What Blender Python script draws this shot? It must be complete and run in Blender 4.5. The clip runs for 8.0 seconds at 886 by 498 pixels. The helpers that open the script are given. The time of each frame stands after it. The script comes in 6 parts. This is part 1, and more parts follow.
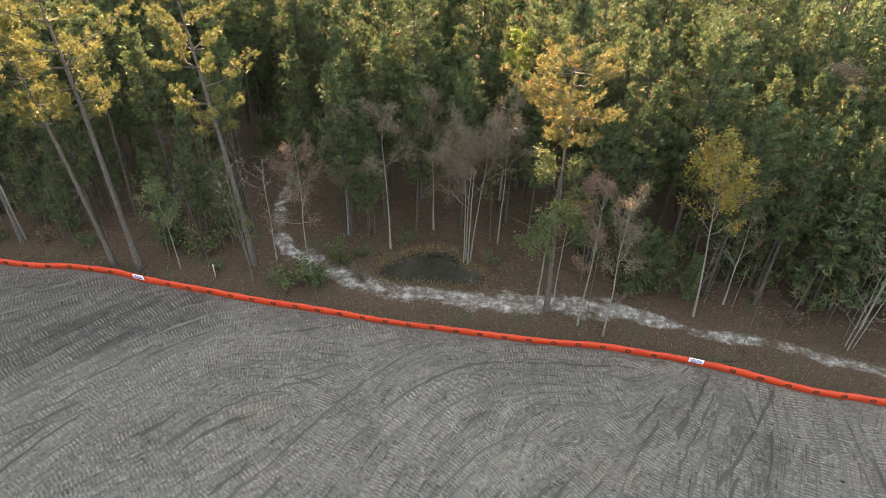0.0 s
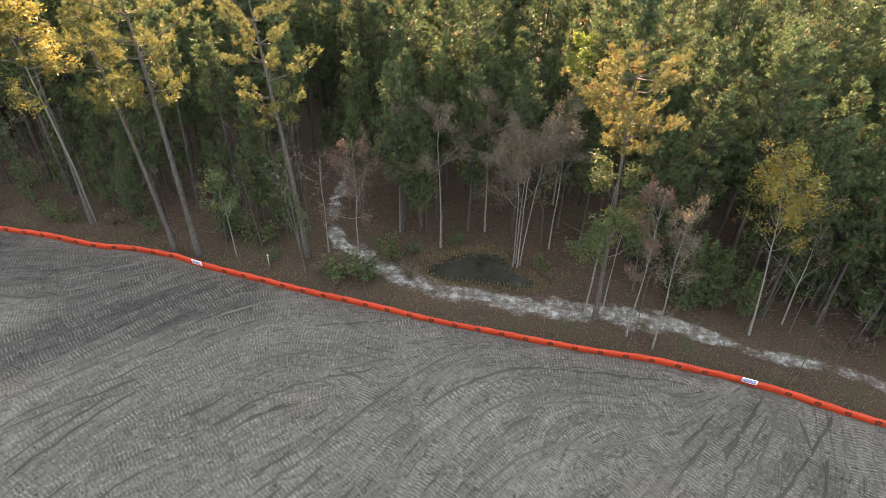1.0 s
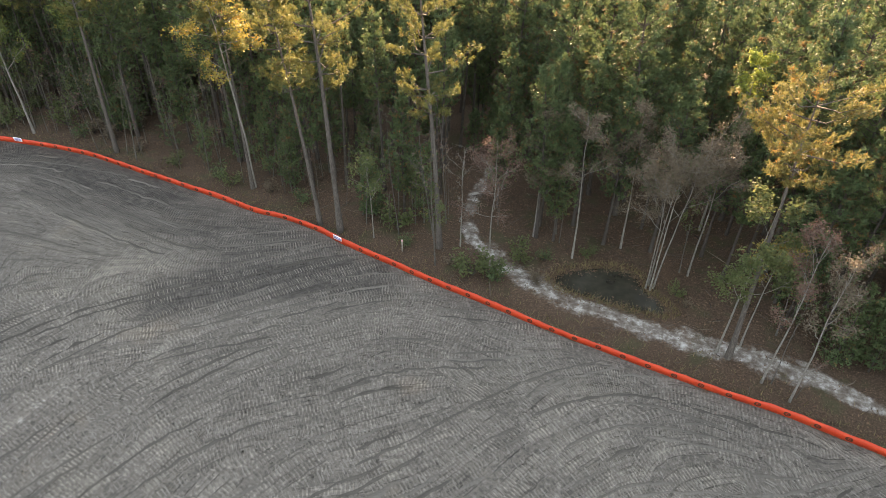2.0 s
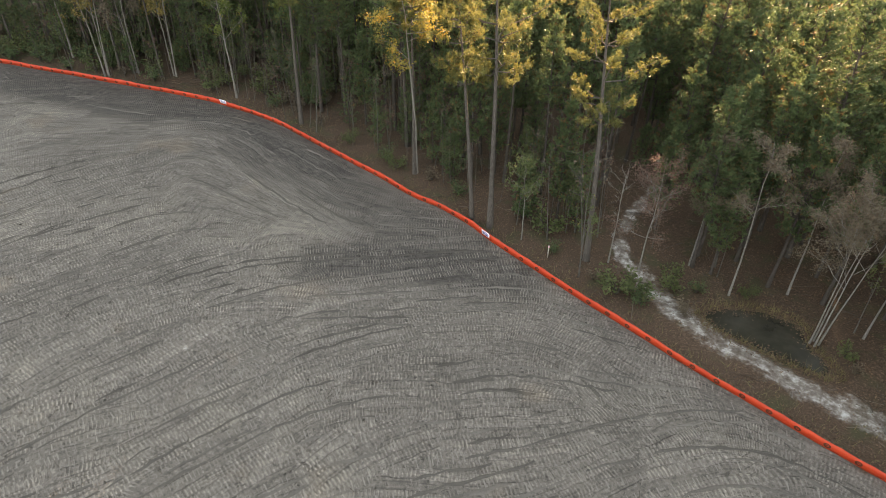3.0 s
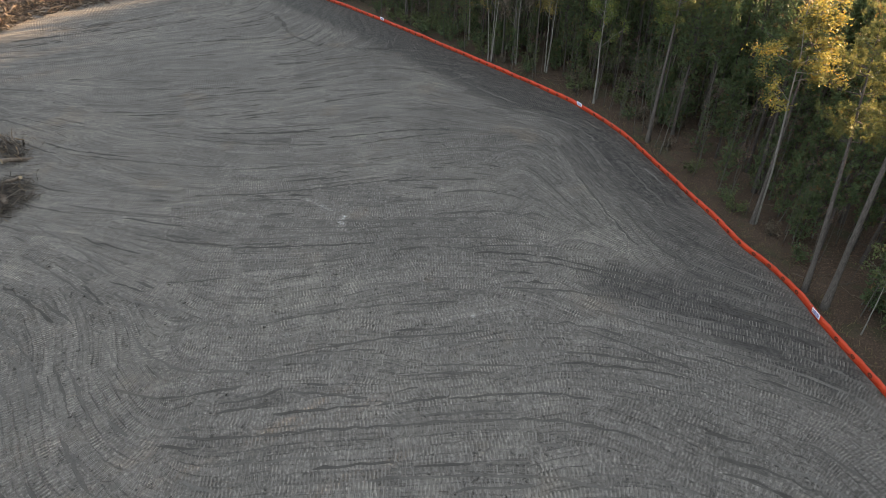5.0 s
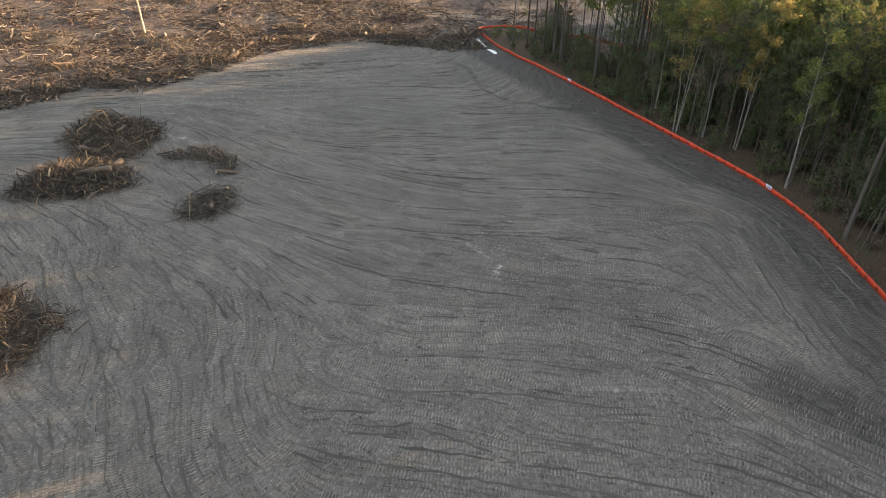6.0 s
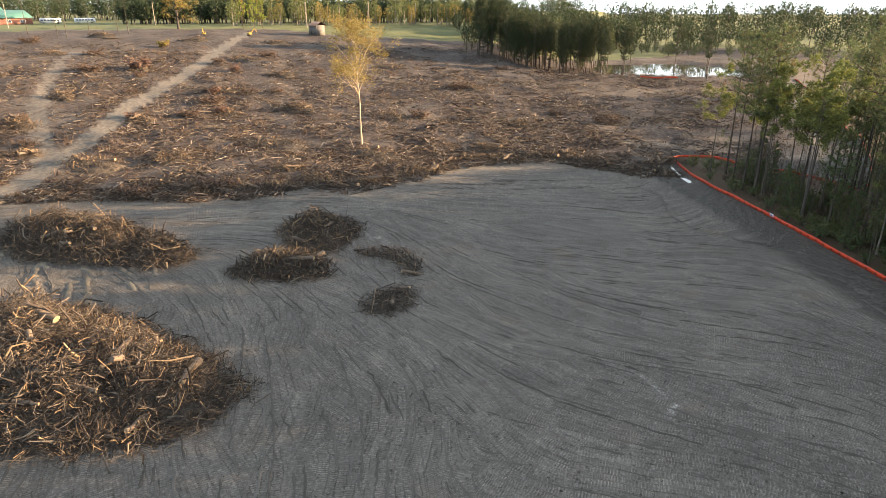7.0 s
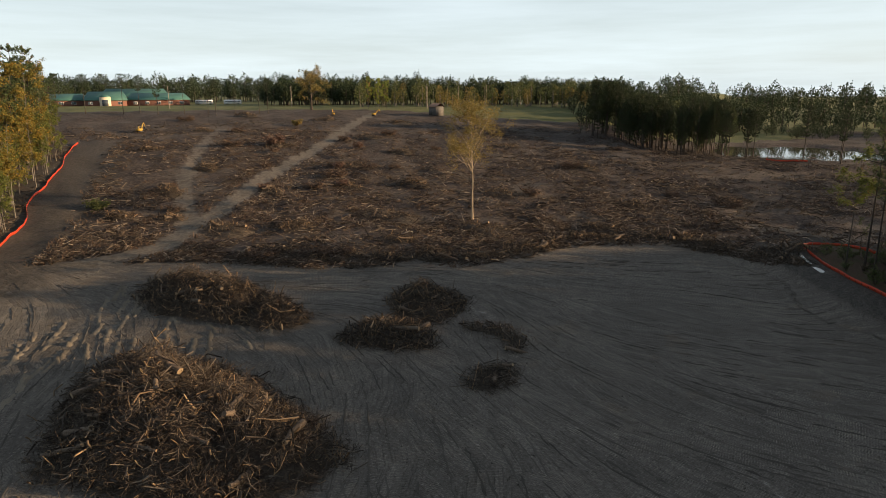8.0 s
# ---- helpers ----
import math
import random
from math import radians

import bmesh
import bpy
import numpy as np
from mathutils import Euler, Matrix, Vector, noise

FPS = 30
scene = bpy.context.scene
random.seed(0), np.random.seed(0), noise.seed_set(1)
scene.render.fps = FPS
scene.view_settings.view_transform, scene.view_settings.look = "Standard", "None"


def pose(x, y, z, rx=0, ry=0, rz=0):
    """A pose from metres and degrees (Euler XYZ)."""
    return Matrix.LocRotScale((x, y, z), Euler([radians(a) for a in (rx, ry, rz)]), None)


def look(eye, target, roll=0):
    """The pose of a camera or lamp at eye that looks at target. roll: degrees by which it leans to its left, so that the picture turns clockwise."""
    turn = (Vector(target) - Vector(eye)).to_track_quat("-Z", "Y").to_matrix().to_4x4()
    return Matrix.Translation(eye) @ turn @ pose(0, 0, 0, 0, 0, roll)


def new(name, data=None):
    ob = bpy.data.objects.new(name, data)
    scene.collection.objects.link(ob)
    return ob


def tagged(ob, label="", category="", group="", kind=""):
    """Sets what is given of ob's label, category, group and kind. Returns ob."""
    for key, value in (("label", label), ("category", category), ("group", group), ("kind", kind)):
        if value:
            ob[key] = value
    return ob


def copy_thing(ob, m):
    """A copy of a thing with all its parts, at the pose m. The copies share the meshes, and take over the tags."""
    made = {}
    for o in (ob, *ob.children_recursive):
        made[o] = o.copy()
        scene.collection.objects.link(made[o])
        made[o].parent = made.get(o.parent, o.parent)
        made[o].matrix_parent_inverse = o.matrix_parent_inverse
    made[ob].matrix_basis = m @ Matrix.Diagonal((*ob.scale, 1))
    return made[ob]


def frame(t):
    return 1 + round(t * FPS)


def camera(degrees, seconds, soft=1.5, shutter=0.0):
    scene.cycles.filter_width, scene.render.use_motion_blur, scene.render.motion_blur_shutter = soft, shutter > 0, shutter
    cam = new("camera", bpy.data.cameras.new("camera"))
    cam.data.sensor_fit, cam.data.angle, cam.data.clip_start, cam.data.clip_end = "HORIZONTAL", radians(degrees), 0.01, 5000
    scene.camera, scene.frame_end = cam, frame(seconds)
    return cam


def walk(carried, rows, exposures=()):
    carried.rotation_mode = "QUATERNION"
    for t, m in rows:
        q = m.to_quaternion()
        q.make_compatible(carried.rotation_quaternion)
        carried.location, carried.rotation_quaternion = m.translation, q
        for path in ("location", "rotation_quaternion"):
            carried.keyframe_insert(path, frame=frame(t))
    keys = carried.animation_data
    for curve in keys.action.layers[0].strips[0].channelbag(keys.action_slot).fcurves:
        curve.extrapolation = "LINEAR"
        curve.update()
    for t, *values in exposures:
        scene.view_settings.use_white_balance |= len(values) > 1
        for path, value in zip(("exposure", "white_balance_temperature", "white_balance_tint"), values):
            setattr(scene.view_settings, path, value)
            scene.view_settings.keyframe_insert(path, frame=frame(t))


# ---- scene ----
# the camera hangs 28 m over the ground and turns where it is
EYE = (0.0, 0.0, 28.0)
cam = camera(70.33, 8.0, soft=0.65)


def aim(yaw, pitch, roll):
    a, b = radians(yaw), radians(pitch)
    way = Vector((-math.sin(a) * math.cos(b), math.cos(a) * math.cos(b), math.sin(b)))
    return look(EYE, Vector(EYE) + way * 50, roll)


PATH = [
    (0.0, aim(0.0, -35.76, 2.02)), (0.5, aim(1.06, -35.78, 1.97)), (1.0, aim(5.61, -35.84, 1.80)),
    (1.5, aim(12.38, -35.96, 1.60)), (1.7, aim(15.47, -36.02, 1.55)), (2.8, aim(33.24, -36.31, 1.70)),
    (3.0, aim(36.56, -36.38, 1.55)), (3.5, aim(45.06, -36.29, 1.27)), (4.0, aim(53.46, -36.13, 0.87)),
    (4.5, aim(61.84, -36.11, 0.45)), (4.7, aim(65.21, -36.10, 0.35)), (5.8, aim(83.49, -32.85, 0.65)),
    (6.0, aim(86.98, -31.19, 0.53)), (6.5, aim(95.72, -26.11, 0.19)), (7.0, aim(104.44, -20.87, -0.10)),
    (7.5, aim(112.10, -15.92, -0.15)), (8.0, aim(114.56, -14.00, -0.16)),
]
EXPOSURES = [(0.0, 3.74, 7000, 11), (1.7, 3.64, 6800, 11), (2.8, 3.62, 7350, 11), (3.0, 3.60, 7350, 11), (3.5, 3.35, 6950, 10.5), (4.0, 3.28, 6750, 10.5), (4.5, 3.14, 6550, 10), (6.0, 2.98, 6650, 11), (7.0, 2.80, 6500, 10), (7.5, 2.04, 6450, 9), (8.0, 0.98, 6500, 9)]
walk(cam, PATH, EXPOSURES)

# ---- light: a low evening sun behind the woods, and a pale sky ----
SUN_YAW, SUN_UP = 19.0, 10.6
world = bpy.data.worlds.new("evening_sky")
scene.world = world
world.use_nodes = True
wn = world.node_tree.nodes
wl = world.node_tree.links
wn.clear()
sky = wn.new("ShaderNodeTexSky")
sky.sky_type = "NISHITA"
sky.sun_disc = False
sky.sun_elevation = radians(SUN_UP)
sky.sun_rotation = radians(-SUN_YAW)
sky.dust_density = 2.0
wco = wn.new("ShaderNodeTexCoord")
wmap = wn.new("ShaderNodeMapping")
wmap.inputs["Scale"].default_value = (0.7, 0.7, 9.0)
wl.new(wco.outputs["Generated"], wmap.inputs["Vector"])
wnoise = wn.new("ShaderNodeTexNoise")
wnoise.inputs["Scale"].default_value = 2.2
wnoise.inputs["Detail"].default_value = 7.0
wnoise.inputs["Roughness"].default_value = 0.6
wl.new(wmap.outputs["Vector"], wnoise.inputs["Vector"])
wramp = wn.new("ShaderNodeValToRGB")
wramp.color_ramp.elements[0].position = 0.34
wramp.color_ramp.elements[1].position = 0.78
wl.new(wnoise.outputs["Fac"], wramp.inputs["Fac"])
wmul = wn.new("ShaderNodeMath")
wmul.operation = "MULTIPLY_ADD"
wmul.inputs[1].default_value = 0.35
wmul.inputs[2].default_value = 0.62
wl.new(wramp.outputs["Color"], wmul.inputs[0])
wmix = wn.new("ShaderNodeMix")
wmix.data_type = "RGBA"
wl.new(wmul.outputs[0], wmix.inputs["Factor"])
wl.new(sky.outputs["Color"], wmix.inputs["A"])
wsep = wn.new("ShaderNodeSeparateXYZ")
wl.new(wco.outputs["Generated"], wsep.inputs["Vector"])
wlow = wn.new("ShaderNodeMapRange")
wlow.interpolation_type = "SMOOTHSTEP"
wlow.inputs["From Min"].default_value = 0.0
wlow.inputs["From Max"].default_value = 0.40
wl.new(wsep.outputs["Z"], wlow.inputs["Value"])
# thin high cloud, brighter towards the horizon
wcloud = wn.new("ShaderNodeMix")
wcloud.data_type = "RGBA"
wcloud.inputs["A"].default_value = (9.0, 10.2, 10.7, 1.0)
wcloud.inputs["B"].default_value = (3.5, 4.0, 4.5, 1.0)
wl.new(wlow.outputs["Result"], wcloud.inputs["Factor"])
wl.new(wcloud.outputs["Result"], wmix.inputs["B"])
wbg = wn.new("ShaderNodeBackground")
wbg.inputs["Strength"].default_value = 0.056
wl.new(wmix.outputs["Result"], wbg.inputs["Color"])
wout = wn.new("ShaderNodeOutputWorld")
wl.new(wbg.outputs["Background"], wout.inputs["Surface"])

sun_data = bpy.data.lights.new("sun", "SUN")
sun_data.energy = 5.0
sun_data.angle = radians(0.6)
sun_data.color = (1.0, 0.69, 0.40)
sun = new("sun", sun_data)
su, sv = radians(SUN_YAW), radians(SUN_UP)
sun.matrix_world = look((-math.sin(su) * math.cos(sv) * 300, math.cos(su) * math.cos(sv) * 300, math.sin(sv) * 300), (0, 0, 0))


# ---- materials ----
class Nodes:
    """A small wrapper to write node materials in few lines."""

    def __init__(self, name):
        self.mat = bpy.data.materials.new(name)
        self.mat.use_nodes = True
        self.t = self.mat.node_tree
        self.t.nodes.clear()
        self.out = self.t.nodes.new("ShaderNodeOutputMaterial")

    def link(self, a, b):
        self.t.links.new(a, b)

    def coord(self, kind="Object"):
        return self.t.nodes.new("ShaderNodeTexCoord").outputs[kind]

    def position(self):
        return self.t.nodes.new("ShaderNodeNewGeometry").outputs["Position"]

    def noise(self, vec, scale, detail=4.0, rough=0.55, distort=0.0):
        n = self.t.nodes.new("ShaderNodeTexNoise")
        n.inputs["Scale"].default_value = scale
        n.inputs["Detail"].default_value = detail
        n.inputs["Roughness"].default_value = rough
        n.inputs["Distortion"].default_value = distort
        self.link(vec, n.inputs["Vector"])
        return n.outputs["Fac"]

    def scaled(self, vec, sx, sy, sz, rz=0.0):
        n = self.t.nodes.new("ShaderNodeMapping")
        n.inputs["Scale"].default_value = (sx, sy, sz)
        n.inputs["Rotation"].default_value = (0, 0, rz)
        self.link(vec, n.inputs["Vector"])
        return n.outputs["Vector"]

    def ramp(self, fac, *stops):
        n = self.t.nodes.new("ShaderNodeValToRGB")
        el = n.color_ramp.elements
        while len(el) < len(stops):
            el.new(0.5)
        for e, (p, c) in zip(el, stops):
            e.position = p
            e.color = (*c, 1.0) if len(c) == 3 else c
        self.link(fac, n.inputs["Fac"])
        return n.outputs["Color"]

    def step(self, fac, lo, hi):
        n = self.t.nodes.new("ShaderNodeMapRange")
        n.interpolation_type = "SMOOTHSTEP"
        n.inputs["From Min"].default_value = lo
        n.inputs["From Max"].default_value = hi
        self.link(fac, n.inputs["Value"])
        return n.outputs["Result"]

    def math(self, op, a, b):
        n = self.t.nodes.new("ShaderNodeMath")
        n.operation = op
        for i, v in enumerate((a, b)):
            if isinstance(v, (int, float)):
                n.inputs[i].default_value = v
            else:
                self.link(v, n.inputs[i])
        return n.outputs[0]

    def mix(self, fac, a, b, blend="MIX"):
        n = self.t.nodes.new("ShaderNodeMix")
        n.data_type = "RGBA"
        n.blend_type = blend
        for key, v in (("Factor", fac), ("A", a), ("B", b)):
            if isinstance(v, (int, float)):
                n.inputs[key].default_value = v
            elif isinstance(v, tuple):
                n.inputs[key].default_value = (*v, 1.0)
            else:
                self.link(v, n.inputs[key])
        return n.outputs["Result"]

    def attr(self, name):
        n = self.t.nodes.new("ShaderNodeAttribute")
        n.attribute_name = name
        return n

    def split(self, col):
        n = self.t.nodes.new("ShaderNodeSeparateColor")
        self.link(col, n.inputs["Color"])
        return n.outputs["Red"], n.outputs["Green"], n.outputs["Blue"]

    def object_random(self):
        return self.t.nodes.new("ShaderNodeObjectInfo").outputs["Random"]

    def island(self):
        return self.t.nodes.new("ShaderNodeNewGeometry").outputs["Random Per Island"]

    def surface(self, colour, rough=0.8, metal=0.0, bump=None, strength=0.3, dist=0.05, translucent=0.0, spec=0.3):
        p = self.t.nodes.new("ShaderNodeBsdfPrincipled")
        for key, v in (("Base Color", colour), ("Roughness", rough)):
            if isinstance(v, (int, float)):
                p.inputs[key].default_value = v
            elif isinstance(v, tuple):
                p.inputs[key].default_value = (*v, 1.0)
            else:
                self.link(v, p.inputs[key])
        p.inputs["Metallic"].default_value = metal
        p.inputs["Specular IOR Level"].default_value = spec
        if bump is not None:
            b = self.t.nodes.new("ShaderNodeBump")
            b.inputs["Strength"].default_value = strength
            b.inputs["Distance"].default_value = dist
            self.link(bump, b.inputs["Height"])
            self.link(b.outputs["Normal"], p.inputs["Normal"])
        last = p.outputs["BSDF"]
        if translucent > 0:
            tr = self.t.nodes.new("ShaderNodeBsdfTranslucent")
            if isinstance(colour, tuple):
                tr.inputs["Color"].default_value = (*colour, 1.0)
            else:
                self.link(colour, tr.inputs["Color"])
            m = self.t.nodes.new("ShaderNodeMixShader")
            m.inputs["Fac"].default_value = translucent
            self.link(last, m.inputs[1])
            self.link(tr.outputs["BSDF"], m.inputs[2])
            last = m.outputs["Shader"]
        self.link(last, self.out.inputs["Surface"])
        return self.mat


def plain(name, a, b, scale=3.0, rough=0.8, metal=0.0, bump=0.3, dist=0.03, spec=0.3):
    """Two tones broken by noise at two scales, with a fine relief."""
    n = Nodes(name)
    v = n.coord()
    f = n.math("ADD", n.math("MULTIPLY", n.noise(v, scale), 0.6), n.math("MULTIPLY", n.noise(v, scale * 9, 6), 0.4))
    col = n.ramp(f, (0.34, a), (0.66, b))
    return n.surface(col, rough, metal, n.noise(v, scale * 12, 6), bump, dist, spec=spec)


def foliage(name, a, b, c, amount=0.12, translucent=0.4):
    """Leaves: two greens in clumps, some of them turned (c), with a shift from tree to tree."""
    n = Nodes(name)
    v = n.coord()
    col = n.ramp(n.math("ADD", n.math("MULTIPLY", n.noise(v, 0.8, 4), 0.5), n.math("MULTIPLY", n.noise(v, 2.6, 4), 0.5)), (0.38, tuple(c * 0.75 for c in a)), (0.62, tuple(c * 1.15 for c in b)))
    turned = n.step(n.noise(v, 1.7, 3), 0.66 - amount, 0.80 - amount)
    col = n.mix(turned, col, c)
    shift = n.math("ADD", n.math("MULTIPLY", n.object_random(), 0.6), n.math("MULTIPLY", n.island(), 0.5))
    col = n.mix(n.math("MULTIPLY", shift, 0.55), col, b)
    return n.surface(col, 0.65, translucent=translucent, spec=0.2)


def bark(name, a, b, c):
    n = Nodes(name)
    v = n.coord()
    plates = n.noise(n.scaled(v, 9, 9, 2.2), 1.6, 6, 0.65, 0.6)
    col = n.ramp(plates, (0.32, a), (0.55, b), (0.78, c))
    col = n.mix(n.math("MULTIPLY", n.object_random(), 0.4), col, b)
    return n.surface(col, 0.9, bump=plates, strength=0.7, dist=0.05, spec=0.15)


def stick_wood(name, *tones):
    n = Nodes(name)
    col = n.ramp(n.island(), *[(i / max(1, len(tones) - 1), c) for i, c in enumerate(tones)])
    g = n.noise(n.coord(), 6.0, 5)
    col = n.mix(n.step(g, 0.35, 0.75), col, n.mix(0.5, col, (0.05, 0.04, 0.032)))
    return n.surface(col, 0.85, bump=g, strength=0.5, dist=0.03, spec=0.2)


def soil_bits(name, *tones):
    """Loose or pressed soil: tones from piece to piece, under the same broad patches as the ground."""
    n = Nodes(name)
    v = n.position()
    col = n.ramp(n.island(), *[(i / (len(tones) - 1), c) for i, c in enumerate(tones)])
    patch = n.math("ADD", n.math("MULTIPLY", n.noise(v, 0.07, 4), 0.55), n.math("MULTIPLY", n.noise(v, 0.6, 5), 0.45))
    col = n.mix(1.0, col, n.ramp(patch, (0.38, (0.84, 0.83, 0.82)), (0.50, (0.98, 0.97, 0.97)), (0.62, (1.14, 1.12, 1.10))), "MULTIPLY")
    fine = n.noise(v, 7.0, 5, 0.7)
    col = n.mix(n.math("MULTIPLY", n.step(fine, 0.48, 0.66), 0.6), col, n.mix(0.6, col, (0.045, 0.041, 0.036)))
    col = n.mix(n.math("MULTIPLY", n.step(n.noise(v, 24.0, 4, 0.7), 0.54, 0.70), 0.5), col, (0.055, 0.049, 0.043))
    col = n.mix(n.math("MULTIPLY", n.step(n.noise(v, 0.16, 3), 0.60, 0.75), 0.35), col, (0.165, 0.128, 0.094))
    return n.surface(col, 0.95, bump=fine, strength=0.7, dist=0.04, spec=0.15)


def ground_material():
    n = Nodes("ground")
    v = n.position()
    ma, mb = n.attr("cover"), n.attr("cover_more")
    forest, sand, debris = n.split(ma.outputs["Color"])
    road, mud_dark, lawn = n.split(mb.outputs["Color"])
    big, mid = n.noise(v, 0.07, 4), n.noise(v, 0.6, 5)
    fine, grit = n.noise(v, 4.0, 6, 0.65), n.noise(v, 22.0, 4, 0.7)
    rag = n.math("MULTIPLY", n.math("SUBTRACT", n.math("ADD", n.math("MULTIPLY", mid, 0.6), n.math("MULTIPLY", fine, 0.4)), 0.5), 1.5)

    def cover(mask, lo=0.38, hi=0.62):
        return n.step(n.math("ADD", mask, rag), lo, hi)

    # graded sandy soil: grey, browner where it is damp
    soil = n.ramp(n.math("ADD", n.math("MULTIPLY", big, 0.62), n.math("MULTIPLY", mid, 0.38)),
                  (0.36, (0.089, 0.079, 0.069)), (0.50, (0.112, 0.099, 0.087)), (0.64, (0.143, 0.127, 0.108)))
    soil = n.mix(n.math("MULTIPLY", n.step(fine, 0.50, 0.65), 0.52), soil, (0.222, 0.199, 0.174))
    soil = n.mix(n.math("MULTIPLY", n.step(fine, 0.47, 0.36), 0.60), soil, (0.056, 0.050, 0.045))
    soil = n.mix(n.math("MULTIPLY", n.step(grit, 0.53, 0.68), 0.65), soil, (0.058, 0.050, 0.042))
    soil = n.mix(n.math("MULTIPLY", n.step(n.noise(v, 0.16, 3), 0.60, 0.75), 0.35), soil, (0.175, 0.135, 0.098))
    # leaf litter under the trees
    leaf = n.ramp(n.noise(v, 9.0, 5, 0.7), (0.30, (0.026, 0.019, 0.014)), (0.52, (0.070, 0.046, 0.031)), (0.72, (0.135, 0.092, 0.062)))
    leaf = n.mix(n.step(n.noise(v, 0.45, 4), 0.50, 0.70), leaf, n.mix(0.6, leaf, (0.045, 0.052, 0.024)))
    col = n.mix(cover(forest), soil, leaf)
    # churned, root-brown clearing
    churn = n.ramp(n.noise(v, 1.4, 7, 0.7), (0.36, (0.016, 0.013, 0.0115)), (0.50, (0.050, 0.038, 0.033)), (0.66, (0.105, 0.082, 0.070)))
    churn = n.mix(n.math("MULTIPLY", n.step(n.noise(v, 0.33, 5, 0.65), 0.52, 0.64), 0.8), churn, (0.030, 0.022, 0.018))
    churn = n.mix(n.step(n.noise(v, 0.09, 4), 0.45, 0.68), churn, n.mix(0.55, churn, (0.11, 0.095, 0.082)))
    churn = n.mix(n.math("MULTIPLY", n.step(n.noise(v, 0.7, 5), 0.58, 0.76), 0.6), churn, (0.105, 0.074, 0.056))
    churn = n.mix(n.math("MULTIPLY", n.step(n.noise(v, 2.6, 6, 0.7), 0.54, 0.64), 0.65), churn, (0.016, 0.013, 0.011))
    churn = n.mix(n.math("MULTIPLY", n.step(n.noise(v, 5.0, 6, 0.75), 0.57, 0.66), 0.60), churn, (0.165, 0.138, 0.118))
    col = n.mix(cover(debris), col, churn)
    # pale sand and gravel of the tracks
    pale = n.ramp(n.noise(v, 1.5, 7, 0.7), (0.36, (0.085, 0.067, 0.053)), (0.50, (0.175, 0.152, 0.134)), (0.66, (0.42, 0.405, 0.385)))
    col = n.mix(cover(sand, 0.42, 0.74), col, pale)
    lane = n.ramp(n.noise(v, 1.3, 6, 0.6), (0.34, (0.085, 0.074, 0.062)), (0.66, (0.150, 0.132, 0.112)))
    col = n.mix(cover(road), col, lane)
    wet = n.ramp(n.noise(v, 2.0, 6, 0.65), (0.34, (0.028, 0.025, 0.023)), (0.68, (0.080, 0.071, 0.063)))
    col = n.mix(n.math("MULTIPLY", n.step(n.math("ADD", mud_dark, n.math("MULTIPLY", rag, 0.9)), 0.08, 0.78), 0.9), col, wet)
    turf = n.ramp(n.noise(v, 0.08, 6, 0.6), (0.34, (0.075, 0.085, 0.032)), (0.66, (0.13, 0.13, 0.055)))
    col = n.mix(cover(lawn), col, turf)
    # prints of crawler tracks: belts of short ribs, in patches that follow the way the machine went
    warp = n.t.nodes.new("ShaderNodeVectorMath")
    warp.operation = "MULTIPLY_ADD"
    jig = n.t.nodes.new("ShaderNodeTexNoise")
    jig.inputs["Scale"].default_value = 0.9
    jig.inputs["Detail"].default_value = 3.0
    n.link(v, jig.inputs["Vector"])
    n.link(jig.outputs["Color"], warp.inputs[0])
    warp.inputs[1].default_value = (2.4, 2.4, 0.0)
    n.link(v, warp.inputs[2])
    flat = n.scaled(warp.outputs["Vector"], 1, 1, 0)
    vor = n.t.nodes.new("ShaderNodeTexVoronoi")
    vor.voronoi_dimensions = "2D"
    vor.inputs["Scale"].default_value = 0.17
    n.link(flat, vor.inputs["Vector"])
    away = n.t.nodes.new("ShaderNodeVectorMath")
    away.operation = "SUBTRACT"
    n.link(v, away.inputs[0])
    n.link(vor.outputs["Position"], away.inputs[1])
    pick_a, pick_b, pick_c = n.split(vor.outputs["Color"])
    turn = n.t.nodes.new("ShaderNodeVectorRotate")
    turn.rotation_type = "Z_AXIS"
    n.link(away.outputs["Vector"], turn.inputs["Vector"])
    swing = n.math("MULTIPLY", n.math("SUBTRACT", pick_a, 0.5), 0.75)
    n.link(n.math("MULTIPLY", n.math("ADD", n.attr("flow").outputs["Fac"], swing), -1.0), turn.inputs["Angle"])
    sep = n.t.nodes.new("ShaderNodeSeparateXYZ")
    n.link(turn.outputs["Vector"], sep.inputs["Vector"])
    wavy = n.math("MULTIPLY", n.math("SUBTRACT", n.noise(v, 1.3, 2), 0.5), 0.30)
    across = n.math("DIVIDE", n.math("ADD", sep.outputs["Y"], wavy), 0.64)
    belt_id = n.math("FLOOR", across, 0.0)
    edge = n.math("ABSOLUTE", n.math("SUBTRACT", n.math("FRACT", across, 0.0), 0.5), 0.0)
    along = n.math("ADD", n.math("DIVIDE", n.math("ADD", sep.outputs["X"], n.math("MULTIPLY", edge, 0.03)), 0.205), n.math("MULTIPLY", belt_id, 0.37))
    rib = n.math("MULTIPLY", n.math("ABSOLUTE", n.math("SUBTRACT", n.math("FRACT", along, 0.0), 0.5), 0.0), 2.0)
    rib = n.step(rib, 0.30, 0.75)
    worn = n.math("ADD", 0.25, n.math("MULTIPLY", n.step(n.noise(v, 0.75, 4, 0.6), 0.34, 0.60), 0.75))
    chance = n.t.nodes.new("ShaderNodeTexWhiteNoise")
    chance.noise_dimensions = "1D"
    n.link(n.math("ADD", n.math("MULTIPLY", belt_id, 7.31), n.math("MULTIPLY", pick_b, 91.0)), chance.inputs["W"])
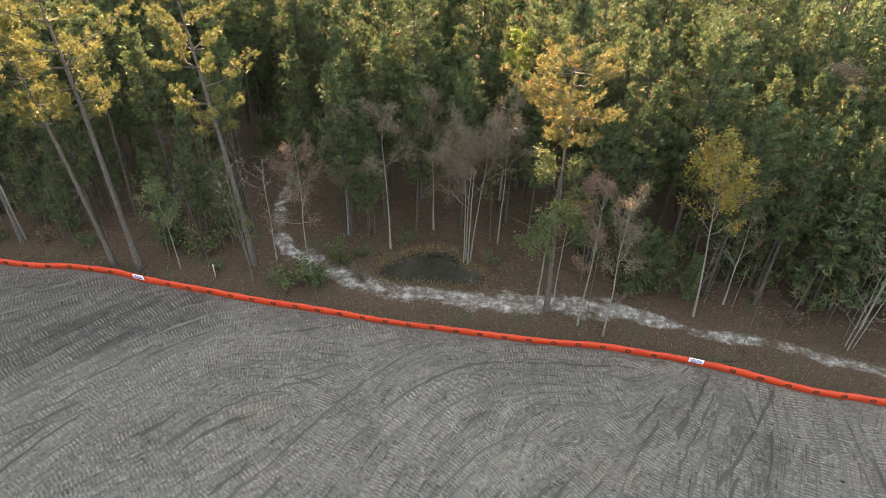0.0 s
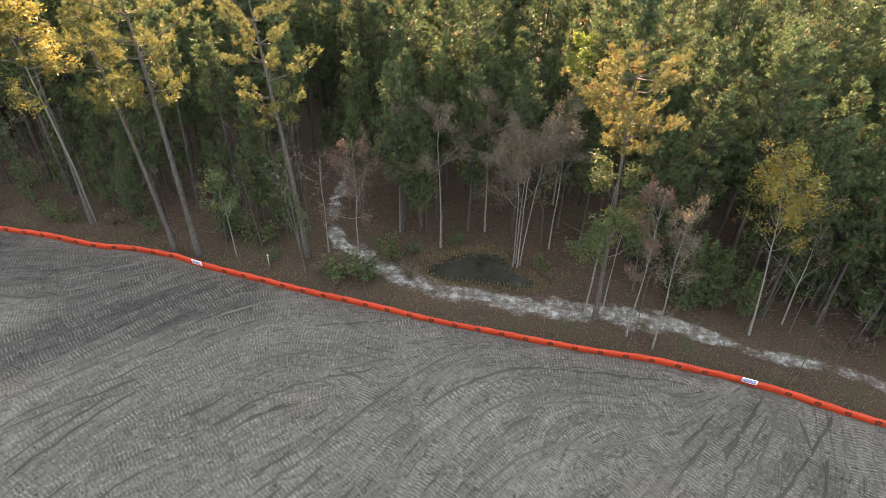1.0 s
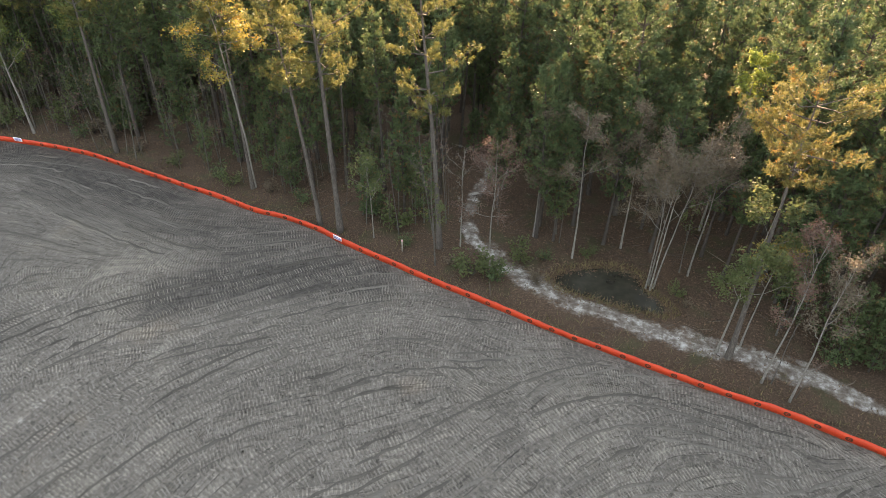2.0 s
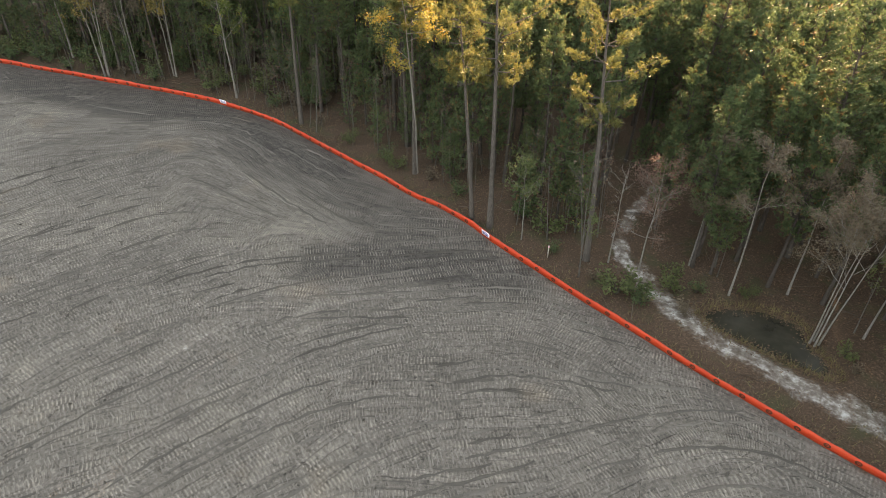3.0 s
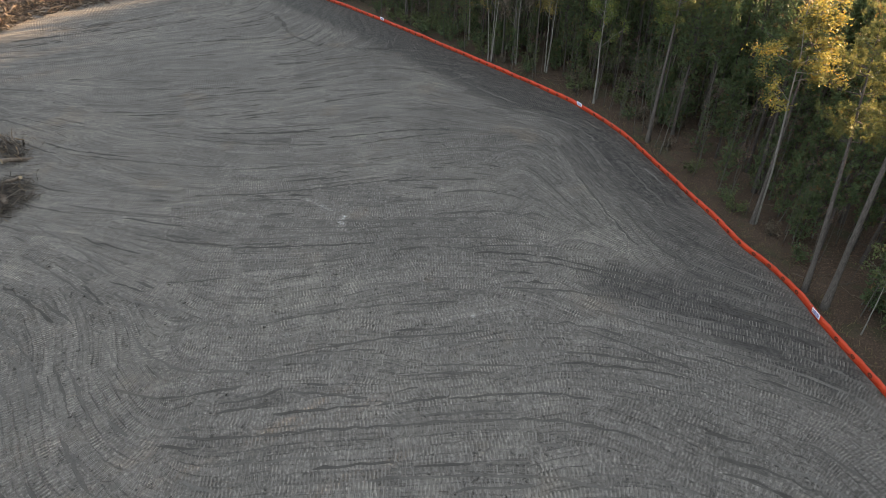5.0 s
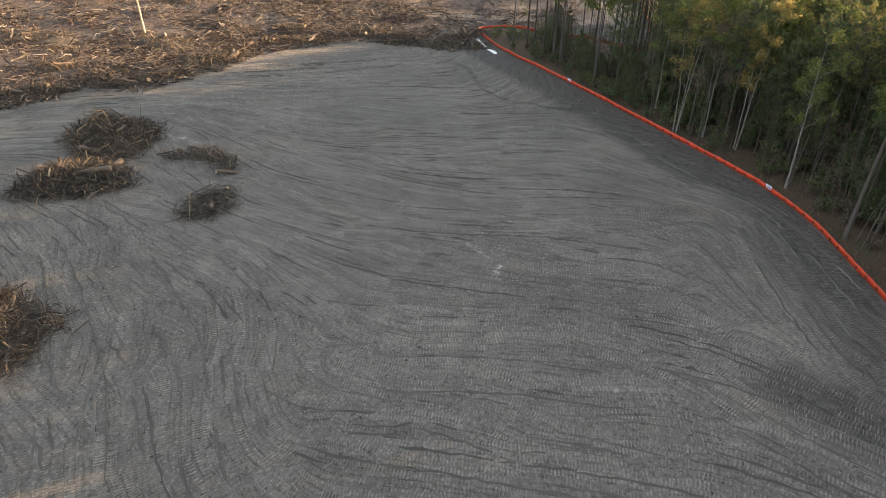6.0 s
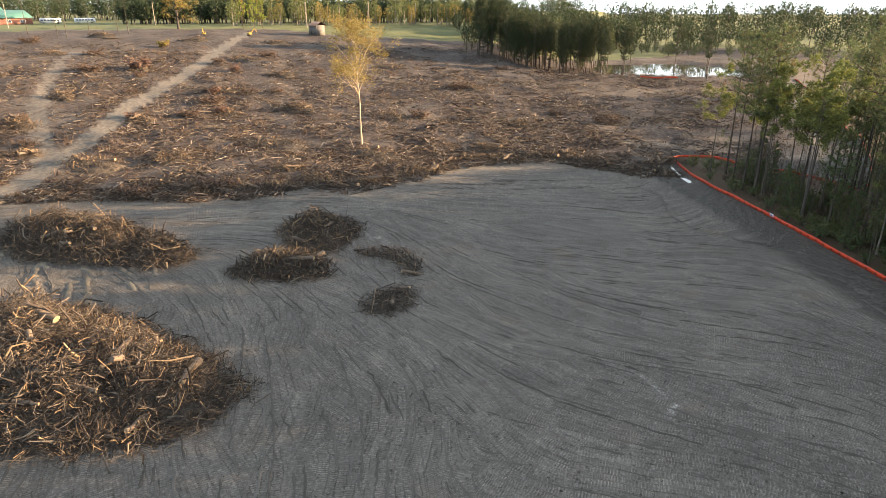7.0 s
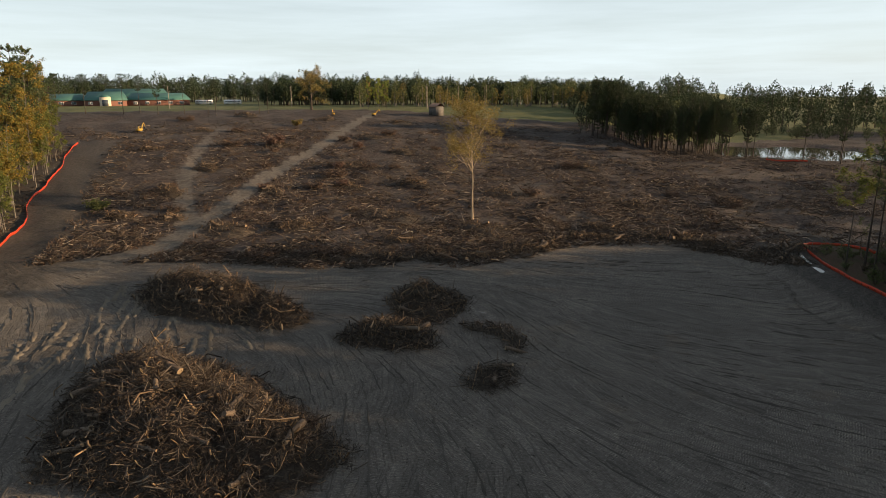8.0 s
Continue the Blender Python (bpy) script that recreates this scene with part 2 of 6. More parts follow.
    groove = n.step(edge, 0.42, 0.49)
    bare = n.math("SUBTRACT", 1.0, n.math("MINIMUM", 1.0, n.math("ADD", n.math("ADD", n.step(forest, 0.3, 0.6), n.step(debris, 0.3, 0.7)), n.math("ADD", n.step(lawn, 0.3, 0.6), n.math("MULTIPLY", sand, 0.8)))))
    show = n.math("MULTIPLY", n.math("MULTIPLY", worn, n.step(chance.outputs["Value"], 0.0, 0.40)), n.math("MULTIPLY", bare, n.math("SUBTRACT", 1.0, groove)))
    # relief shade in the colour: darker between the ribs; drier tops paler
    bright = n.step(n.noise(v, 0.55, 3, 0.6), 0.52, 0.66)
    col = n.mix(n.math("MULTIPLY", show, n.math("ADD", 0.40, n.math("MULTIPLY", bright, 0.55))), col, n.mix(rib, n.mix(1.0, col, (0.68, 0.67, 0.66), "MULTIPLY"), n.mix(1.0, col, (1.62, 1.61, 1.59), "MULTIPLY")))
    tone = n.math("ADD", 0.84, n.math("MULTIPLY", chance.outputs["Value"], 0.32))
    shade = n.t.nodes.new("ShaderNodeCombineColor")
    for key in ("Red", "Green", "Blue"):
        n.link(tone, shade.inputs[key])
    col = n.mix(bare, col, n.mix(1.0, col, shade.outputs["Color"], "MULTIPLY"))
    # dark line painted along the grooves, where thin shade would lie
    cut = n.math("MULTIPLY", n.math("MULTIPLY", groove, bare), n.step(n.noise(v, 0.5, 3), 0.42, 0.60))
    col = n.mix(n.math("MULTIPLY", cut, 0.55), col, (0.052, 0.046, 0.041))
    # thin scrapes dragged along the machine's way
    drag = n.t.nodes.new("ShaderNodeCombineXYZ")
    n.link(n.math("MULTIPLY", sep.outputs["X"], 0.30), drag.inputs["X"])
    n.link(n.math("ADD", n.math("MULTIPLY", sep.outputs["Y"], 6.4), n.math("MULTIPLY", wavy, 1.5)), drag.inputs["Y"])
    n.link(n.math("MULTIPLY", pick_b, 60.0), drag.inputs["Z"])
    scrape = n.noise(drag.outputs["Vector"], 1.0, 4, 0.62)
    col = n.mix(n.math("MULTIPLY", n.math("MULTIPLY", n.step(scrape, 0.54, 0.64), bare), 0.46), col, n.mix(1.0, col, (0.38, 0.37, 0.36), "MULTIPLY"))
    col = n.mix(n.math("MULTIPLY", n.math("MULTIPLY", n.step(scrape, 0.44, 0.36), bare), 0.42), col, n.mix(1.0, col, (1.45, 1.43, 1.40), "MULTIPLY"))
    prints = n.math("SUBTRACT", n.math("MULTIPLY", n.math("MULTIPLY", rib, show), 0.30), n.math("MULTIPLY", cut, 0.30))
    h = n.math("ADD", n.math("ADD", prints, n.math("MULTIPLY", mid, 0.9)), n.math("ADD", n.math("MULTIPLY", fine, 0.35), n.math("MULTIPLY", grit, 0.08)))
    rough = n.math("SUBTRACT", 0.96, n.math("MULTIPLY", cover(mud_dark), 0.08))
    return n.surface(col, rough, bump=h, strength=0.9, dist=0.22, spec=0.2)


def water_material(name, tint, rough=0.03):
    n = Nodes(name)
    v = n.position()
    col = n.ramp(n.noise(v, 1.2, 5), (0.40, tint), (0.70, tuple(c * 1.6 for c in tint)))
    return n.surface(col, rough, bump=n.noise(v, 3.0, 3), strength=0.04, dist=0.02, spec=0.5)


M_GROUND = ground_material()
M_WATER = water_material("dark_water", (0.026, 0.024, 0.018), 0.16)
M_PUDDLE = water_material("puddle_water", (0.05, 0.045, 0.04))
M_PINE = foliage("pine_needles", (0.038, 0.064, 0.031), (0.088, 0.115, 0.047), (0.17, 0.085, 0.036), 0.115, 0.33)
# warm evening light is put into the needle colour of the next two
M_PINE_SUNLIT = foliage("sunlit_pine_needles", (0.062, 0.078, 0.028), (0.145, 0.135, 0.042), (0.22, 0.115, 0.04), 0.07, 0.36)
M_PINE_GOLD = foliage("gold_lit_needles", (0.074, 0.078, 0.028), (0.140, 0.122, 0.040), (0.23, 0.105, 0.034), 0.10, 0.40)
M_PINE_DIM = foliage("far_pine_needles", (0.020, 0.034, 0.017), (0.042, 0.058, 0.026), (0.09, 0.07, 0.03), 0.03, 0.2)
M_LEAF_GREEN = foliage("green_leaves", (0.052, 0.070, 0.028), (0.105, 0.120, 0.048), (0.20, 0.15, 0.05), 0.08)
M_LEAF_GOLD = foliage("golden_leaves", (0.115, 0.120, 0.034), (0.21, 0.175, 0.042), (0.38, 0.19, 0.03), 0.14)
M_LEAF_AMBER = foliage("amber_leaves", (0.135, 0.120, 0.042), (0.23, 0.175, 0.054), (0.26, 0.12, 0.035), 0.08)
M_LEAF_RED = foliage("russet_leaves", (0.090, 0.060, 0.047), (0.140, 0.088, 0.068), (0.20, 0.085, 0.050), 0.05, 0.28)
M_LEAF_DUN = foliage("dun_leaves", (0.084, 0.067, 0.047), (0.125, 0.099, 0.070), (0.15, 0.10, 0.065), 0.06, 0.25)
M_LEAF_YELLOW = foliage("yellow_green_leaves", (0.062, 0.084, 0.026), (0.130, 0.150, 0.040), (0.26, 0.17, 0.04), 0.08)
M_LEAF_LIME = foliage("lime_leaves", (0.11, 0.145, 0.030), (0.20, 0.23, 0.045), (0.26, 0.20, 0.04), 0.05)
M_BARK = bark("pine_bark", (0.028, 0.023, 0.020), (0.062, 0.052, 0.045), (0.108, 0.092, 0.080))
M_BARK_TALL = bark("old_pine_bark", (0.036, 0.030, 0.026), (0.088, 0.075, 0.066), (0.155, 0.135, 0.120))
M_BARK_PALE = bark("pale_bark", (0.085, 0.074, 0.064), (0.17, 0.155, 0.138), (0.29, 0.27, 0.245))
M_BARK_GREY = bark("grey_bark", (0.042, 0.037, 0.032), (0.088, 0.078, 0.069), (0.145, 0.130, 0.116))
M_BARK_TAN = bark("tan_bark", (0.22, 0.17, 0.12), (0.36, 0.29, 0.21), (0.46, 0.38, 0.29))
M_FENCE = plain("orange_fabric", (0.34, 0.028, 0.009), (0.46, 0.046, 0.013), 1.2, 0.55, 0.0, 0.35, 0.03)
M_MARK = plain("dark_print", (0.022, 0.012, 0.008), (0.10, 0.025, 0.01), 9.0, 0.7)
M_SIGN = plain("sign_white", (0.72, 0.73, 0.78), (0.82, 0.82, 0.86), 2.0, 0.5)
M_INK = plain("sign_ink", (0.10, 0.08, 0.26), (0.16, 0.12, 0.34), 4.0, 0.5)
M_WOOD = plain("weathered_wood", (0.20, 0.17, 0.14), (0.36, 0.32, 0.28), 5.0, 0.85)
M_TWIG = stick_wood("twigs", (0.020, 0.016, 0.013), (0.042, 0.033, 0.027), (0.075, 0.060, 0.048), (0.060, 0.048, 0.038), (0.20, 0.165, 0.13))
M_STRAW = stick_wood("dry_brush", (0.085, 0.058, 0.036), (0.17, 0.115, 0.068), (0.32, 0.225, 0.135), (0.11, 0.072, 0.045))
M_SPLIT = stick_wood("split_wood", (0.085, 0.068, 0.055), (0.17, 0.14, 0.115), (0.30, 0.26, 0.22), (0.12, 0.092, 0.074))
M_RUST = stick_wood("dead_needles", (0.055, 0.036, 0.027), (0.112, 0.073, 0.050), (0.078, 0.057, 0.044))
M_LOG = bark("log_bark", (0.055, 0.043, 0.033), (0.13, 0.10, 0.077), (0.22, 0.18, 0.135))
M_CUT = plain("cut_wood", (0.20, 0.145, 0.09), (0.30, 0.22, 0.135), 6.0, 0.8)
M_HEAP = plain("root_soil", (0.035, 0.028, 0.022), (0.10, 0.082, 0.066), 2.5, 0.95, 0.0, 0.9, 0.15)
M_CLEAT = soil_bits("pressed_soil", (0.104, 0.093, 0.081), (0.130, 0.117, 0.102), (0.172, 0.156, 0.138))
# darker than the soil: damp turned-up earth, plus groove shade put into the tone
M_CLOD = soil_bits("soil_clods", (0.062, 0.056, 0.049), (0.090, 0.081, 0.072), (0.120, 0.109, 0.097))
# paler, yellower copy of the soil: low sun put into the tone
M_SUN_SOIL = soil_bits("sunlit_soil", (0.135, 0.116, 0.092), (0.165, 0.142, 0.112), (0.195, 0.168, 0.132))
M_LITTER = stick_wood("fallen_leaves", (0.060, 0.036, 0.024), (0.115, 0.068, 0.042), (0.165, 0.105, 0.066), (0.085, 0.062, 0.036))
M_GRASS = foliage("dry_grass", (0.09, 0.085, 0.035), (0.17, 0.145, 0.065), (0.25, 0.18, 0.09), 0.1, 0.3)
M_ROOF_GREEN = plain("green_metal_roof", (0.045, 0.120, 0.105), (0.070, 0.160, 0.140), 0.15, 0.45, 0.2, 0.1)
M_BRICK = plain("red_brick", (0.13, 0.062, 0.048), (0.19, 0.090, 0.066), 1.5, 0.85)
M_CREAM = plain("cream_render", (0.52, 0.44, 0.34), (0.62, 0.54, 0.43), 0.8, 0.8)
M_GLASS = plain("dark_glass", (0.03, 0.04, 0.05), (0.06, 0.075, 0.09), 0.5, 0.12, 0.0, 0.0, 0.01, 0.6)
M_WHITE = plain("white_paint", (0.70, 0.70, 0.70), (0.80, 0.80, 0.80), 0.8, 0.5)
M_YELLOW = plain("yellow_paint", (0.30, 0.19, 0.03), (0.40, 0.26, 0.05), 1.2, 0.5)
M_STEEL = plain("dark_steel", (0.03, 0.03, 0.032), (0.08, 0.078, 0.075), 3.0, 0.6, 0.5)
M_RUSTROOF = plain("rusty_tin", (0.20, 0.11, 0.07), (0.33, 0.20, 0.14), 1.0, 0.7, 0.2)
M_BOARD = plain("grey_boards", (0.075, 0.070, 0.066), (0.15, 0.14, 0.13), 1.8, 0.9)


# ---- mesh helpers ----
rng = np.random.default_rng(7)


def join(pieces):
    """Joins (verts, quads or tris) pieces into one list of arrays, offsetting the faces."""
    verts, faces, base = [], [], 0
    for v, f in pieces:
        verts.append(np.asarray(v, float))
        faces.append(np.asarray(f, int) + base)
        base += len(v)
    return verts, faces


def mesh_from(name, pieces, materials, slots=None, smooth=False):
    """One mesh from pieces of (verts, faces); slots gives the material index of each piece."""
    verts, faces = join(pieces)
    v = np.concatenate(verts)
    me = bpy.data.meshes.new(name)
    me.vertices.add(len(v))
    me.vertices.foreach_set("co", v.ravel())
    loops = np.concatenate([f.ravel() for f in faces])
    totals = np.concatenate([np.full(len(f), f.shape[1]) for f in faces])
    starts = np.concatenate([[0], np.cumsum(totals)[:-1]])
    me.loops.add(len(loops))
    me.loops.foreach_set("vertex_index", loops)
    me.polygons.add(len(totals))
    me.polygons.foreach_set("loop_start", starts)
    me.polygons.foreach_set("loop_total", totals)
    for m in materials:
        me.materials.append(m)
    if slots is not None:
        me.polygons.foreach_set("material_index", np.concatenate([np.full(len(f), s) for f, s in zip(faces, slots)]))
    if smooth:
        me.polygons.foreach_set("use_smooth", np.ones(len(totals), bool))
    me.update(calc_edges=True)
    me.validate()
    return me


def thing(name, pieces, material, label, category, group="", kind="", smooth=False):
    return tagged(new(name, mesh_from(name, pieces, [material], smooth=smooth)), label, category, group, kind)


def part(name, pieces, material, parent, label="", smooth=False, data=None):
    ob = new(name, data or mesh_from(name, pieces, [material], smooth=smooth))
    ob.parent = parent
    return tagged(ob, label)


def holder(name, label, category, group="", at=(0, 0, 0), turn=0.0):
    ob = new(name)
    ob.empty_display_size = 0.3
    ob.matrix_world = pose(*at, 0, 0, turn)
    return tagged(ob, label, category, group)


def tube(points, radii, sides=6, cap=True):
    p = np.asarray(points, float)
    n = len(p)
    d = np.gradient(p, axis=0)
    d /= np.linalg.norm(d, axis=1, keepdims=True) + 1e-9
    ref = np.where(np.abs(d[:, 2:3]) > 0.9, [[1.0, 0, 0]], [[0, 0, 1.0]])
    a = np.cross(d, ref)
    a /= np.linalg.norm(a, axis=1, keepdims=True) + 1e-9
    b = np.cross(d, a)
    ang = np.linspace(0, 2 * np.pi, sides, endpoint=False)
    ring = a[:, None] * np.cos(ang)[None, :, None] + b[:, None] * np.sin(ang)[None, :, None]
    v = (p[:, None] + ring * np.asarray(radii, float)[:, None, None]).reshape(-1, 3)
    i, k = np.meshgrid(np.arange(n - 1), np.arange(sides), indexing="ij")
    k2 = (k + 1) % sides
    q = np.stack([i * sides + k, i * sides + k2, (i + 1) * sides + k2, (i + 1) * sides + k], -1).reshape(-1, 4)
    return v, q


def box(cx, cy, cz, sx, sy, sz, turn=0.0, taper=1.0):
    s = np.array([(-1, -1, 0), (1, -1, 0), (1, 1, 0), (-1, 1, 0), (-1, -1, 1), (1, -1, 1), (1, 1, 1), (-1, 1, 1)], float)
    v = s * [sx / 2, sy / 2, sz]
    v[4:, :2] *= taper
    c, d = math.cos(turn), math.sin(turn)
    v = np.stack([v[:, 0] * c - v[:, 1] * d + cx, v[:, 0] * d + v[:, 1] * c + cy, v[:, 2] + cz], -1)
    return v, [(0, 3, 2, 1), (4, 5, 6, 7), (0, 1, 5, 4), (1, 2, 6, 5), (2, 3, 7, 6), (3, 0, 4, 7)]


def blades(centres, ways, length, width, gen):
    """Thin triangles from each centre along its way."""
    n = len(centres)
    side = np.cross(ways, gen.normal(size=(n, 3)))
    side /= np.linalg.norm(side, axis=1, keepdims=True) + 1e-9
    ln = np.asarray(length).reshape(-1, 1)
    w = np.asarray(width).reshape(-1, 1)
    v = np.stack([centres - side * w * 0.5, centres + side * w * 0.5, centres + ways * ln], 1).reshape(-1, 3)
    return v, np.arange(n * 3).reshape(-1, 3)


def leaves(centres, size, gen, flat=0.5):
    """Diamond leaves, slightly folded, turned at random."""
    n = len(centres)
    a = gen.normal(size=(n, 3))
    a[:, 2] *= flat
    a /= np.linalg.norm(a, axis=1, keepdims=True) + 1e-9
    b = np.cross(a, gen.normal(size=(n, 3)))
    b /= np.linalg.norm(b, axis=1, keepdims=True) + 1e-9
    s = size * gen.uniform(0.6, 1.3, (n, 1))
    v = np.stack([centres - a * s, centres + b * s * 0.55, centres + a * s, centres - b * s * 0.55], 1).reshape(-1, 3)
    return v, np.arange(n * 4).reshape(-1, 4)


def value_noise(x, y, size, seed):
    """Smooth noise from 0 to 1 with cells of that size."""
    gen = np.random.default_rng(seed)
    table = gen.random((64, 64))
    u, w = np.asarray(x) / size, np.asarray(y) / size
    iu, iw = np.floor(u).astype(int), np.floor(w).astype(int)
    fu, fw = u - iu, w - iw
    fu, fw = fu * fu * (3 - 2 * fu), fw * fw * (3 - 2 * fw)
    a, b = table[iu % 64, iw % 64], table[(iu + 1) % 64, iw % 64]
    c, d = table[iu % 64, (iw + 1) % 64], table[(iu + 1) % 64, (iw + 1) % 64]
    return (a * (1 - fu) + b * fu) * (1 - fw) + (c * (1 - fu) + d * fu) * fw


def smoothstep(t):
    t = np.clip(t, 0, 1)
    return t * t * (3 - 2 * t)


def far_from(x, y, line):
    """Distance of the points from a polyline."""
    x, y = np.asarray(x, float), np.asarray(y, float)
    best = np.full(x.shape, 1e9)
    for (ax, ay), (bx, by) in zip(line[:-1], line[1:]):
        dx, dy = bx - ax, by - ay
        t = np.clip(((x - ax) * dx + (y - ay) * dy) / (dx * dx + dy * dy + 1e-9), 0, 1)
        best = np.minimum(best, np.hypot(x - ax - t * dx, y - ay - t * dy))
    return best


def inside(x, y, poly):
    x, y = np.asarray(x, float), np.asarray(y, float)
    res = np.zeros(x.shape, bool)
    for (ax, ay), (bx, by) in zip(poly, poly[1:] + poly[:1]):
        cross = (ay > y) != (by > y)
        res ^= cross & (x < (bx - ax) * (y - ay) / (by - ay + 1e-12) + ax)
    return res


def smooth_line(line, step):
    """The polyline resampled every step metres along a smooth curve."""
    p = np.array(line, float)
    q = np.vstack([2 * p[0] - p[1], p, 2 * p[-1] - p[-2]])
    out = []
    for i in range(1, len(q) - 2):
        for t in np.linspace(0, 1, 16, endpoint=False):
            a, b, c, d = q[i - 1:i + 3]
            out.append(0.5 * (2 * b + (c - a) * t + (2 * a - 5 * b + 4 * c - d) * t * t + (3 * b - a - 3 * c + d) * t ** 3))
    out = np.array(out + [p[-1]])
    s = np.concatenate([[0], np.cumsum(np.linalg.norm(np.diff(out, axis=0), axis=1))])
    g = np.arange(0, s[-1], step)
    return np.stack([np.interp(g, s, out[:, 0]), np.interp(g, s, out[:, 1])], -1)


# ---- plan ----
FENCE = [(60, 14.5), (45, 19.0), (34, 22.5), (26.0, 24.8), (21.8, 25.6), (19.0, 26.5), (15.8, 27.6), (13.1, 28.1), (10.0, 28.7),
         (7.0, 28.9), (2.6, 29.4), (-3.3, 30.3), (-10.6, 31.6), (-17.5, 33.0), (-20.8, 33.7), (-23.1, 34.4), (-26.4, 34.9),
         (-29.4, 34.8), (-33.0, 35.4), (-37.2, 35.8), (-42.6, 36.3), (-49.5, 37.0), (-56.7, 36.3), (-61.7, 35.0), (-70.6, 32.2),
         (-82.0, 28.5), (-94.6, 24.2), (-103.0, 21.1), (-111.6, 17.7), (-122.0, 14.7), (-128.5, 13.6), (-132.0, 14.0), (-133.4, 15.8),
         (-131.5, 19.6), (-125.2, 30.8), (-120.4, 36.9), (-115.8, 40.1), (-118, 44), (-138.2, 50.8), (-164.9, 56.7), (-191.3, 58.6), (-214.4, 62.8), (-245.4, 61.4)]
FENCE_LEFT = [(-42, -96), (-53, -104), (-64.6, -114.2), (-74.7, -122.7), (-83.9, -135.5), (-96.5, -147.6), (-109.6, -160.8), (-121.7, -174.6), (-130.2, -181.6)]
TRAIL = [(-9.0, 58), (-11.5, 55), (-13.4, 52), (-13.7, 48.5), (-13.6, 43.7), (-12.6, 40.5), (-11.2, 37.9), (-9.1, 36.0), (-6.9, 35.1), (-4.0, 34.2),
         (-0.8, 33.4), (3.1, 33.0), (6.9, 32.8), (10.4, 32.7), (13.3, 32.0), (17.4, 30.5), (21.5, 29.7), (25.3, 28.4), (27.5, 27.5), (36, 24.5), (50, 20)]
POND = [(-5.2, 35.6), (-4.8, 36.7), (-3.9, 37.7), (-2.6, 38.5), (-1.0, 39.1), (0.4, 39.2), (1.3, 38.5), (1.8, 37.3), (2.9, 36.5), (3.7, 35.6), (3.0, 34.8), (1.0, 34.7), (-1.5, 34.8), (-3.8, 34.9)]
BANK = [(-58.6, -104.5), (-66.2, -94.8), (-75.9, -80.1), (-81.7, -60.1), (-89.1, -49.4), (-93.2, -38.9), (-102.6, -31.1), (-113.1, -25.6),
        (-119.4, -17.4), (-122.2, -7.5), (-120.3, 1.2), (-116.5, 8.0), (-126.0, 13.0)]
LANE = [(-20, -66), (-40, -85), (-57.7, -98.2), (-68.2, -90.7), (-76.8, -88.8), (-90.2, -94.3), (-109.0, -101.1), (-132.7, -110.7), (-163.3, -118.0), (-204.9, -132.0), (-245.0, -145.8)]
LANE_TWO = [(-89.1, -96.1), (-112.5, -120.9), (-131.9, -137.7), (-159.4, -157.9), (-178.1, -167.8)]
LANE_LEFT = [(-50, -98), (-63.0, -108.6), (-70.8, -114.5), (-81.9, -125.8), (-94.8, -140.2), (-111.7, -156.9), (-132.4, -178.3)]
LANE_BACK = [(-143, 3), (-142, 17), (-134, 29), (-141, 43), (-163, 50), (-198, 54), (-241, 57)]
POND_FAR = [(-238, -3), (-236, 20), (-240, 45), (-275, 52), (-300, 30), (-290, -4), (-262, -10)]
WOODS = [(60, 15)] + FENCE[1:-1] + [(-240, 140), (120, 140), (120, 0)]


def rise(x, y):
    """The land climbs towards the school."""
    x, y = np.asarray(x, float), np.asarray(y, float)
    full = 20.5 * smoothstep((-0.75 * x - 0.65 * y - 70) / 250)
    return np.minimum(full, 6.6 + 14 * smoothstep((-y - 15) / 65))


def land(x, y):
    """Height of the ground."""
    x, y = np.asarray(x, float), np.asarray(y, float)
    z = rise(x, y)
    near = np.clip(1.3 - np.hypot(x, y) / 160, 0.25, 1)
    z = z + near * (0.10 * (value_noise(x, y, 9.0, 3) - 0.5) + 0.10 * (value_noise(x, y, 2.3, 4) - 0.5))
    gone = smoothstep((np.hypot(x, y) - 100) / 40) * (1 - smoothstep((np.hypot(x, y) - 330) / 60))
    z = z + gone * (1.0 * (value_noise(x, y, 7.0, 5) - 0.5) + 0.6 * (value_noise(x, y, 3.1, 6) - 0.5))
    pd = far_from(x, y, POND + POND[:1])
    z = z - np.where(inside(x, y, POND), 0.15 + 0.9 * smoothstep(pd / 1.6), 0.15 * (1 - smoothstep(pd / 1.2)))
    pf = far_from(x, y, POND_FAR + POND_FAR[:1])
    flat = 6.2 - 1.5 * smoothstep(pf / 6)
    z = np.where(inside(x, y, POND_FAR), flat, z + (6.8 - z) * (1 - smoothstep(pf / 25)))
    return z


def level(x, y):
    return float(land(np.array([x]), np.array([y]))[0])


# the way the machines went over the soil: x, y, degrees
FLOW = [(-4, 22, 58), (-18, 24, 48), (12, 22, 58), (-9, 28, 9), (8, 26, 0), (-24, 6, 73), (-51, 11, 79), (-40, 34, 176), (-68, 25, 31), (-92, -3, 89), (-31, -14, 18), (-35, -19, 36),
        (-62, -10, 60), (-69, 16, 88), (-32, 0, 88), (-66, -19, 42), (-76, 0, 90), (-33, -55, 44), (-78, -59, 116), (-105, -6, 110), (25, 15, 62), (22, 21, 72), (-95, 20, 155), (-118, 10, 160)]


def flow_angle(x, y):
    f = np.array(FLOW, float)
    w = 1 / ((x - f[:, 0]) ** 2 + (y - f[:, 1]) ** 2 + 9) ** 1.6
    a = np.radians(f[:, 2]) * 2
    return 0.5 * math.atan2((w * np.sin(a)).sum(), (w * np.cos(a)).sum())


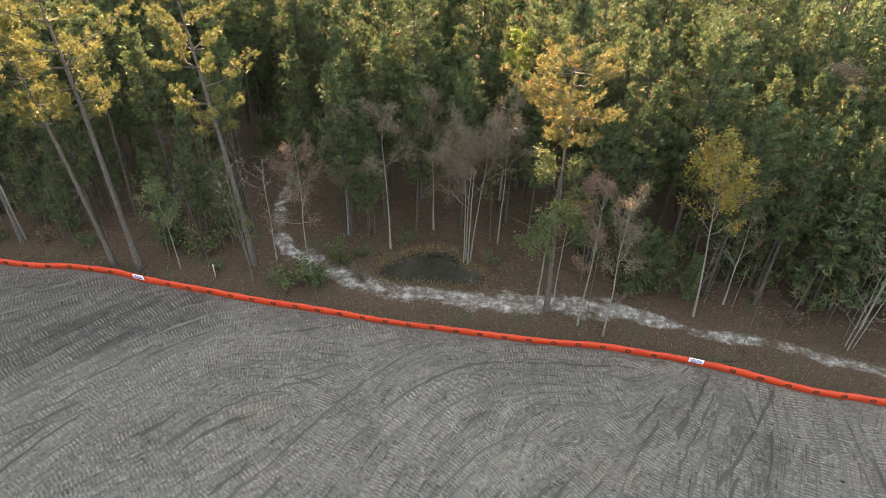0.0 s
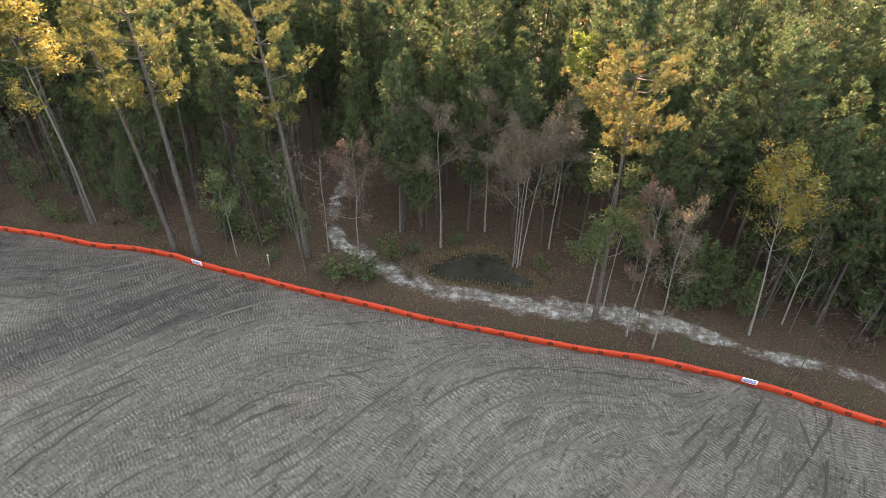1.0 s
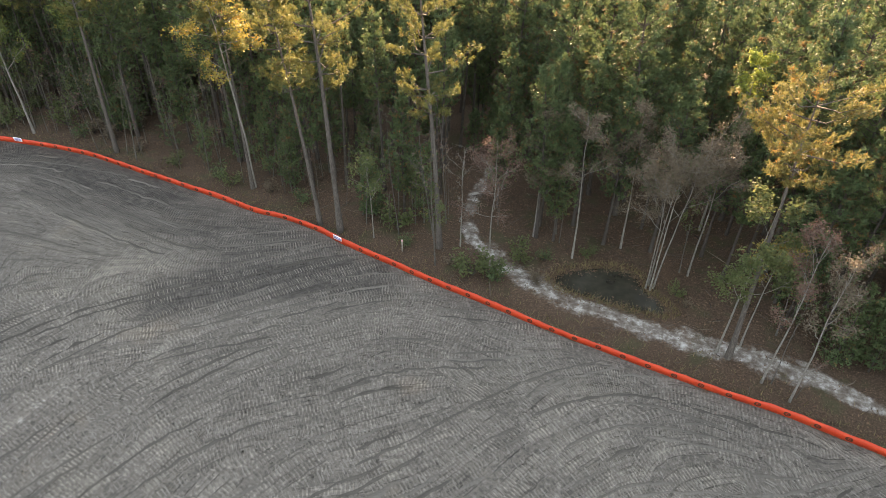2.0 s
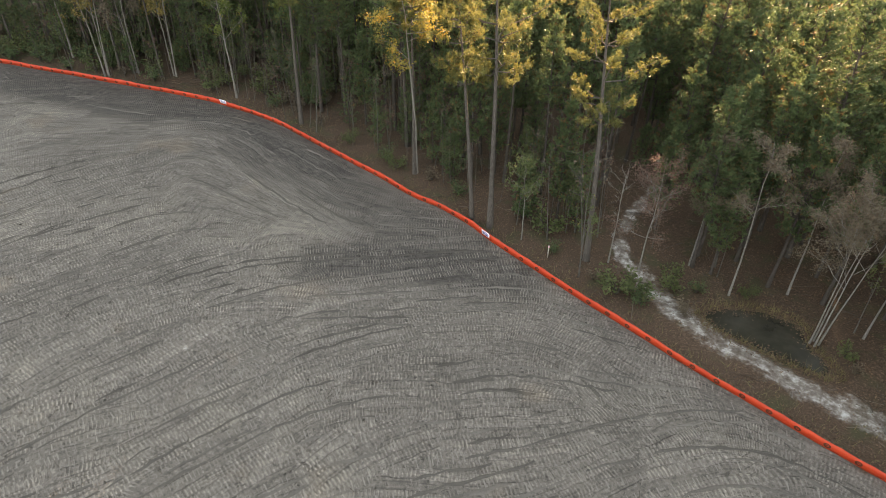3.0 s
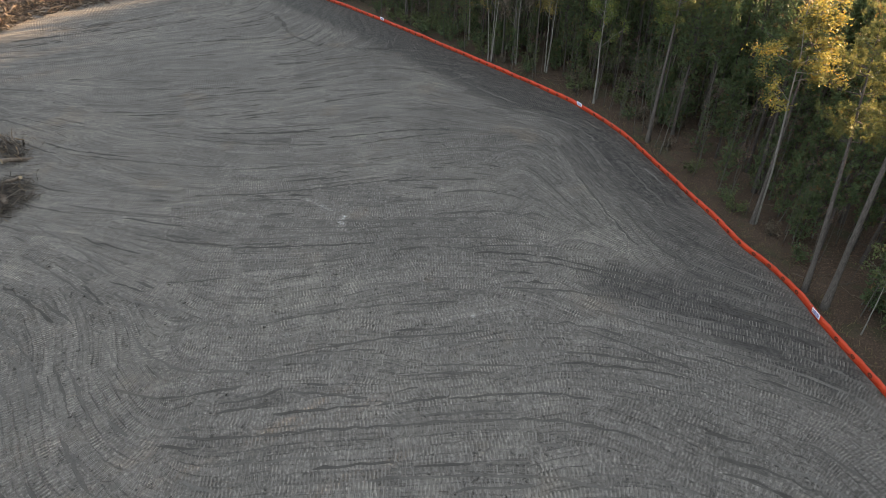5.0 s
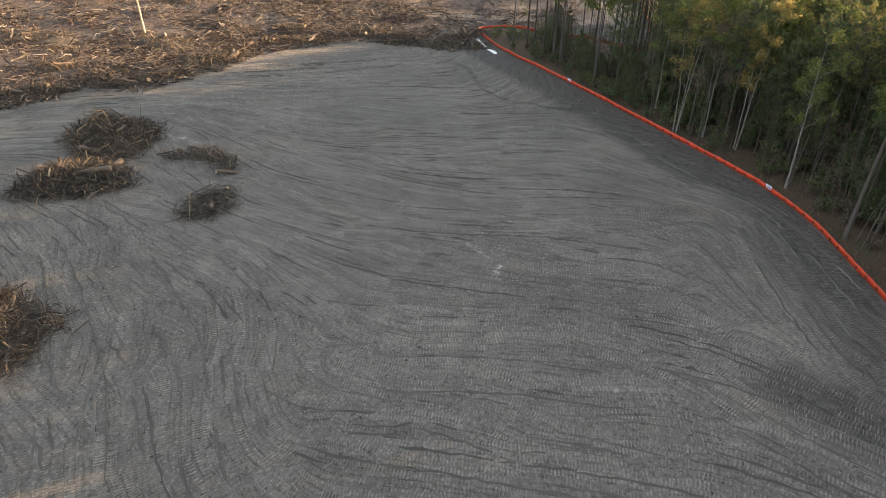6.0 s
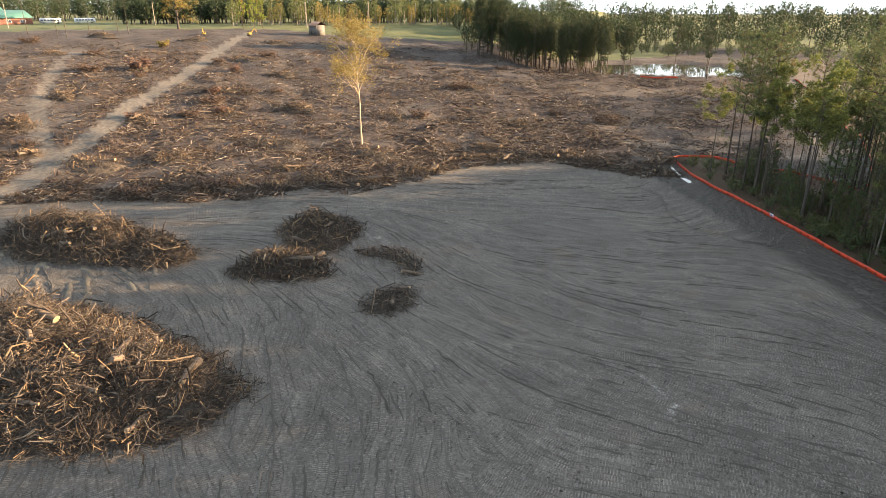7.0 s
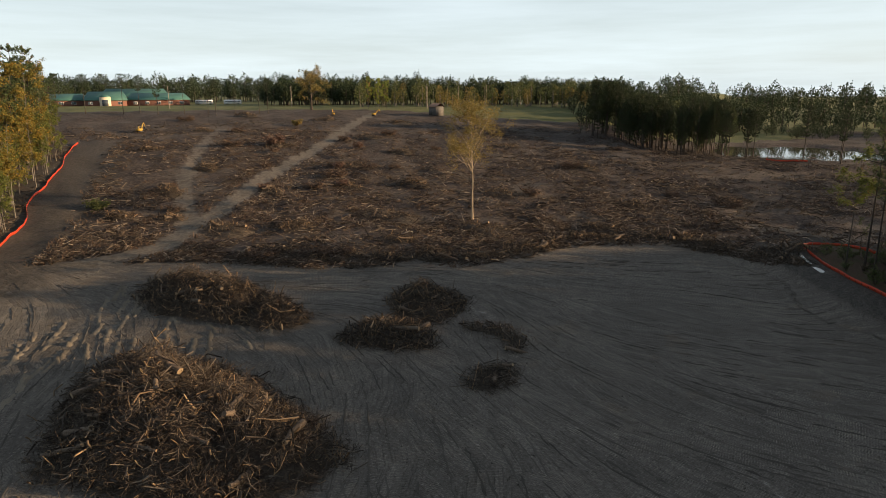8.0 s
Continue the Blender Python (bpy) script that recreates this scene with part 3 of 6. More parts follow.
def flow_field(x, y):
    """The angle of the flow at many points, from -45 to 135 degrees."""
    c, s = np.zeros(len(x)), np.zeros(len(x))
    for fx_, fy_, deg in FLOW:
        w = 1 / ((x - fx_) ** 2 + (y - fy_) ** 2 + 9) ** 1.6
        c += w * math.cos(2 * radians(deg))
        s += w * math.sin(2 * radians(deg))
    a = 0.5 * np.arctan2(s, c)
    return np.where(a < -math.pi / 4, a + math.pi, a)


# ---- ground ----
def build_ground():
    rings = [2.0]
    while rings[-1] < 3000:
        r = rings[-1]
        rings.append(r * (1.05 if r < 16 else 1.0135 if r < 140 else 1.03 if r < 420 else 1.08))
    rings = np.array(rings)
    sides = 720
    ang = np.linspace(0, 2 * np.pi, sides, endpoint=False)
    rr, aa = np.meshgrid(rings, ang, indexing="ij")
    x, y = (rr * np.cos(aa)).ravel(), (rr * np.sin(aa)).ravel()
    z = land(x, y)
    n = len(rings)
    i, k = np.meshgrid(np.arange(n - 1), np.arange(sides), indexing="ij")
    k2 = (k + 1) % sides
    q = np.stack([i * sides + k, (i + 1) * sides + k, (i + 1) * sides + k2, i * sides + k2], -1).reshape(-1, 4)
    v = np.vstack([np.stack([x, y, z], -1), [[0, 0, level(0, 0)]]])
    fan = np.stack([np.full(sides, len(v) - 1), np.arange(sides), (np.arange(sides) + 1) % sides], -1)
    me = mesh_from("ground", [(v, q), (np.zeros((0, 3)), fan - len(v))], [M_GROUND], smooth=True)
    x, y = v[:, 0], v[:, 1]
    d = np.hypot(x, y)
    yaw = np.degrees(np.arctan2(-x, y)) % 360
    bank_yaw = [math.degrees(math.atan2(-a, b)) % 360 for a, b in BANK]
    order = np.argsort(bank_yaw)
    edge = np.interp(yaw, np.array(bank_yaw)[order], np.hypot(*np.array(BANK).T)[order])
    edge = edge + 5 * (value_noise(x, y, 8, 21) - 0.5)

    def soft(dist, width, fade):
        return 1 - smoothstep((dist - width) / fade)

    woods = inside(x, y, WOODS)
    wf = far_from(x, y, WOODS + WOODS[:1])
    forest = np.where(woods, 0.5 + 0.5 * np.clip(wf / 0.8, 0, 1), 0.5 - 0.5 * np.clip(wf / 0.8, 0, 1))
    left_woods = inside(x, y, LEFT_WOODS)
    forest = np.maximum(forest, left_woods * 1.0)
    debris = np.clip(0.5 + (d - edge) / 4, 0, 1) * (forest < 0.5)
    beyond = inside(x, y, [(-60, -300), (-157, -262), (-185, -251), (-208, -228), (-233, -202), (-256, -171), (-264, -145), (-261, -119), (-258, -86), (-266, -58), (-300, -40), (-300, 0), (-340, 30), (-900, 0), (-900, -900), (0, -900), (-60, -300)])
    debris = np.where(beyond, 0, debris)
    lawn = np.where(beyond | (d > 420), 0.9, 0) * (forest < 0.5)
    wander = 0.45 * (value_noise(x, y, 3.0, 31) - 0.5)
    wide = np.interp(x, [-14, -9, -5, 6, 10, 30], [0.28, 0.34, 0.62, 0.52, 0.30, 0.24])
    broken = np.interp(x, [6, 12], [0.55, 0.42]) + np.interp(x, [6, 12], [0.40, 0.65]) * value_noise(x, y, 1.7, 32)
    sand = 0.95 * soft(far_from(x + wander, y + wander, TRAIL), wide, 0.85) * broken
    worn_side = soft(far_from(x, y, TRAIL[6:15]), 0.9, 1.3) * (0.30 + 0.35 * value_noise(x, y, 1.1, 33))
    sand = np.maximum(sand, worn_side)
    sand = np.where(y > 50, sand * 0.55, sand)
    road = np.maximum.reduce([0.85 * soft(far_from(x, y, LANE), 1.7, 1.6), 0.58 * soft(far_from(x, y, LANE_TWO), 1.8, 1.8), 0.50 * soft(far_from(x, y, LANE_LEFT), 3.0, 3.0),
                              0.6 * soft(far_from(x, y, LANE_BACK), 2.5, 2)])
    sweep = soft(far_from(x, y, [(-70.9, -81.1), (-76.6, -65.2), (-84.7, -47.1), (-85.5, -37.5), (-80.7, -29.3), (-73.2, -24.2), (-65.8, -17.6), (-57.0, -9.5), (-48, -1)]), 1.5, 1.6)
    road = np.maximum(road, 0.42 * sweep)
    road = np.maximum(road, 0.40 * soft(far_from(x, y, [(-92, -12), (-92, 0), (-89.8, 6.8), (-86, 14)]), 1.0, 2.0))
    sand = np.maximum(sand, 0.54 * soft(far_from(x, y, [(-47.5, 3.6), (-46.2, 5.4), (-43.5, 6.8), (-40.9, 6.7)]), 0.3, 0.7))
    sand = np.maximum(sand, 0.50 * soft(far_from(x, y, [(-74.3, -29.3), (-72.1, -26.1)]), 0.5, 1.2))
    sand = np.maximum(sand, 0.42 * soft(far_from(x, y, [(-28.5, 13), (-27.9, 17)]), 0.5, 1.4))
    fd = far_from(x, y, FENCE)
    mud_dark = 0.98 * soft(fd, np.where(x < -58, 4.2, 2.2), 5.0) * smoothstep((-30 - x) / 10) * (1 - woods) + 0.75 * soft(far_from(x, y, [(-134, 10), (-128, 11), (-118, 13), (-104, 18.5)]), 2.4, 2.5)
    mud_dark = np.maximum(mud_dark, 0.5 * soft(far_from(x, y, [(-19, 31), (-27, 31.5), (-36, 32), (-47, 32)]), 1.8, 2.5))
    mud_dark = np.maximum(mud_dark, 0.74 * soft(far_from(x, y, [(-17, 31), (-20, 29.6), (-24, 28), (-28, 24)]), 0.6, 4.2))
    mud_dark = np.maximum(mud_dark, 0.48 * soft(far_from(x, y, [(-66, 32), (-77, 27), (-86, 23)]), 2.5, 4.0))
    # plain darkening along the left lane, carried by the same mask as the mud
    mud_dark = np.maximum(mud_dark, 0.75 * soft(far_from(x, y, LANE_LEFT), 5, 10))
    mud_dark = mud_dark * (1 - woods)
    for name, cols in (("cover", (forest, sand, debris)), ("cover_more", (road, mud_dark, lawn))):
        at = me.attributes.new(name, "FLOAT_COLOR", "POINT")
        at.data.foreach_set("color", np.stack([*cols, np.ones(len(x))], -1).astype(np.float32).ravel())
    at = me.attributes.new("flow", "FLOAT", "POINT")
    at.data.foreach_set("value", flow_field(x, y).astype(np.float32))
    tagged(new("ground", me), "grey graded soil, leaf litter and churned brown clearing", "ground", kind="structure")


LEFT_WOODS = [(-60, -114), (-73, -126), (-82, -138), (-95, -150), (-108, -163), (-120, -177), (-128, -184), (-120, -260), (-20, -260), (-20, -114)]
build_ground()


def sheet_of_water(name, outline, z, material, label):
    bm = bmesh.new()
    bm.faces.new([bm.verts.new((x, y, z)) for x, y in outline])
    me = bpy.data.meshes.new(name)
    bm.to_mesh(me)
    bm.free()
    me.materials.append(material)
    return tagged(new(name, me), label, "water", kind="structure")


sheet_of_water("water", [(-7, 34), (5, 33.6), (5, 41), (-7, 41)], -0.27, M_WATER, "dark still water of a small woodland pond")
sheet_of_water("water", [(-236, -14), (-232, 20), (-236, 52), (-280, 58), (-306, 30), (-295, -10)], 5.95, M_PUDDLE, "pale pond water mirroring the sky")


# ---- trees ----
def unit(v):
    return v / (np.linalg.norm(v, axis=-1, keepdims=True) + 1e-9)


def bent_trunk(gen, height, lean=0.0, lean_way=0.0, wobble=0.02, n=9):
    t = np.linspace(0, 1, n)
    w = np.cumsum(gen.normal(0, wobble * height / n ** 0.5, (n, 2)), axis=0) * t[:, None]
    x = w[:, 0] + lean * height * t ** 1.2 * math.cos(lean_way)
    y = w[:, 1] + lean * height * t ** 1.2 * math.sin(lean_way)
    return np.stack([x, y, t * height], -1)


def on_trunk(p, z):
    return np.array([np.interp(z, p[:, 2], p[:, 0]), np.interp(z, p[:, 2], p[:, 1]), z])


def pine_pieces(seed, height, crown_from, spread, whorls, arms, tufts, needles, needle=0.42, thick=0.065, lean=0.0, lean_way=0.0, wobble=0.012, radius=None, top_flat=0.0, stubs=6, gap=0.0):
    """Trunk and crown of a pine: whorls of rising arms, each set with tufts of needles."""
    gen = np.random.default_rng(seed)
    p = bent_trunk(gen, height, lean, lean_way, wobble)
    r0 = radius or height * 0.0095
    rad = r0 * (1 - 0.86 * np.linspace(0, 1, len(p)) ** 1.1)
    rad[0] *= 1.35
    wood = [tube(p, rad, 7)]
    cents, ways = [], []
    for w in range(whorls):
        f = (w + gen.uniform(-0.3, 0.3)) / whorls
        f = min(max(f, 0), 0.99)
        z = height * (crown_from + (1 - crown_from) * f)
        shape = (min(1.0, 0.45 + 3.2 * f) * (1.0 - f) ** 0.62) if top_flat == 0 else (0.55 + 0.45 * math.sin(math.pi * f ** 0.9)) * (1 - 0.25 * f)
        reach = spread * max(0.16, shape) * gen.uniform(0.75, 1.15)
        spin = gen.uniform(0, 6.28)
        for a in range(arms):
            if gen.random() < gap:
                continue
            ang = spin + a * 6.283 / arms + gen.uniform(-0.45, 0.45)
            ln = reach * gen.uniform(0.65, 1.15)
            up = gen.uniform(0.05, 0.35) + 0.55 * f * (1 - top_flat)
            start = on_trunk(p, z)
            t = np.linspace(0, 1, 4)
            pts = start + np.stack([math.cos(ang) * ln * t, math.sin(ang) * ln * t, ln * (up * t + 0.30 * t ** 2.2 - 0.12 * t)], -1)
            pts[1:3] += gen.normal(0, 0.05 * ln, (2, 3))
            wood.append(tube(pts, np.linspace(0.045, 0.012, 4) * (0.6 + 0.4 * ln / spread) * (height / 14), 3))
            k = max(2, int(tufts * (0.45 + 0.55 * ln / spread)))
            u = gen.uniform(0.30 + 0.22 * top_flat, 1.05, k)
            c = np.stack([np.interp(u, t, pts[:, j]) for j in range(3)], -1) + gen.normal(0, (0.10 - 0.035 * top_flat) * ln + 0.05, (k, 3)) * [1, 1, 0.55]
            d = unit(np.array([math.cos(ang), math.sin(ang), 0.0]) * 0.55 + np.array([0, 0, 0.85]) + gen.normal(0, 0.35, (k, 3)))
            cents.append(c)
            ways.append(d)
    # the leader is set with tufts up to its tip
    lead = height * np.concatenate([gen.uniform(0.86 if top_flat < 0.35 else 0.97, 1.0, 10), np.full(3, 0.995)])
    cents.append(np.array([on_trunk(p, q) for q in lead]) + gen.normal(0, 0.14, (13, 3)) * (1.0 + 6.0 * (1 - lead / height))[:, None])
    ways.append(np.tile([[0, 0, 1.0]], (13, 1)))
    for _ in range(stubs):
        z = height * gen.uniform(0.25, max(0.3, crown_from))
        ang, ln = gen.uniform(0, 6.28), gen.uniform(0.3, 1.3)
        s = on_trunk(p, z)
        wood.append(tube([s, s + [math.cos(ang) * ln, math.sin(ang) * ln, gen.uniform(-0.2, 0.2)]], [0.02, 0.008], 3))
    c, d = np.concatenate(cents), np.concatenate(ways)
    # each tuft is a short bottlebrush: needles stand off a rising shoot all round
    cc, dd = np.repeat(c, needles, 0), np.repeat(d, needles, 0)
    wd = unit(dd * 0.45 + gen.normal(0, 0.55, dd.shape))
    cc = cc + dd * gen.uniform(-0.5, 0.9, (len(cc), 1)) * needle + gen.normal(0, 0.04, cc.shape)
    ln = needle * gen.uniform(0.65, 1.25, len(cc))
    return wood, [blades(cc, wd, ln, thick * gen.uniform(0.7, 1.3, len(cc)), gen)]


def broadleaf_pieces(seed, height, crown_from, spread, leaf_count, leaf_size, stems=1, forks=7, lean=0.0, lean_way=0.0, radius=None, rise_up=0.9, twigs=4):
    """Trunk, limbs and twigs of a broad-leaved tree, with leaves round the twigs."""
    gen = np.random.default_rng(seed)
    wood, tips = [], []
    for s in range(stems):
        h = height * (1 if s == 0 else gen.uniform(0.75, 0.98))
        la, ll = (lean_way, lean) if stems == 1 else (s * 6.28 / stems + gen.uniform(-0.4, 0.4), gen.uniform(0.02, 0.085))
        p = bent_trunk(gen, h, ll, la, 0.022)
        if stems > 1:
            p[:, :2] += [math.cos(la) * 0.25, math.sin(la) * 0.25]
        r0 = (radius or height * 0.0068) * (1 if stems == 1 else 0.72)
        rad = r0 * (1 - 0.88 * np.linspace(0, 1, len(p)) ** 0.9)
        rad[0] *= 1.3
        wood.append(tube(p, rad, 7))
        for _ in range(forks):
            f = gen.uniform(0, 1) ** 0.8
            z = h * (crown_from + (0.98 - crown_from) * f)
            ang = gen.uniform(0, 6.28)
            ln = spread * (1.05 - 0.55 * f) * gen.uniform(0.6, 1.1)
            st = on_trunk(p, z)
            t = np.linspace(0, 1, 5)
            pts = st + np.stack([math.cos(ang) * ln * t, math.sin(ang) * ln * t, ln * rise_up * t ** 0.9], -1)
            pts[1:] += np.cumsum(gen.normal(0, 0.06 * ln, (4, 3)), axis=0)
            lr = np.interp(z, p[:, 2], rad) * 0.55
            wood.append(tube(pts, np.linspace(lr, 0.012, 5), 5))
            for _ in range(twigs):
                u = gen.uniform(0.3, 1.0)
                b = np.array([np.interp(u, t, pts[:, j]) for j in range(3)])
                d = unit(np.array([math.cos(ang) * 0.6, math.sin(ang) * 0.6, 0.55]) + gen.normal(0, 0.6, 3))
                tl = ln * gen.uniform(0.25, 0.55)
                m = b + d * tl * 0.5 + gen.normal(0, 0.05 * tl, 3)
                e = b + d * tl + gen.normal(0, 0.12 * tl, 3)
                wood.append(tube([b, m, e], [lr * 0.38 + 0.006, 0.011, 0.005], 3))
                tips.append((m, e))
    fol = []
    if leaf_count:
        m = np.array([a for a, _ in tips])
        e = np.array([b for _, b in tips])
        k = gen.integers(0, len(m), leaf_count)
        u = gen.uniform(0.0, 1.25, (leaf_count, 1))
        c = m[k] + (e[k] - m[k]) * u + gen.normal(0, 0.06 * spread + 0.07, (leaf_count, 3))
        fol = [leaves(c, leaf_size, gen)]
    return wood, fol


def tree(name, pieces, wood_mat, leaf_mat, label, category, group="", at=None, turn=0.0, leaf_name="crown"):
    wood, fol = pieces
    ob = holder(name, label, category, group)
    part("trunk", wood, wood_mat, ob, smooth=True)
    if fol:
        part(leaf_name, fol, leaf_mat, ob)
    if at is not None:
        ob.matrix_world = pose(at[0], at[1], level(*at) - 0.05, 0, 0, turn)
    return ob


def stuff_of(name, variants, spots, mats, label, category):
    """Many trees joined into one object: variants of (wood, foliage) pieces at spots (x, y, turn, scale, variant)."""
    made = []
    for wood, fol in variants:
        made.append([(np.concatenate(join(ps)[0]), join(ps)[1]) for ps in (wood, fol)])
    pieces, slots = [], []
    spots = list(spots)
    zs = land(np.array([s[0] for s in spots]), np.array([s[1] for s in spots]))
    for (x, y, turn, scale, k), z in zip(spots, zs):
        c, d = math.cos(turn) * scale, math.sin(turn) * scale
        for slot, (v, faces) in enumerate(made[k]):
            w = np.stack([v[:, 0] * c - v[:, 1] * d + x, v[:, 0] * d + v[:, 1] * c + y, v[:, 2] * scale + z - 0.05], -1)
            first = True
            for f in faces:
                pieces.append((w if first else np.zeros((0, 3)), f if first else f - len(w)))
                slots.append(slot)
                first = False
    me = mesh_from(name, pieces, mats, slots)
    return tagged(new(name, me), label, category, kind="stuff")


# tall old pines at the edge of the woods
def tall_pine(x, y, height, crown_from, lean, way, seed, label, spread=2.9, group="tall pines at the wood's edge", arms=4, whorls=9, needles=M_PINE_SUNLIT):
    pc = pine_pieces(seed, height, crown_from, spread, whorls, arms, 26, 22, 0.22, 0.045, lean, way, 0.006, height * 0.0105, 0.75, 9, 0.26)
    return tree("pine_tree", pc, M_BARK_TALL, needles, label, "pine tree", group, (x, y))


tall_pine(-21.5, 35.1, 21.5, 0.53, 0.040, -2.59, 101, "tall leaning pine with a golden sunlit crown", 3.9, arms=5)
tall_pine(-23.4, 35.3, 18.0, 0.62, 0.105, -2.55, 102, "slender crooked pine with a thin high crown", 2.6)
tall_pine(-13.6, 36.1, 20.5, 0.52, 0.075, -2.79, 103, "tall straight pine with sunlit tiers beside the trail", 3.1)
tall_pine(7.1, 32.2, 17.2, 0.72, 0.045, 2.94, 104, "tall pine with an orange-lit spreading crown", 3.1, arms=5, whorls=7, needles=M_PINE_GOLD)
tall_pine(-46.9, 38.5, 19.0, 0.62, 0.010, 1.0, 105, "tall straight pine with a bare grey trunk", 2.2)
tall_pine(-31.5, 37.9, 17.0, 0.70, 0.040, 2.6, 106, "pine with a bare leaning trunk", 2.0)

# planted pines
PINE_VARIANTS = [pine_pieces(200 + i, h, cf, sp, wh, 6, 8, 16, 0.25, 0.080) for i, (h, cf, sp, wh) in enumerate(
    [(14.5, 0.34, 2.2, 15), (13.0, 0.30, 2.2, 15), (15.6, 0.38, 2.2, 15), (12.0, 0.28, 2.4, 14), (14.0, 0.42, 2.0, 13), (16.4, 0.40, 2.5, 15), (11.0, 0.26, 2.0, 13), (15.5, 0.56, 1.8, 10), (14.5, 0.60, 1.7, 9), (16.2, 0.58, 1.9, 10), (13.5, 0.52, 1.7, 9)])]
PINE_LIGHT = [pine_pieces(230 + i, h, cf, sp, 11, 5, 5, 9, 0.38, 0.12, stubs=0) for i, (h, cf, sp) in enumerate(
    [(14.5, 0.36, 2.0), (13.2, 0.32, 2.1), (15.6, 0.40, 2.0), (12.5, 0.30, 2.2), (15.5, 0.58, 1.8), (14.0, 0.55, 1.8)])]

KEEP_CLEAR = [(-21.5, 35.1), (-23.4, 35.4), (-13.7, 36.1), (7.2, 32.2), (-31.4, 38.1), (-10, 37.3), (-4, 38.8), (1.8, 37.6), (6.6, 32.3), (16.9, 31.9), (19.5, 33.5), (4.7, 46.4), (-48.3, 39.8)]


def forest_spots():
    gx, gy = np.meshgrid(np.arange(-240, 75, 3.05), np.arange(12, 98, 3.05))
    gen = np.random.default_rng(11)
    x = gx.ravel() + gen.uniform(-1.05, 1.05, gx.size)
    y = gy.ravel() + gen.uniform(-1.05, 1.05, gx.size)
    ok = inside(x, y, WOODS)
    fence_y = np.interp(x, [-133, -122, -94, -70, -56, -42, -29, -20, -10, 2.6, 13, 26, 60], [16, 15, 24, 32, 36.5, 36.3, 35, 33.6, 31.6, 29.4, 28.1, 24.8, 14.5])
    front = np.interp(x, [-133, -60, -30, -16, -13, 6, 9, 14, 20, 28, 60], [5, 4, 4.0, 5.5, 8.0, 11.0, 8.0, 7.2, 7.5, 6.5, 7])
    ok &= y > fence_y + front
    ok &= far_from(x, y, TRAIL) > np.where(y > 50, 0.9, np.where(y > 43, 1.7, 2.4))
    for cx, cy in KEEP_CLEAR:
        ok &= np.hypot(x - cx, y - cy) > 1.3
    ok &= (np.hypot(x, y) < 105) | ((x < -60) & (y < fence_y + np.where(x < -134, 75, 48)) & (gen.random(x.size) < np.where(x < -134, 0.30, 0.55)))
    # thinner stand towards the fence's far corner
    ok &= (x > -72) | (x < -134) | (gen.random(x.size) < np.interp(x, [-134, -112, -95, -72], [0.20, 0.28, 0.42, 0.80]))
    return x[ok], y[ok], gen


fx, fy, fgen = forest_spots()
order = np.argsort(np.hypot(fx, fy) - np.where(fx < -60, 0.35 * np.hypot(fx, fy), 0))
near, inner, deep = order[:170], order[170:300], order[300:]
TALL_VARIANTS = [pine_pieces(215 + i, h, cf, sp, 10, 5, 12, 14, 0.28, 0.065, wobble=0.016, radius=0.15, top_flat=tf, gap=0.12, stubs=14) for i, (h, cf, sp, tf) in enumerate(
    [(20.5, 0.52, 3.2, 0.5), (22.0, 0.58, 3.4, 0.8), (18.0, 0.40, 2.7, 0.2), (23.5, 0.60, 3.6, 0.85), (15.5, 0.34, 2.5, 0.1)])]
base_pines = [tree("pine_tree", v, M_BARK, M_PINE, "young plantation pine with a dense green crown", "pine tree", "planted pines of the woods") for v in PINE_VARIANTS]
base_pines += [tree("pine_tree", v, M_BARK, M_PINE_SUNLIT if j == 3 else M_PINE, "tall thin pine with a high yellow-green crown", "pine tree", "tall pines of the corner woods") for j, v in enumerate(TALL_VARIANTS)]
placed = set()
for count, i in enumerate(near):
    tall = fx[i] < -15
    k = int(fgen.integers(5, 11)) if tall and fgen.random() < 0.75 else int(fgen.integers(0, 7))
    s = fgen.uniform(0.86, 1.08) * (1.0 if fx[i] > -30 else 1.12)
    if fx[i] < -50:
        k = 11 + int(fgen.integers(0, 5))
        s = fgen.uniform(0.86, 1.08) * (0.84 if fx[i] > -84 else 0.90 if fx[i] > -100 else 1.08)
    m = Matrix.LocRotScale((fx[i], fy[i], level(fx[i], fy[i]) - 0.05), Euler((fgen.normal(0, 0.02), fgen.normal(0, 0.02), fgen.uniform(0, 6.28))), (s, s, s))
    if k not in placed:
        placed.add(k)
        base_pines[k].matrix_world = m
    else:
        copy_thing(base_pines[k], m)


def plume_pieces(seed, height, base, spread, count, fine=1.0):
    """A pine of the deep woods: trunk and a tapered crown of upright plumes."""
    gen = np.random.default_rng(seed)
    f = gen.random(count) ** 0.8
    z = height * (base + (1 - base) * f)
    r = spread * np.sin(np.pi * np.minimum(1, 0.2 + 0.8 * f) ** 0.8) ** 0.8 * gen.uniform(0.35, 1.0, count) ** 0.6 + 0.08
    a = gen.uniform(0, 6.28, count)
    c = np.column_stack([np.cos(a) * r, np.sin(a) * r, z])
    w = unit(np.column_stack([np.cos(a) * 0.6, np.sin(a) * 0.6, np.full(count, 0.35)]) + gen.normal(0, 0.6, (count, 3)))
    return [tube([(0, 0, 0), (0, 0, height * 0.95)], [height * 0.010, 0.03], 5)], [blades(c, w, gen.uniform(0.38, 0.7, count) * fine ** 0.5, gen.uniform(0.20, 0.40, count) * fine, gen)]


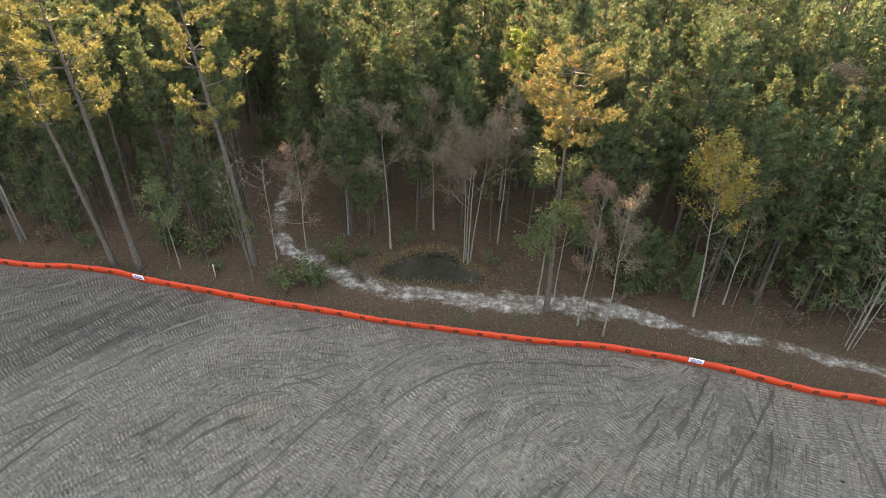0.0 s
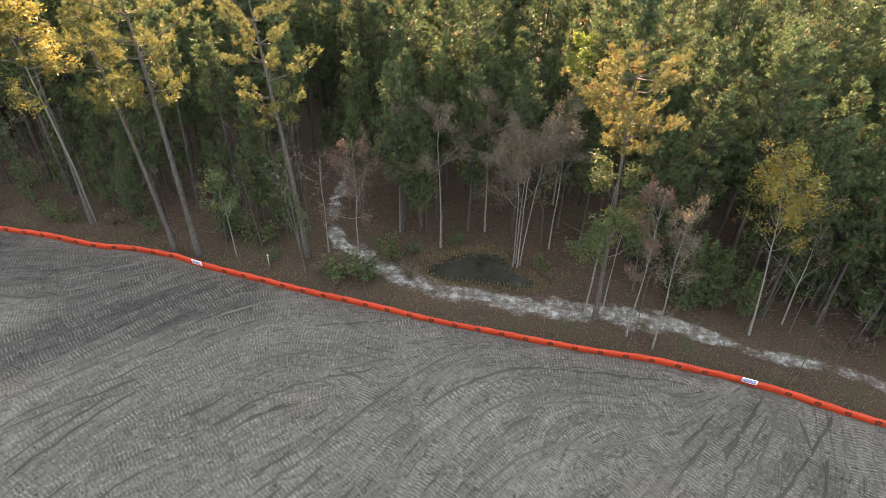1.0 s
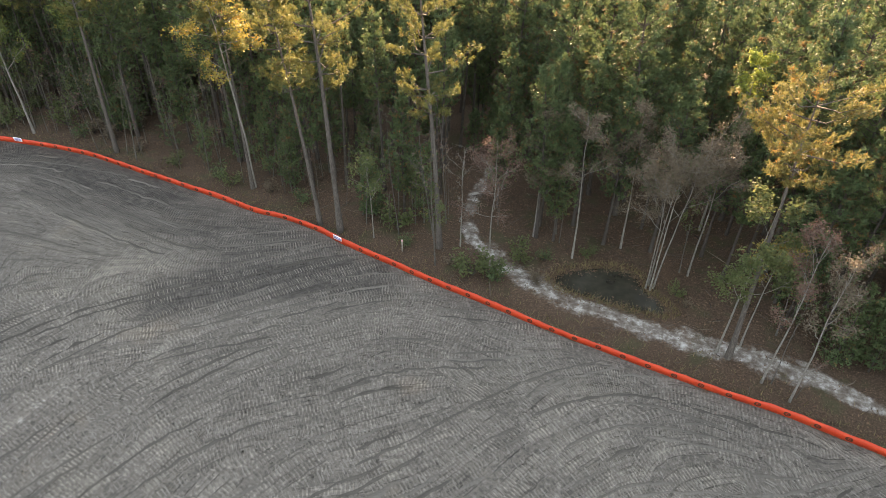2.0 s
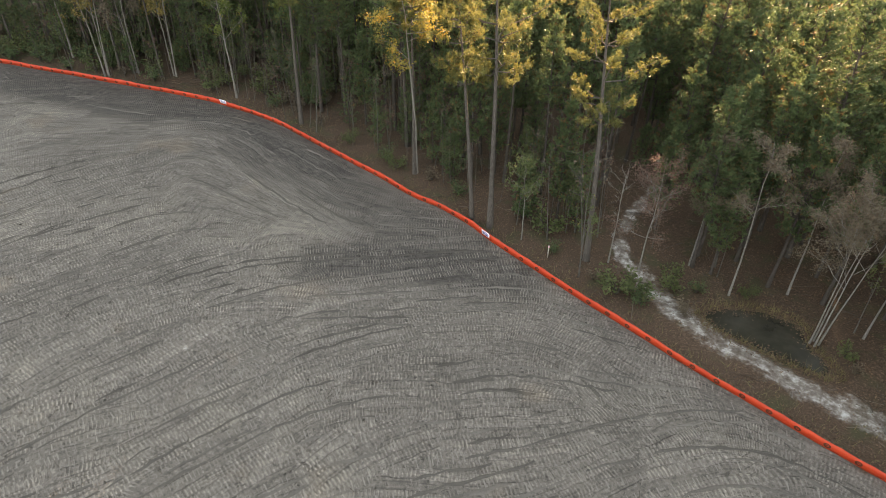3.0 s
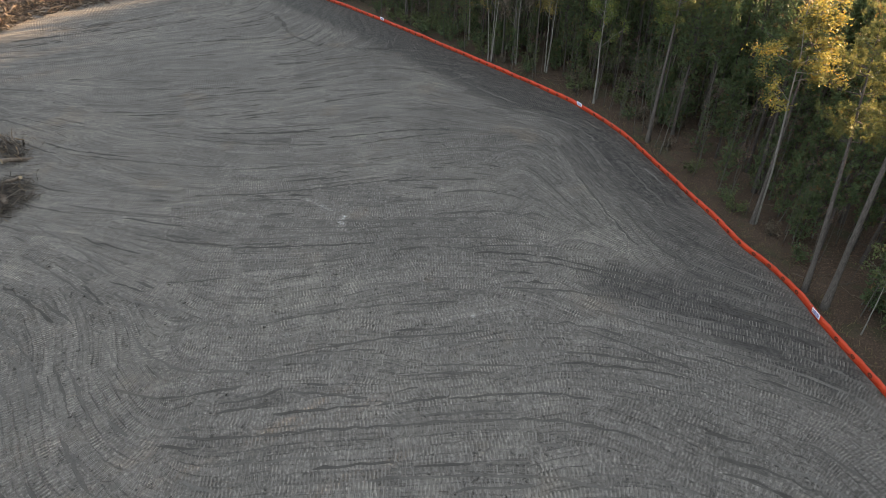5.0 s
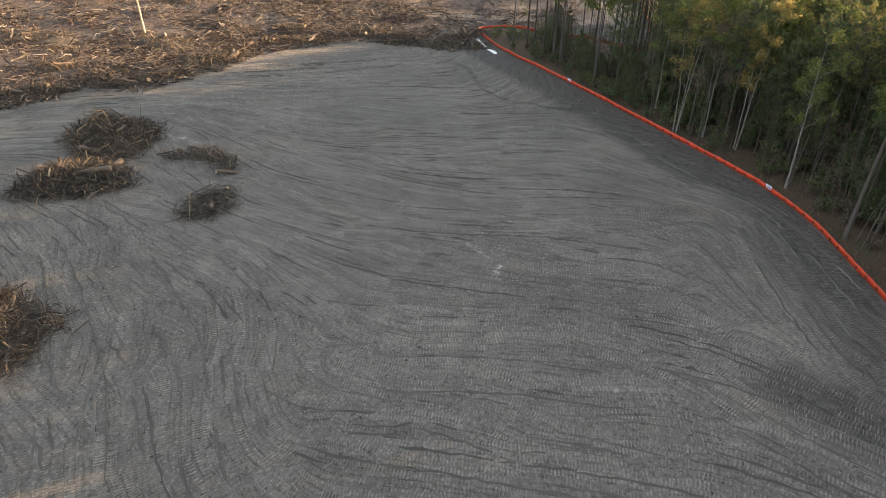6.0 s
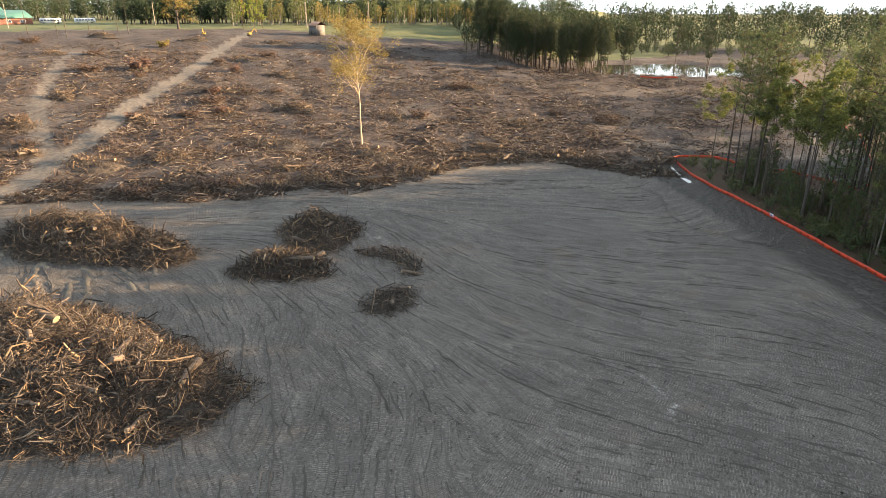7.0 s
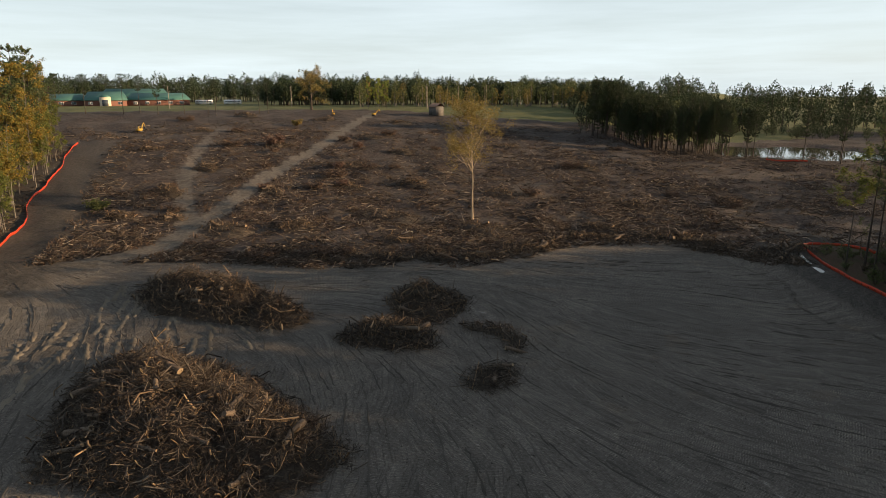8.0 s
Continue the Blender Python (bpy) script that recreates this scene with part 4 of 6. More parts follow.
rear = np.hypot(fx, fy) > 66
picks = [(fx[i], fy[i], fgen.uniform(0, 6.28), fgen.uniform(0.86, 1.1), int(fgen.integers(0, 7)) if fx[i] > -15 else int(fgen.integers(4, 11))) for i in inner if fx[i] > -50]
stuff_of("inner_woods", PINE_VARIANTS, picks, [M_BARK, M_PINE], "planted pines standing close behind the edge", "woods")
picks = [(fx[i], fy[i], fgen.uniform(0, 6.28), fgen.uniform(0.80, 0.98), int(fgen.integers(0, 5))) for i in inner if fx[i] <= -50]
stuff_of("inner_woods", TALL_VARIANTS, picks, [M_BARK, M_PINE], "tall thin pines behind the fence's far stretch", "woods")
stuff_of("woods", PINE_LIGHT, [(fx[i], fy[i], fgen.uniform(0, 6.28), fgen.uniform(0.9, 1.1) * (1.0 if fx[i] > -52 else 1.28), int(fgen.integers(0, 4)) if fx[i] > -14 else int(fgen.integers(3, 6))) for i in deep if not rear[i]],
         [M_BARK, M_PINE], "dense planted pines within the woods", "woods")
# crowns start low to keep the sun from shining in from behind
PLUMES = [plume_pieces(240 + i, h, b, 2.0, 300) for i, (h, b) in enumerate([(14.5, 0.10), (13.2, 0.06), (15.6, 0.14), (12.5, 0.05)])]
stuff_of("deep_woods", PLUMES, [(fx[i], fy[i], fgen.uniform(0, 6.28), fgen.uniform(0.9, 1.1) * 1.0, int(fgen.integers(0, 4))) for i in deep if rear[i] and fx[i] >= -52],
         [M_BARK, M_PINE], "unbroken pines deep in the woods", "woods")

FAR_PLUMES = [plume_pieces(246 + i, h, b, 2.5, 260) for i, (h, b) in enumerate([(17.5, 0.12), (19.0, 0.15), (16.0, 0.10)])]
FINE_PLUMES = [plume_pieces(250 + i, h, b, 2.3, 700, 0.55) for i, (h, b) in enumerate([(17.5, 0.05), (16.0, 0.03), (18.5, 0.06)])]
corner = [i for i in deep if rear[i] and -134 < fx[i] < -52 and fy[i] > np.interp(fx[i], [-133, -94, -70, -56], [16, 24, 32, 36.5]) + (9 if fx[i] > -100 else 16)]
hidden = [i for i in deep if rear[i] and fx[i] <= -134]
stuff_of("corner_woods", FINE_PLUMES, [(fx[i], fy[i], fgen.uniform(0, 6.28), fgen.uniform(0.85, 1.1), int(fgen.integers(0, 3))) for i in corner], [M_BARK, M_PINE], "tall dark pines filling the corner of the woods", "woods")
# mostly out of view; height and density set by their shade on the clearing
stuff_of("back_woods", FAR_PLUMES, [(fx[i], fy[i], fgen.uniform(0, 6.28), fgen.uniform(0.9, 1.1), int(fgen.integers(0, 3))) for i in hidden], [M_BARK, M_PINE], "tall pines beyond the clearing, sized to shade it", "woods")

# the woods go on behind the fence's far stretch and past its corner
# added belt with low crowns, here to stop sun passing under the trees
bg = np.random.default_rng(37)
bx, by = np.meshgrid(np.arange(-150, -22, 3.0), np.arange(24, 118, 3.0))
bx, by = bx.ravel() + bg.uniform(-1.2, 1.2, bx.size), by.ravel() + bg.uniform(-1.2, 1.2, by.size)
behind = by - np.interp(bx, [-150, -133, -94, -70, -56, -42, -22], [54, 46, 24, 32, 36.5, 36.3, 34])
bok = inside(bx, by, WOODS) & (behind > np.where(bx < -100, 24, np.where(bx < -46, 13, 27))) & (far_from(bx, by, FENCE[-9:]) > 4) & (far_from(bx, by, LANE_BACK) > 3)
bok &= ~((np.hypot(bx, by) < 66) & (bx > -46))
stuff_of("shaded_woods", FINE_PLUMES, [(bx[i], by[i], bg.uniform(0, 6.28), bg.uniform(0.8, 1.0) * (1.0 if bx[i] > -98 else 1.3), int(bg.integers(0, 3))) for i in np.flatnonzero(bok & (behind < 30))], [M_BARK, M_PINE], "dark pines crowding the inside of the woods", "woods")
stuff_of("rear_woods", PLUMES, [(bx[i], by[i], bg.uniform(0, 6.28), bg.uniform(0.95, 1.15) * (1.0 if bx[i] > -104 else 1.4), int(bg.integers(0, 4))) for i in np.flatnonzero(bok & (behind >= 30))], [M_BARK, M_PINE], "unbroken pines added at the back of the woods to block sun", "woods")

# broad-leaved trees along the edge, the trail and the pond
def broadleaf(name, x, y, seed, h, cf, sp, n, size, leaf, label, wood=M_BARK_PALE, **kw):
    return tree(name, broadleaf_pieces(seed, h, cf, sp, n, size, **kw), wood, leaf, label, "tree", "broad-leaved trees at the wood's edge", (x, y))


broadleaf("sapling", -18.7, 35.3, 301, 7.0, 0.45, 1.5, 700, 0.10, M_LEAF_GREEN, "thin sapling with pale green leaves", forks=9)
broadleaf("maple_tree", -10.0, 37.3, 302, 9.4, 0.26, 2.5, 3600, 0.060, M_LEAF_RED, "half-bare maple with russet leaves beside the trail", forks=14, rise_up=0.45, twigs=5)
broadleaf("broadleaf_tree", -4.0, 38.8, 303, 11.6, 0.45, 2.0, 3600, 0.060, M_LEAF_DUN, "thin tree with sparse dun leaves by the pond", forks=11)
broadleaf("broadleaf_tree", 1.8, 37.6, 304, 12.6, 0.45, 2.9, 15000, 0.058, M_LEAF_DUN, "many-stemmed grey tree with dun leaves by the pond", stems=4, forks=9)
broadleaf("broadleaf_tree", 6.4, 32.4, 305, 11.4, 0.34, 2.1, 5200, 0.09, M_LEAF_GREEN, "slim tree with fresh green leaves", forks=12)
broadleaf("broadleaf_tree", 9.0, 30.8, 306, 10.8, 0.40, 2.1, 3400, 0.062, M_LEAF_RED, "slim tree with thin reddish leaves by the fence", forks=10)
broadleaf("broadleaf_tree", 10.5, 29.9, 307, 10.2, 0.48, 2.1, 3200, 0.062, M_LEAF_DUN, "slim pale-trunked tree with dun-brown leaves", forks=10)
broadleaf("poplar_tree", 17.0, 32.1, 308, 12.2, 0.48, 2.3, 5200, 0.085, M_LEAF_GOLD, "white-limbed tree with gold and orange leaves", M_BARK_PALE, forks=24, lean=0.10, lean_way=2.65)
broadleaf("bare_tree", 19.5, 33.5, 309, 9.5, 0.30, 2.0, 260, 0.08, M_LEAF_DUN, "grey nearly bare tree", forks=12)
broadleaf("bare_tree", 26.2, 29.5, 310, 9.0, 0.12, 2.2, 300, 0.09, M_LEAF_DUN, "forked pale bare tree by the trail", stems=3, forks=6)
broadleaf("bare_tree", 27.9, 31.4, 311, 12.5, 0.35, 2.3, 4200, 0.062, M_LEAF_RED, "tall thin tree with russet leaves", forks=11)
broadleaf("poplar_tree", 4.7, 46.4, 312, 14.6, 0.62, 1.2, 2600, 0.09, M_LEAF_LIME, "lime-yellow tree standing among the pines", forks=11)
broadleaf("broadleaf_tree", 27.7, 43.0, 313, 14.0, 0.45, 1.5, 3800, 0.062, M_LEAF_DUN, "narrow brown-leaved tree among the pines", forks=12)
broadleaf("bare_tree", -12.2, 36.9, 314, 8.5, 0.25, 1.7, 120, 0.08, M_LEAF_DUN, "bare grey understorey tree", forks=12)
broadleaf("broadleaf_tree", -31.4, 38.1, 315, 18.5, 0.52, 3.0, 4200, 0.09, M_LEAF_GOLD, "tall grey tree with bare pale limbs and golden top", lean=0.045, lean_way=-2.46, forks=11, rise_up=0.6)
broadleaf("broadleaf_tree", -0.8, 41.5, 316, 11.5, 0.45, 2.2, 5200, 0.06, M_LEAF_DUN, "grey sparse tree behind the pond", forks=10)
broadleaf("broadleaf_tree", 4.2, 39.8, 317, 11.0, 0.45, 2.2, 5000, 0.06, M_LEAF_DUN, "grey sparse tree behind the pond", forks=10)
broadleaf("broadleaf_tree", 7.8, 33.6, 318, 9.0, 0.35, 1.6, 900, 0.10, M_LEAF_AMBER, "thin tree with amber leaves", forks=9)
broadleaf("broadleaf_tree", -7.4, 40.4, 319, 10.0, 0.4, 1.9, 3000, 0.06, M_LEAF_DUN, "grey sparse tree beside the trail", forks=9)

broadleaf("broadleaf_tree", -73.3, 32.7, 330, 15.5, 0.36, 2.6, 4200, 0.10, M_LEAF_AMBER, "pale many-stemmed tree with thin amber leaves behind the fence", stems=3, forks=9, radius=0.13)
broadleaf("broadleaf_tree", -71.6, 35.5, 331, 14.5, 0.36, 2.6, 4200, 0.10, M_LEAF_DUN, "pale slim tree with sparse dun leaves behind the fence", stems=2, forks=9, radius=0.13)
broadleaf("broadleaf_tree", -82.4, 33.4, 332, 17, 0.36, 2.6, 4200, 0.10, M_LEAF_YELLOW, "grey slim tree with yellow-green leaves behind the fence", stems=1, forks=14, radius=0.13)
broadleaf("broadleaf_tree", -67.6, 37.7, 333, 16, 0.36, 2.6, 4200, 0.10, M_LEAF_AMBER, "grey forked tree with amber leaves behind the fence", stems=2, forks=9, radius=0.13)
broadleaf("broadleaf_tree", -57.1, 38.4, 334, 15, 0.36, 2.6, 4200, 0.10, M_LEAF_YELLOW, "thin grey tree with yellow-green leaves behind the fence", stems=1, forks=14, radius=0.13)

# thin bare saplings standing in the shade of the woods
sap_bases = [tree("sapling", broadleaf_pieces(340 + i, h, 0.45, 1.0, n, 0.09, forks=7, twigs=2, radius=0.045), M_BARK_GREY, lm,
                  "thin pale sapling in the shade of the pines", "sapling", "saplings of the understorey")
             for i, (h, n, lm) in enumerate([(9.5, 60, M_LEAF_DUN), (6.5, 140, M_LEAF_RED), (11.0, 40, M_LEAF_DUN), (5.0, 260, M_LEAF_GREEN)])]
sgen = np.random.default_rng(19)
sx = sgen.uniform(-126, 34, 2400)
sy = sgen.uniform(14, 48, 2400)
edge_y = np.interp(sx, [-133, -94, -70, -56, -42, -29, -20, -10, 2.6, 13, 26, 60], [16, 24, 32, 36.5, 36.3, 35, 33.6, 31.6, 29.4, 28.1, 24.8, 14.5])
good = (sy > edge_y + 1.6) & (sy < edge_y + 11) & (far_from(sx, sy, TRAIL) > 1.3) & ~inside(sx, sy, POND) & (far_from(sx, sy, POND + POND[:1]) > 0.9)
good &= ~((sx > -12) & (sx < 7) & (sy < 40)) & ((sx < 12) | (sgen.random(2400) < 0.35))
for count, i in enumerate(np.flatnonzero(good)[:270]):
    s = sgen.uniform(0.6, 1.15)
    m = Matrix.LocRotScale((sx[i], sy[i], level(sx[i], sy[i]) - 0.03), Euler((sgen.normal(0, 0.06), sgen.normal(0, 0.06), sgen.uniform(0, 6.28))), (s, s, s))
    if count < 4:
        sap_bases[count].matrix_world = m
    else:
        copy_thing(sap_bases[int(sgen.integers(0, 4))], m)


# young pines with low crowns under the edge of the woods
low_bases = [tree("pine_sapling", pine_pieces(350 + i, h, 0.10, sp, 9, 5, 5, 10, 0.26, 0.08, stubs=0), M_BARK, M_PINE, "young pine with a low soft green crown", "pine sapling", "young pines at the wood's edge")
             for i, (h, sp) in enumerate([(5.5, 1.4), (7.5, 1.7), (4.0, 1.2)])]
lgen = np.random.default_rng(23)
lx, ly = lgen.uniform(-62, 34, 500), lgen.uniform(27, 50, 500)
ley = np.interp(lx, [-133, -94, -70, -56, -42, -29, -20, -10, 2.6, 13, 26, 60], [16, 24, 32, 36.5, 36.3, 35, 33.6, 31.6, 29.4, 28.1, 24.8, 14.5])
lok = (ly > ley + np.where(lx > 8, 4.6, 3.2)) & (ly < ley + 11) & (far_from(lx, ly, TRAIL) > 2.2) & ~((lx > -13) & (lx < 8))
for cx, cy in KEEP_CLEAR:
    lok &= np.hypot(lx - cx, ly - cy) > 1.6
# the first seven are added to close a sunlit gap at the trail's head
lspots = [(-14.6, 53.6), (-12.6, 54.4), (-16.2, 51.6), (-11.4, 52.8), (-13.4, 56.5), (-15.8, 55.4), (-10.6, 56.0), (20.5, 36.6), (22.4, 35.2), (25.2, 34.6), (24.0, 37.4), (28.2, 34.0), (30.4, 33.2), (27.2, 37.6), (33.0, 32.4), (22.6, 38.8)] + [(lx[i], ly[i]) for i in np.flatnonzero(lok)[:36]]
for _ in range(80):
    qx, qo = lgen.uniform(-122, -46), lgen.uniform(3.5, 20)
    qy = float(np.interp(qx, [-133, -94, -70, -56, -42], [16, 24, 32, 36.5, 36.3])) + qo
    if inside(np.array([qx]), np.array([qy]), WOODS)[0] and (qx > -100 or qo < 9):
        lspots.append((qx, qy))
for count, (px, py) in enumerate(lspots):
    s = lgen.uniform(0.7, 1.15) * (1.5 if px > 18 else 1.0)
    m = Matrix.LocRotScale((px, py, level(px, py) - 0.03), Euler((0, 0, lgen.uniform(0, 6.28))), (s, s, s))
    if count < 3:
        low_bases[count].matrix_world = m
    else:
        copy_thing(low_bases[int(lgen.integers(0, 3))], m)


def bush_pieces(seed, r, h, n, size):
    gen = np.random.default_rng(seed)
    wood, cs = [], []
    for _ in range(14):
        ang, ln = gen.uniform(0, 6.28), gen.uniform(0.4, 1.0)
        e = np.array([math.cos(ang) * r * ln, math.sin(ang) * r * ln, h * gen.uniform(0.5, 1.0)])
        wood.append(tube([(0, 0, 0), e * [0.4, 0.4, 0.6], e], [0.02, 0.014, 0.006], 3))
        cs.append(e)
    k = gen.integers(0, 14, n)
    c = np.array(cs)[k] * gen.uniform(0.45, 1.05, (n, 1)) + gen.normal(0, 0.16 * r, (n, 3))
    c[:, 2] = np.abs(c[:, 2])
    return wood, [leaves(c, size, gen)]


bush_bases = [tree("bush", bush_pieces(360 + i, r, h, n, 0.09), M_BARK, lm, lab, "bush", "bushes along the trail and fence", leaf_name="leaves")
              for i, (r, h, n, lm, lab) in enumerate([(0.9, 1.2, 420, M_LEAF_GREEN, "green leafy bush on the woodland floor"), (0.7, 1.0, 300, M_LEAF_DUN, "dry brown bush beside the trail"), (1.1, 1.5, 420, M_PINE, "dark green bush at the wood's edge")])]
bush_at = [(-9.2, 34.6, 0, 1.3), (-8.4, 33.9, 2, 1.0), (-10.2, 33.9, 0, 1.2), (-7.6, 36.9, 0, 1.0), (-5.9, 37.6, 2, 0.7), (-5.8, 35.0, 1, 1.0), (-3.0, 39.4, 0, 0.6), (3.6, 37.2, 0, 0.6),
           (4.4, 36.2, 1, 0.6), (-16.0, 35.4, 2, 0.7), (-12.2, 34.4, 1, 0.8), (-26.3, 37.4, 2, 1.0), (-29.6, 38.0, 1, 1.0), (-35.0, 38.2, 2, 1.0), (-40.2, 38.6, 0, 0.8), (-45.0, 39.4, 1, 1.0),
           (-52.0, 39.6, 2, 1.1), (-60.5, 37.9, 0, 1.0), (-68.0, 35.4, 2, 1.2), (-76.0, 32.9, 0, 1.2), (-84.0, 30.4, 2, 1.3), (-92.0, 27.6, 0, 1.3), (-99.5, 24.6, 2, 1.3), (-108, 21.2, 0, 1.2),
           (-116, 18.6, 2, 1.1), (-124, 16.6, 0, 0.9), (-17.6, 37.2, 0, 1.2), (-20.0, 38.2, 2, 1.3), (13.0, 34.0, 2, 1.0), (23.5, 31.6, 1, 1.0), (-33.4, 37.6, 0, 0.8), (-72.5, 34.4, 1, 1.1),
           (-128, 17.2, 0, 0.9), (-126, 19.6, 2, 1.2), (-122, 19.0, 0, 1.1), (-120, 23.0, 2, 1.4), (-117, 21.2, 1, 1.2), (-114, 24.8, 2, 1.4), (-111, 22.4, 0, 1.3), (-108, 25.5, 2, 1.4),
           (-104, 24.2, 1, 1.2), (-121, 26.5, 0, 1.2), (-116, 30.2, 2, 1.4), (-105, 29.5, 0, 1.4), (-98, 28.5, 2, 1.4), (-88, 31.5, 0, 1.3), (-80, 33.6, 2, 1.3)]
ubg = np.random.default_rng(29)
ubx = ubg.uniform(-128, -48, 100)
ubs = np.interp(ubx, [-133, -94, -70, -56, -42], [16, 24, 32, 36.5, 36.3]) + ubg.uniform(1.6, 13, 100)
bush_at += [(a, b, int(ubg.integers(0, 3)), ubg.uniform(0.8, 1.6)) for a, b in zip(ubx, ubs) if inside(np.array([a]), np.array([b]), WOODS)[0]]
for count, (x, y, k, s) in enumerate(bush_at):
    m = Matrix.LocRotScale((x, y, level(x, y) - 0.03), Euler((0, 0, count * 1.7)), (s, s, s))
    if count in (0, 1, 5):
        bush_bases[k].matrix_world = m
    else:
        copy_thing(bush_bases[k], m)


# ---- orange silt fences ----
def ring_mark():
    """A printed ring with a bar in it, lying flat on the fabric."""
    n = 14
    a = np.linspace(0, 2 * np.pi, n, endpoint=False)
    out = np.stack([np.cos(a) * 0.19, np.full(n, 0.0), np.sin(a) * 0.155], -1)
    inn = out * 0.46
    k = np.arange(n)
    k2 = (k + 1) % n
    return [(np.vstack([out, inn]), np.stack([k, k2, k2 + n, k + n], -1)), box(0, 0, -0.03, 0.12, 0.006, 0.06)]


MARK_MESH = mesh_from("printed_mark", ring_mark(), [M_MARK])
SIGN_BOARD = mesh_from("sign_board", [box(0, 0, -0.21, 0.86, 0.02, 0.42)], [M_SIGN])
SIGN_BARS = mesh_from("sign_lettering", [box(0.0, -0.014, 0.095, 0.62, 0.006, 0.05), box(0.0, -0.014, 0.02, 0.74, 0.006, 0.045), box(0.02, -0.014, -0.055, 0.66, 0.006, 0.045),
                                         box(-0.03, -0.014, -0.13, 0.70, 0.006, 0.045)], [M_INK])
STAKE_MESH = mesh_from("fence_stake", [box(0, 0, -0.2, 0.045, 0.045, 0.68)], [M_WOOD])


def fence(line, label, signs=(), height=0.56, side=1, marks=True, seed=1, phase=0.5):
    gen = np.random.default_rng(seed)
    p = smooth_line(line, 0.31)
    n = len(p)
    s = np.arange(n) * 0.31
    d = np.gradient(p, axis=0)
    d /= np.linalg.norm(d, axis=1, keepdims=True)
    nor = np.stack([-d[:, 1], d[:, 0]], -1) * side
    sag = 0.045 * np.sin(np.pi * ((s / 1.55) % 1.0))
    z0 = land(p[:, 0], p[:, 1])
    lean = 0.10 * (value_noise(s, s * 0, 4.0, seed + 3) - 0.5)
    top = z0 + height - sag + 0.10 * (value_noise(s, s * 0, 5.0, seed) - 0.5)
    belly = 0.015 * np.sin(np.pi * ((s / 1.55) % 1.0)) + 0.05 * (value_noise(s, s * 0, 0.8, seed + 8) - 0.5)
    rows = []
    for f, out in ((-0.06, 0.0), (1.0, 0.0)):
        q = p + nor * (belly * out * 1.0 + lean * f)[:, None]
        rows.append(np.column_stack([q, z0 + (top - z0) * f]))
    back = [r + np.column_stack([-nor * 0.014, np.zeros(n)]) for r in rows]
    grid = np.concatenate(rows + back[::-1])
    m = len(rows) * 2
    k = np.arange(n - 1)
    quads = [np.stack([a * n + k, a * n + k + 1, b * n + k + 1, b * n + k], -1) for a, b in zip(range(m), [*range(1, m), 0])]
    ob = holder("silt_fence", label, "fence", "orange silt fences")
    part("fabric", [(grid, np.concatenate(quads))], M_FENCE, ob, smooth=False)
    near_sign = [int(np.argmin(np.hypot(p[:, 0] - a, p[:, 1] - b))) for a, b in signs]
    for j in range(int(s[-1] / 1.55)):
        i = min(n - 1, int((j + phase) * 5))
        turn = math.degrees(math.atan2(d[i, 1], d[i, 0])) + (180 if side > 0 else 0)
        mid = p[i] + nor[i] * (0.012 + lean[i] * 0.5)
        if marks and all(abs(i - q) > 3 for q in near_sign):
            mk = part("printed_mark", None, None, ob, "dark printed ring", data=MARK_MESH)
            mk.matrix_world = pose(mid[0], mid[1], z0[i] + 0.23, 0, 0, turn)
        st = part("stake", None, None, ob, "", data=STAKE_MESH)
        b = p[i] - nor[i] * 0.05
        st.matrix_world = pose(b[0], b[1], z0[i], 0, 0, turn)
    for i in near_sign:
        turn = math.degrees(math.atan2(d[i, 1], d[i, 0])) + (180 if side > 0 else 0)
        c = p[i] + nor[i] * 0.09
        bd = part("sign", None, None, ob, "white notice board with dark blue lettering", data=SIGN_BOARD)
        bd.matrix_world = pose(c[0], c[1], z0[i] + 0.44, 8, 0, turn)
        ink = new("lettering", SIGN_BARS)
        ink.parent = bd
    return ob


fence(FENCE, "long orange silt fence with printed rings and white notices", [(15.8, 27.6), (-20.8, 33.7), (-56.7, 36.3), (-94.8, 24.2)], side=1, seed=5)
fence(FENCE_LEFT, "orange silt fence running along the far woods", [], side=-1, seed=9, height=0.5, marks=False)
fence([(-226, 10), (-226, 14), (-227, 22)], "orange silt fence before the far pond", [], side=-1, seed=12, marks=False)

# a survey stake with pink tape
stake = holder("survey_stake", "weathered survey stake with pink tape", "stake", at=(-16.0, 34.6, level(-16.0, 34.6)))
part("post", [box(0, 0, -0.1, 0.08, 0.05, 1.2)], M_WOOD, stake)
M_TAPE = plain("pink_tape", (0.55, 0.30, 0.32), (0.65, 0.38, 0.4), 3.0, 0.6)
part("tape", [box(0, 0, 0.92, 0.10, 0.07, 0.12)], M_TAPE, stake)


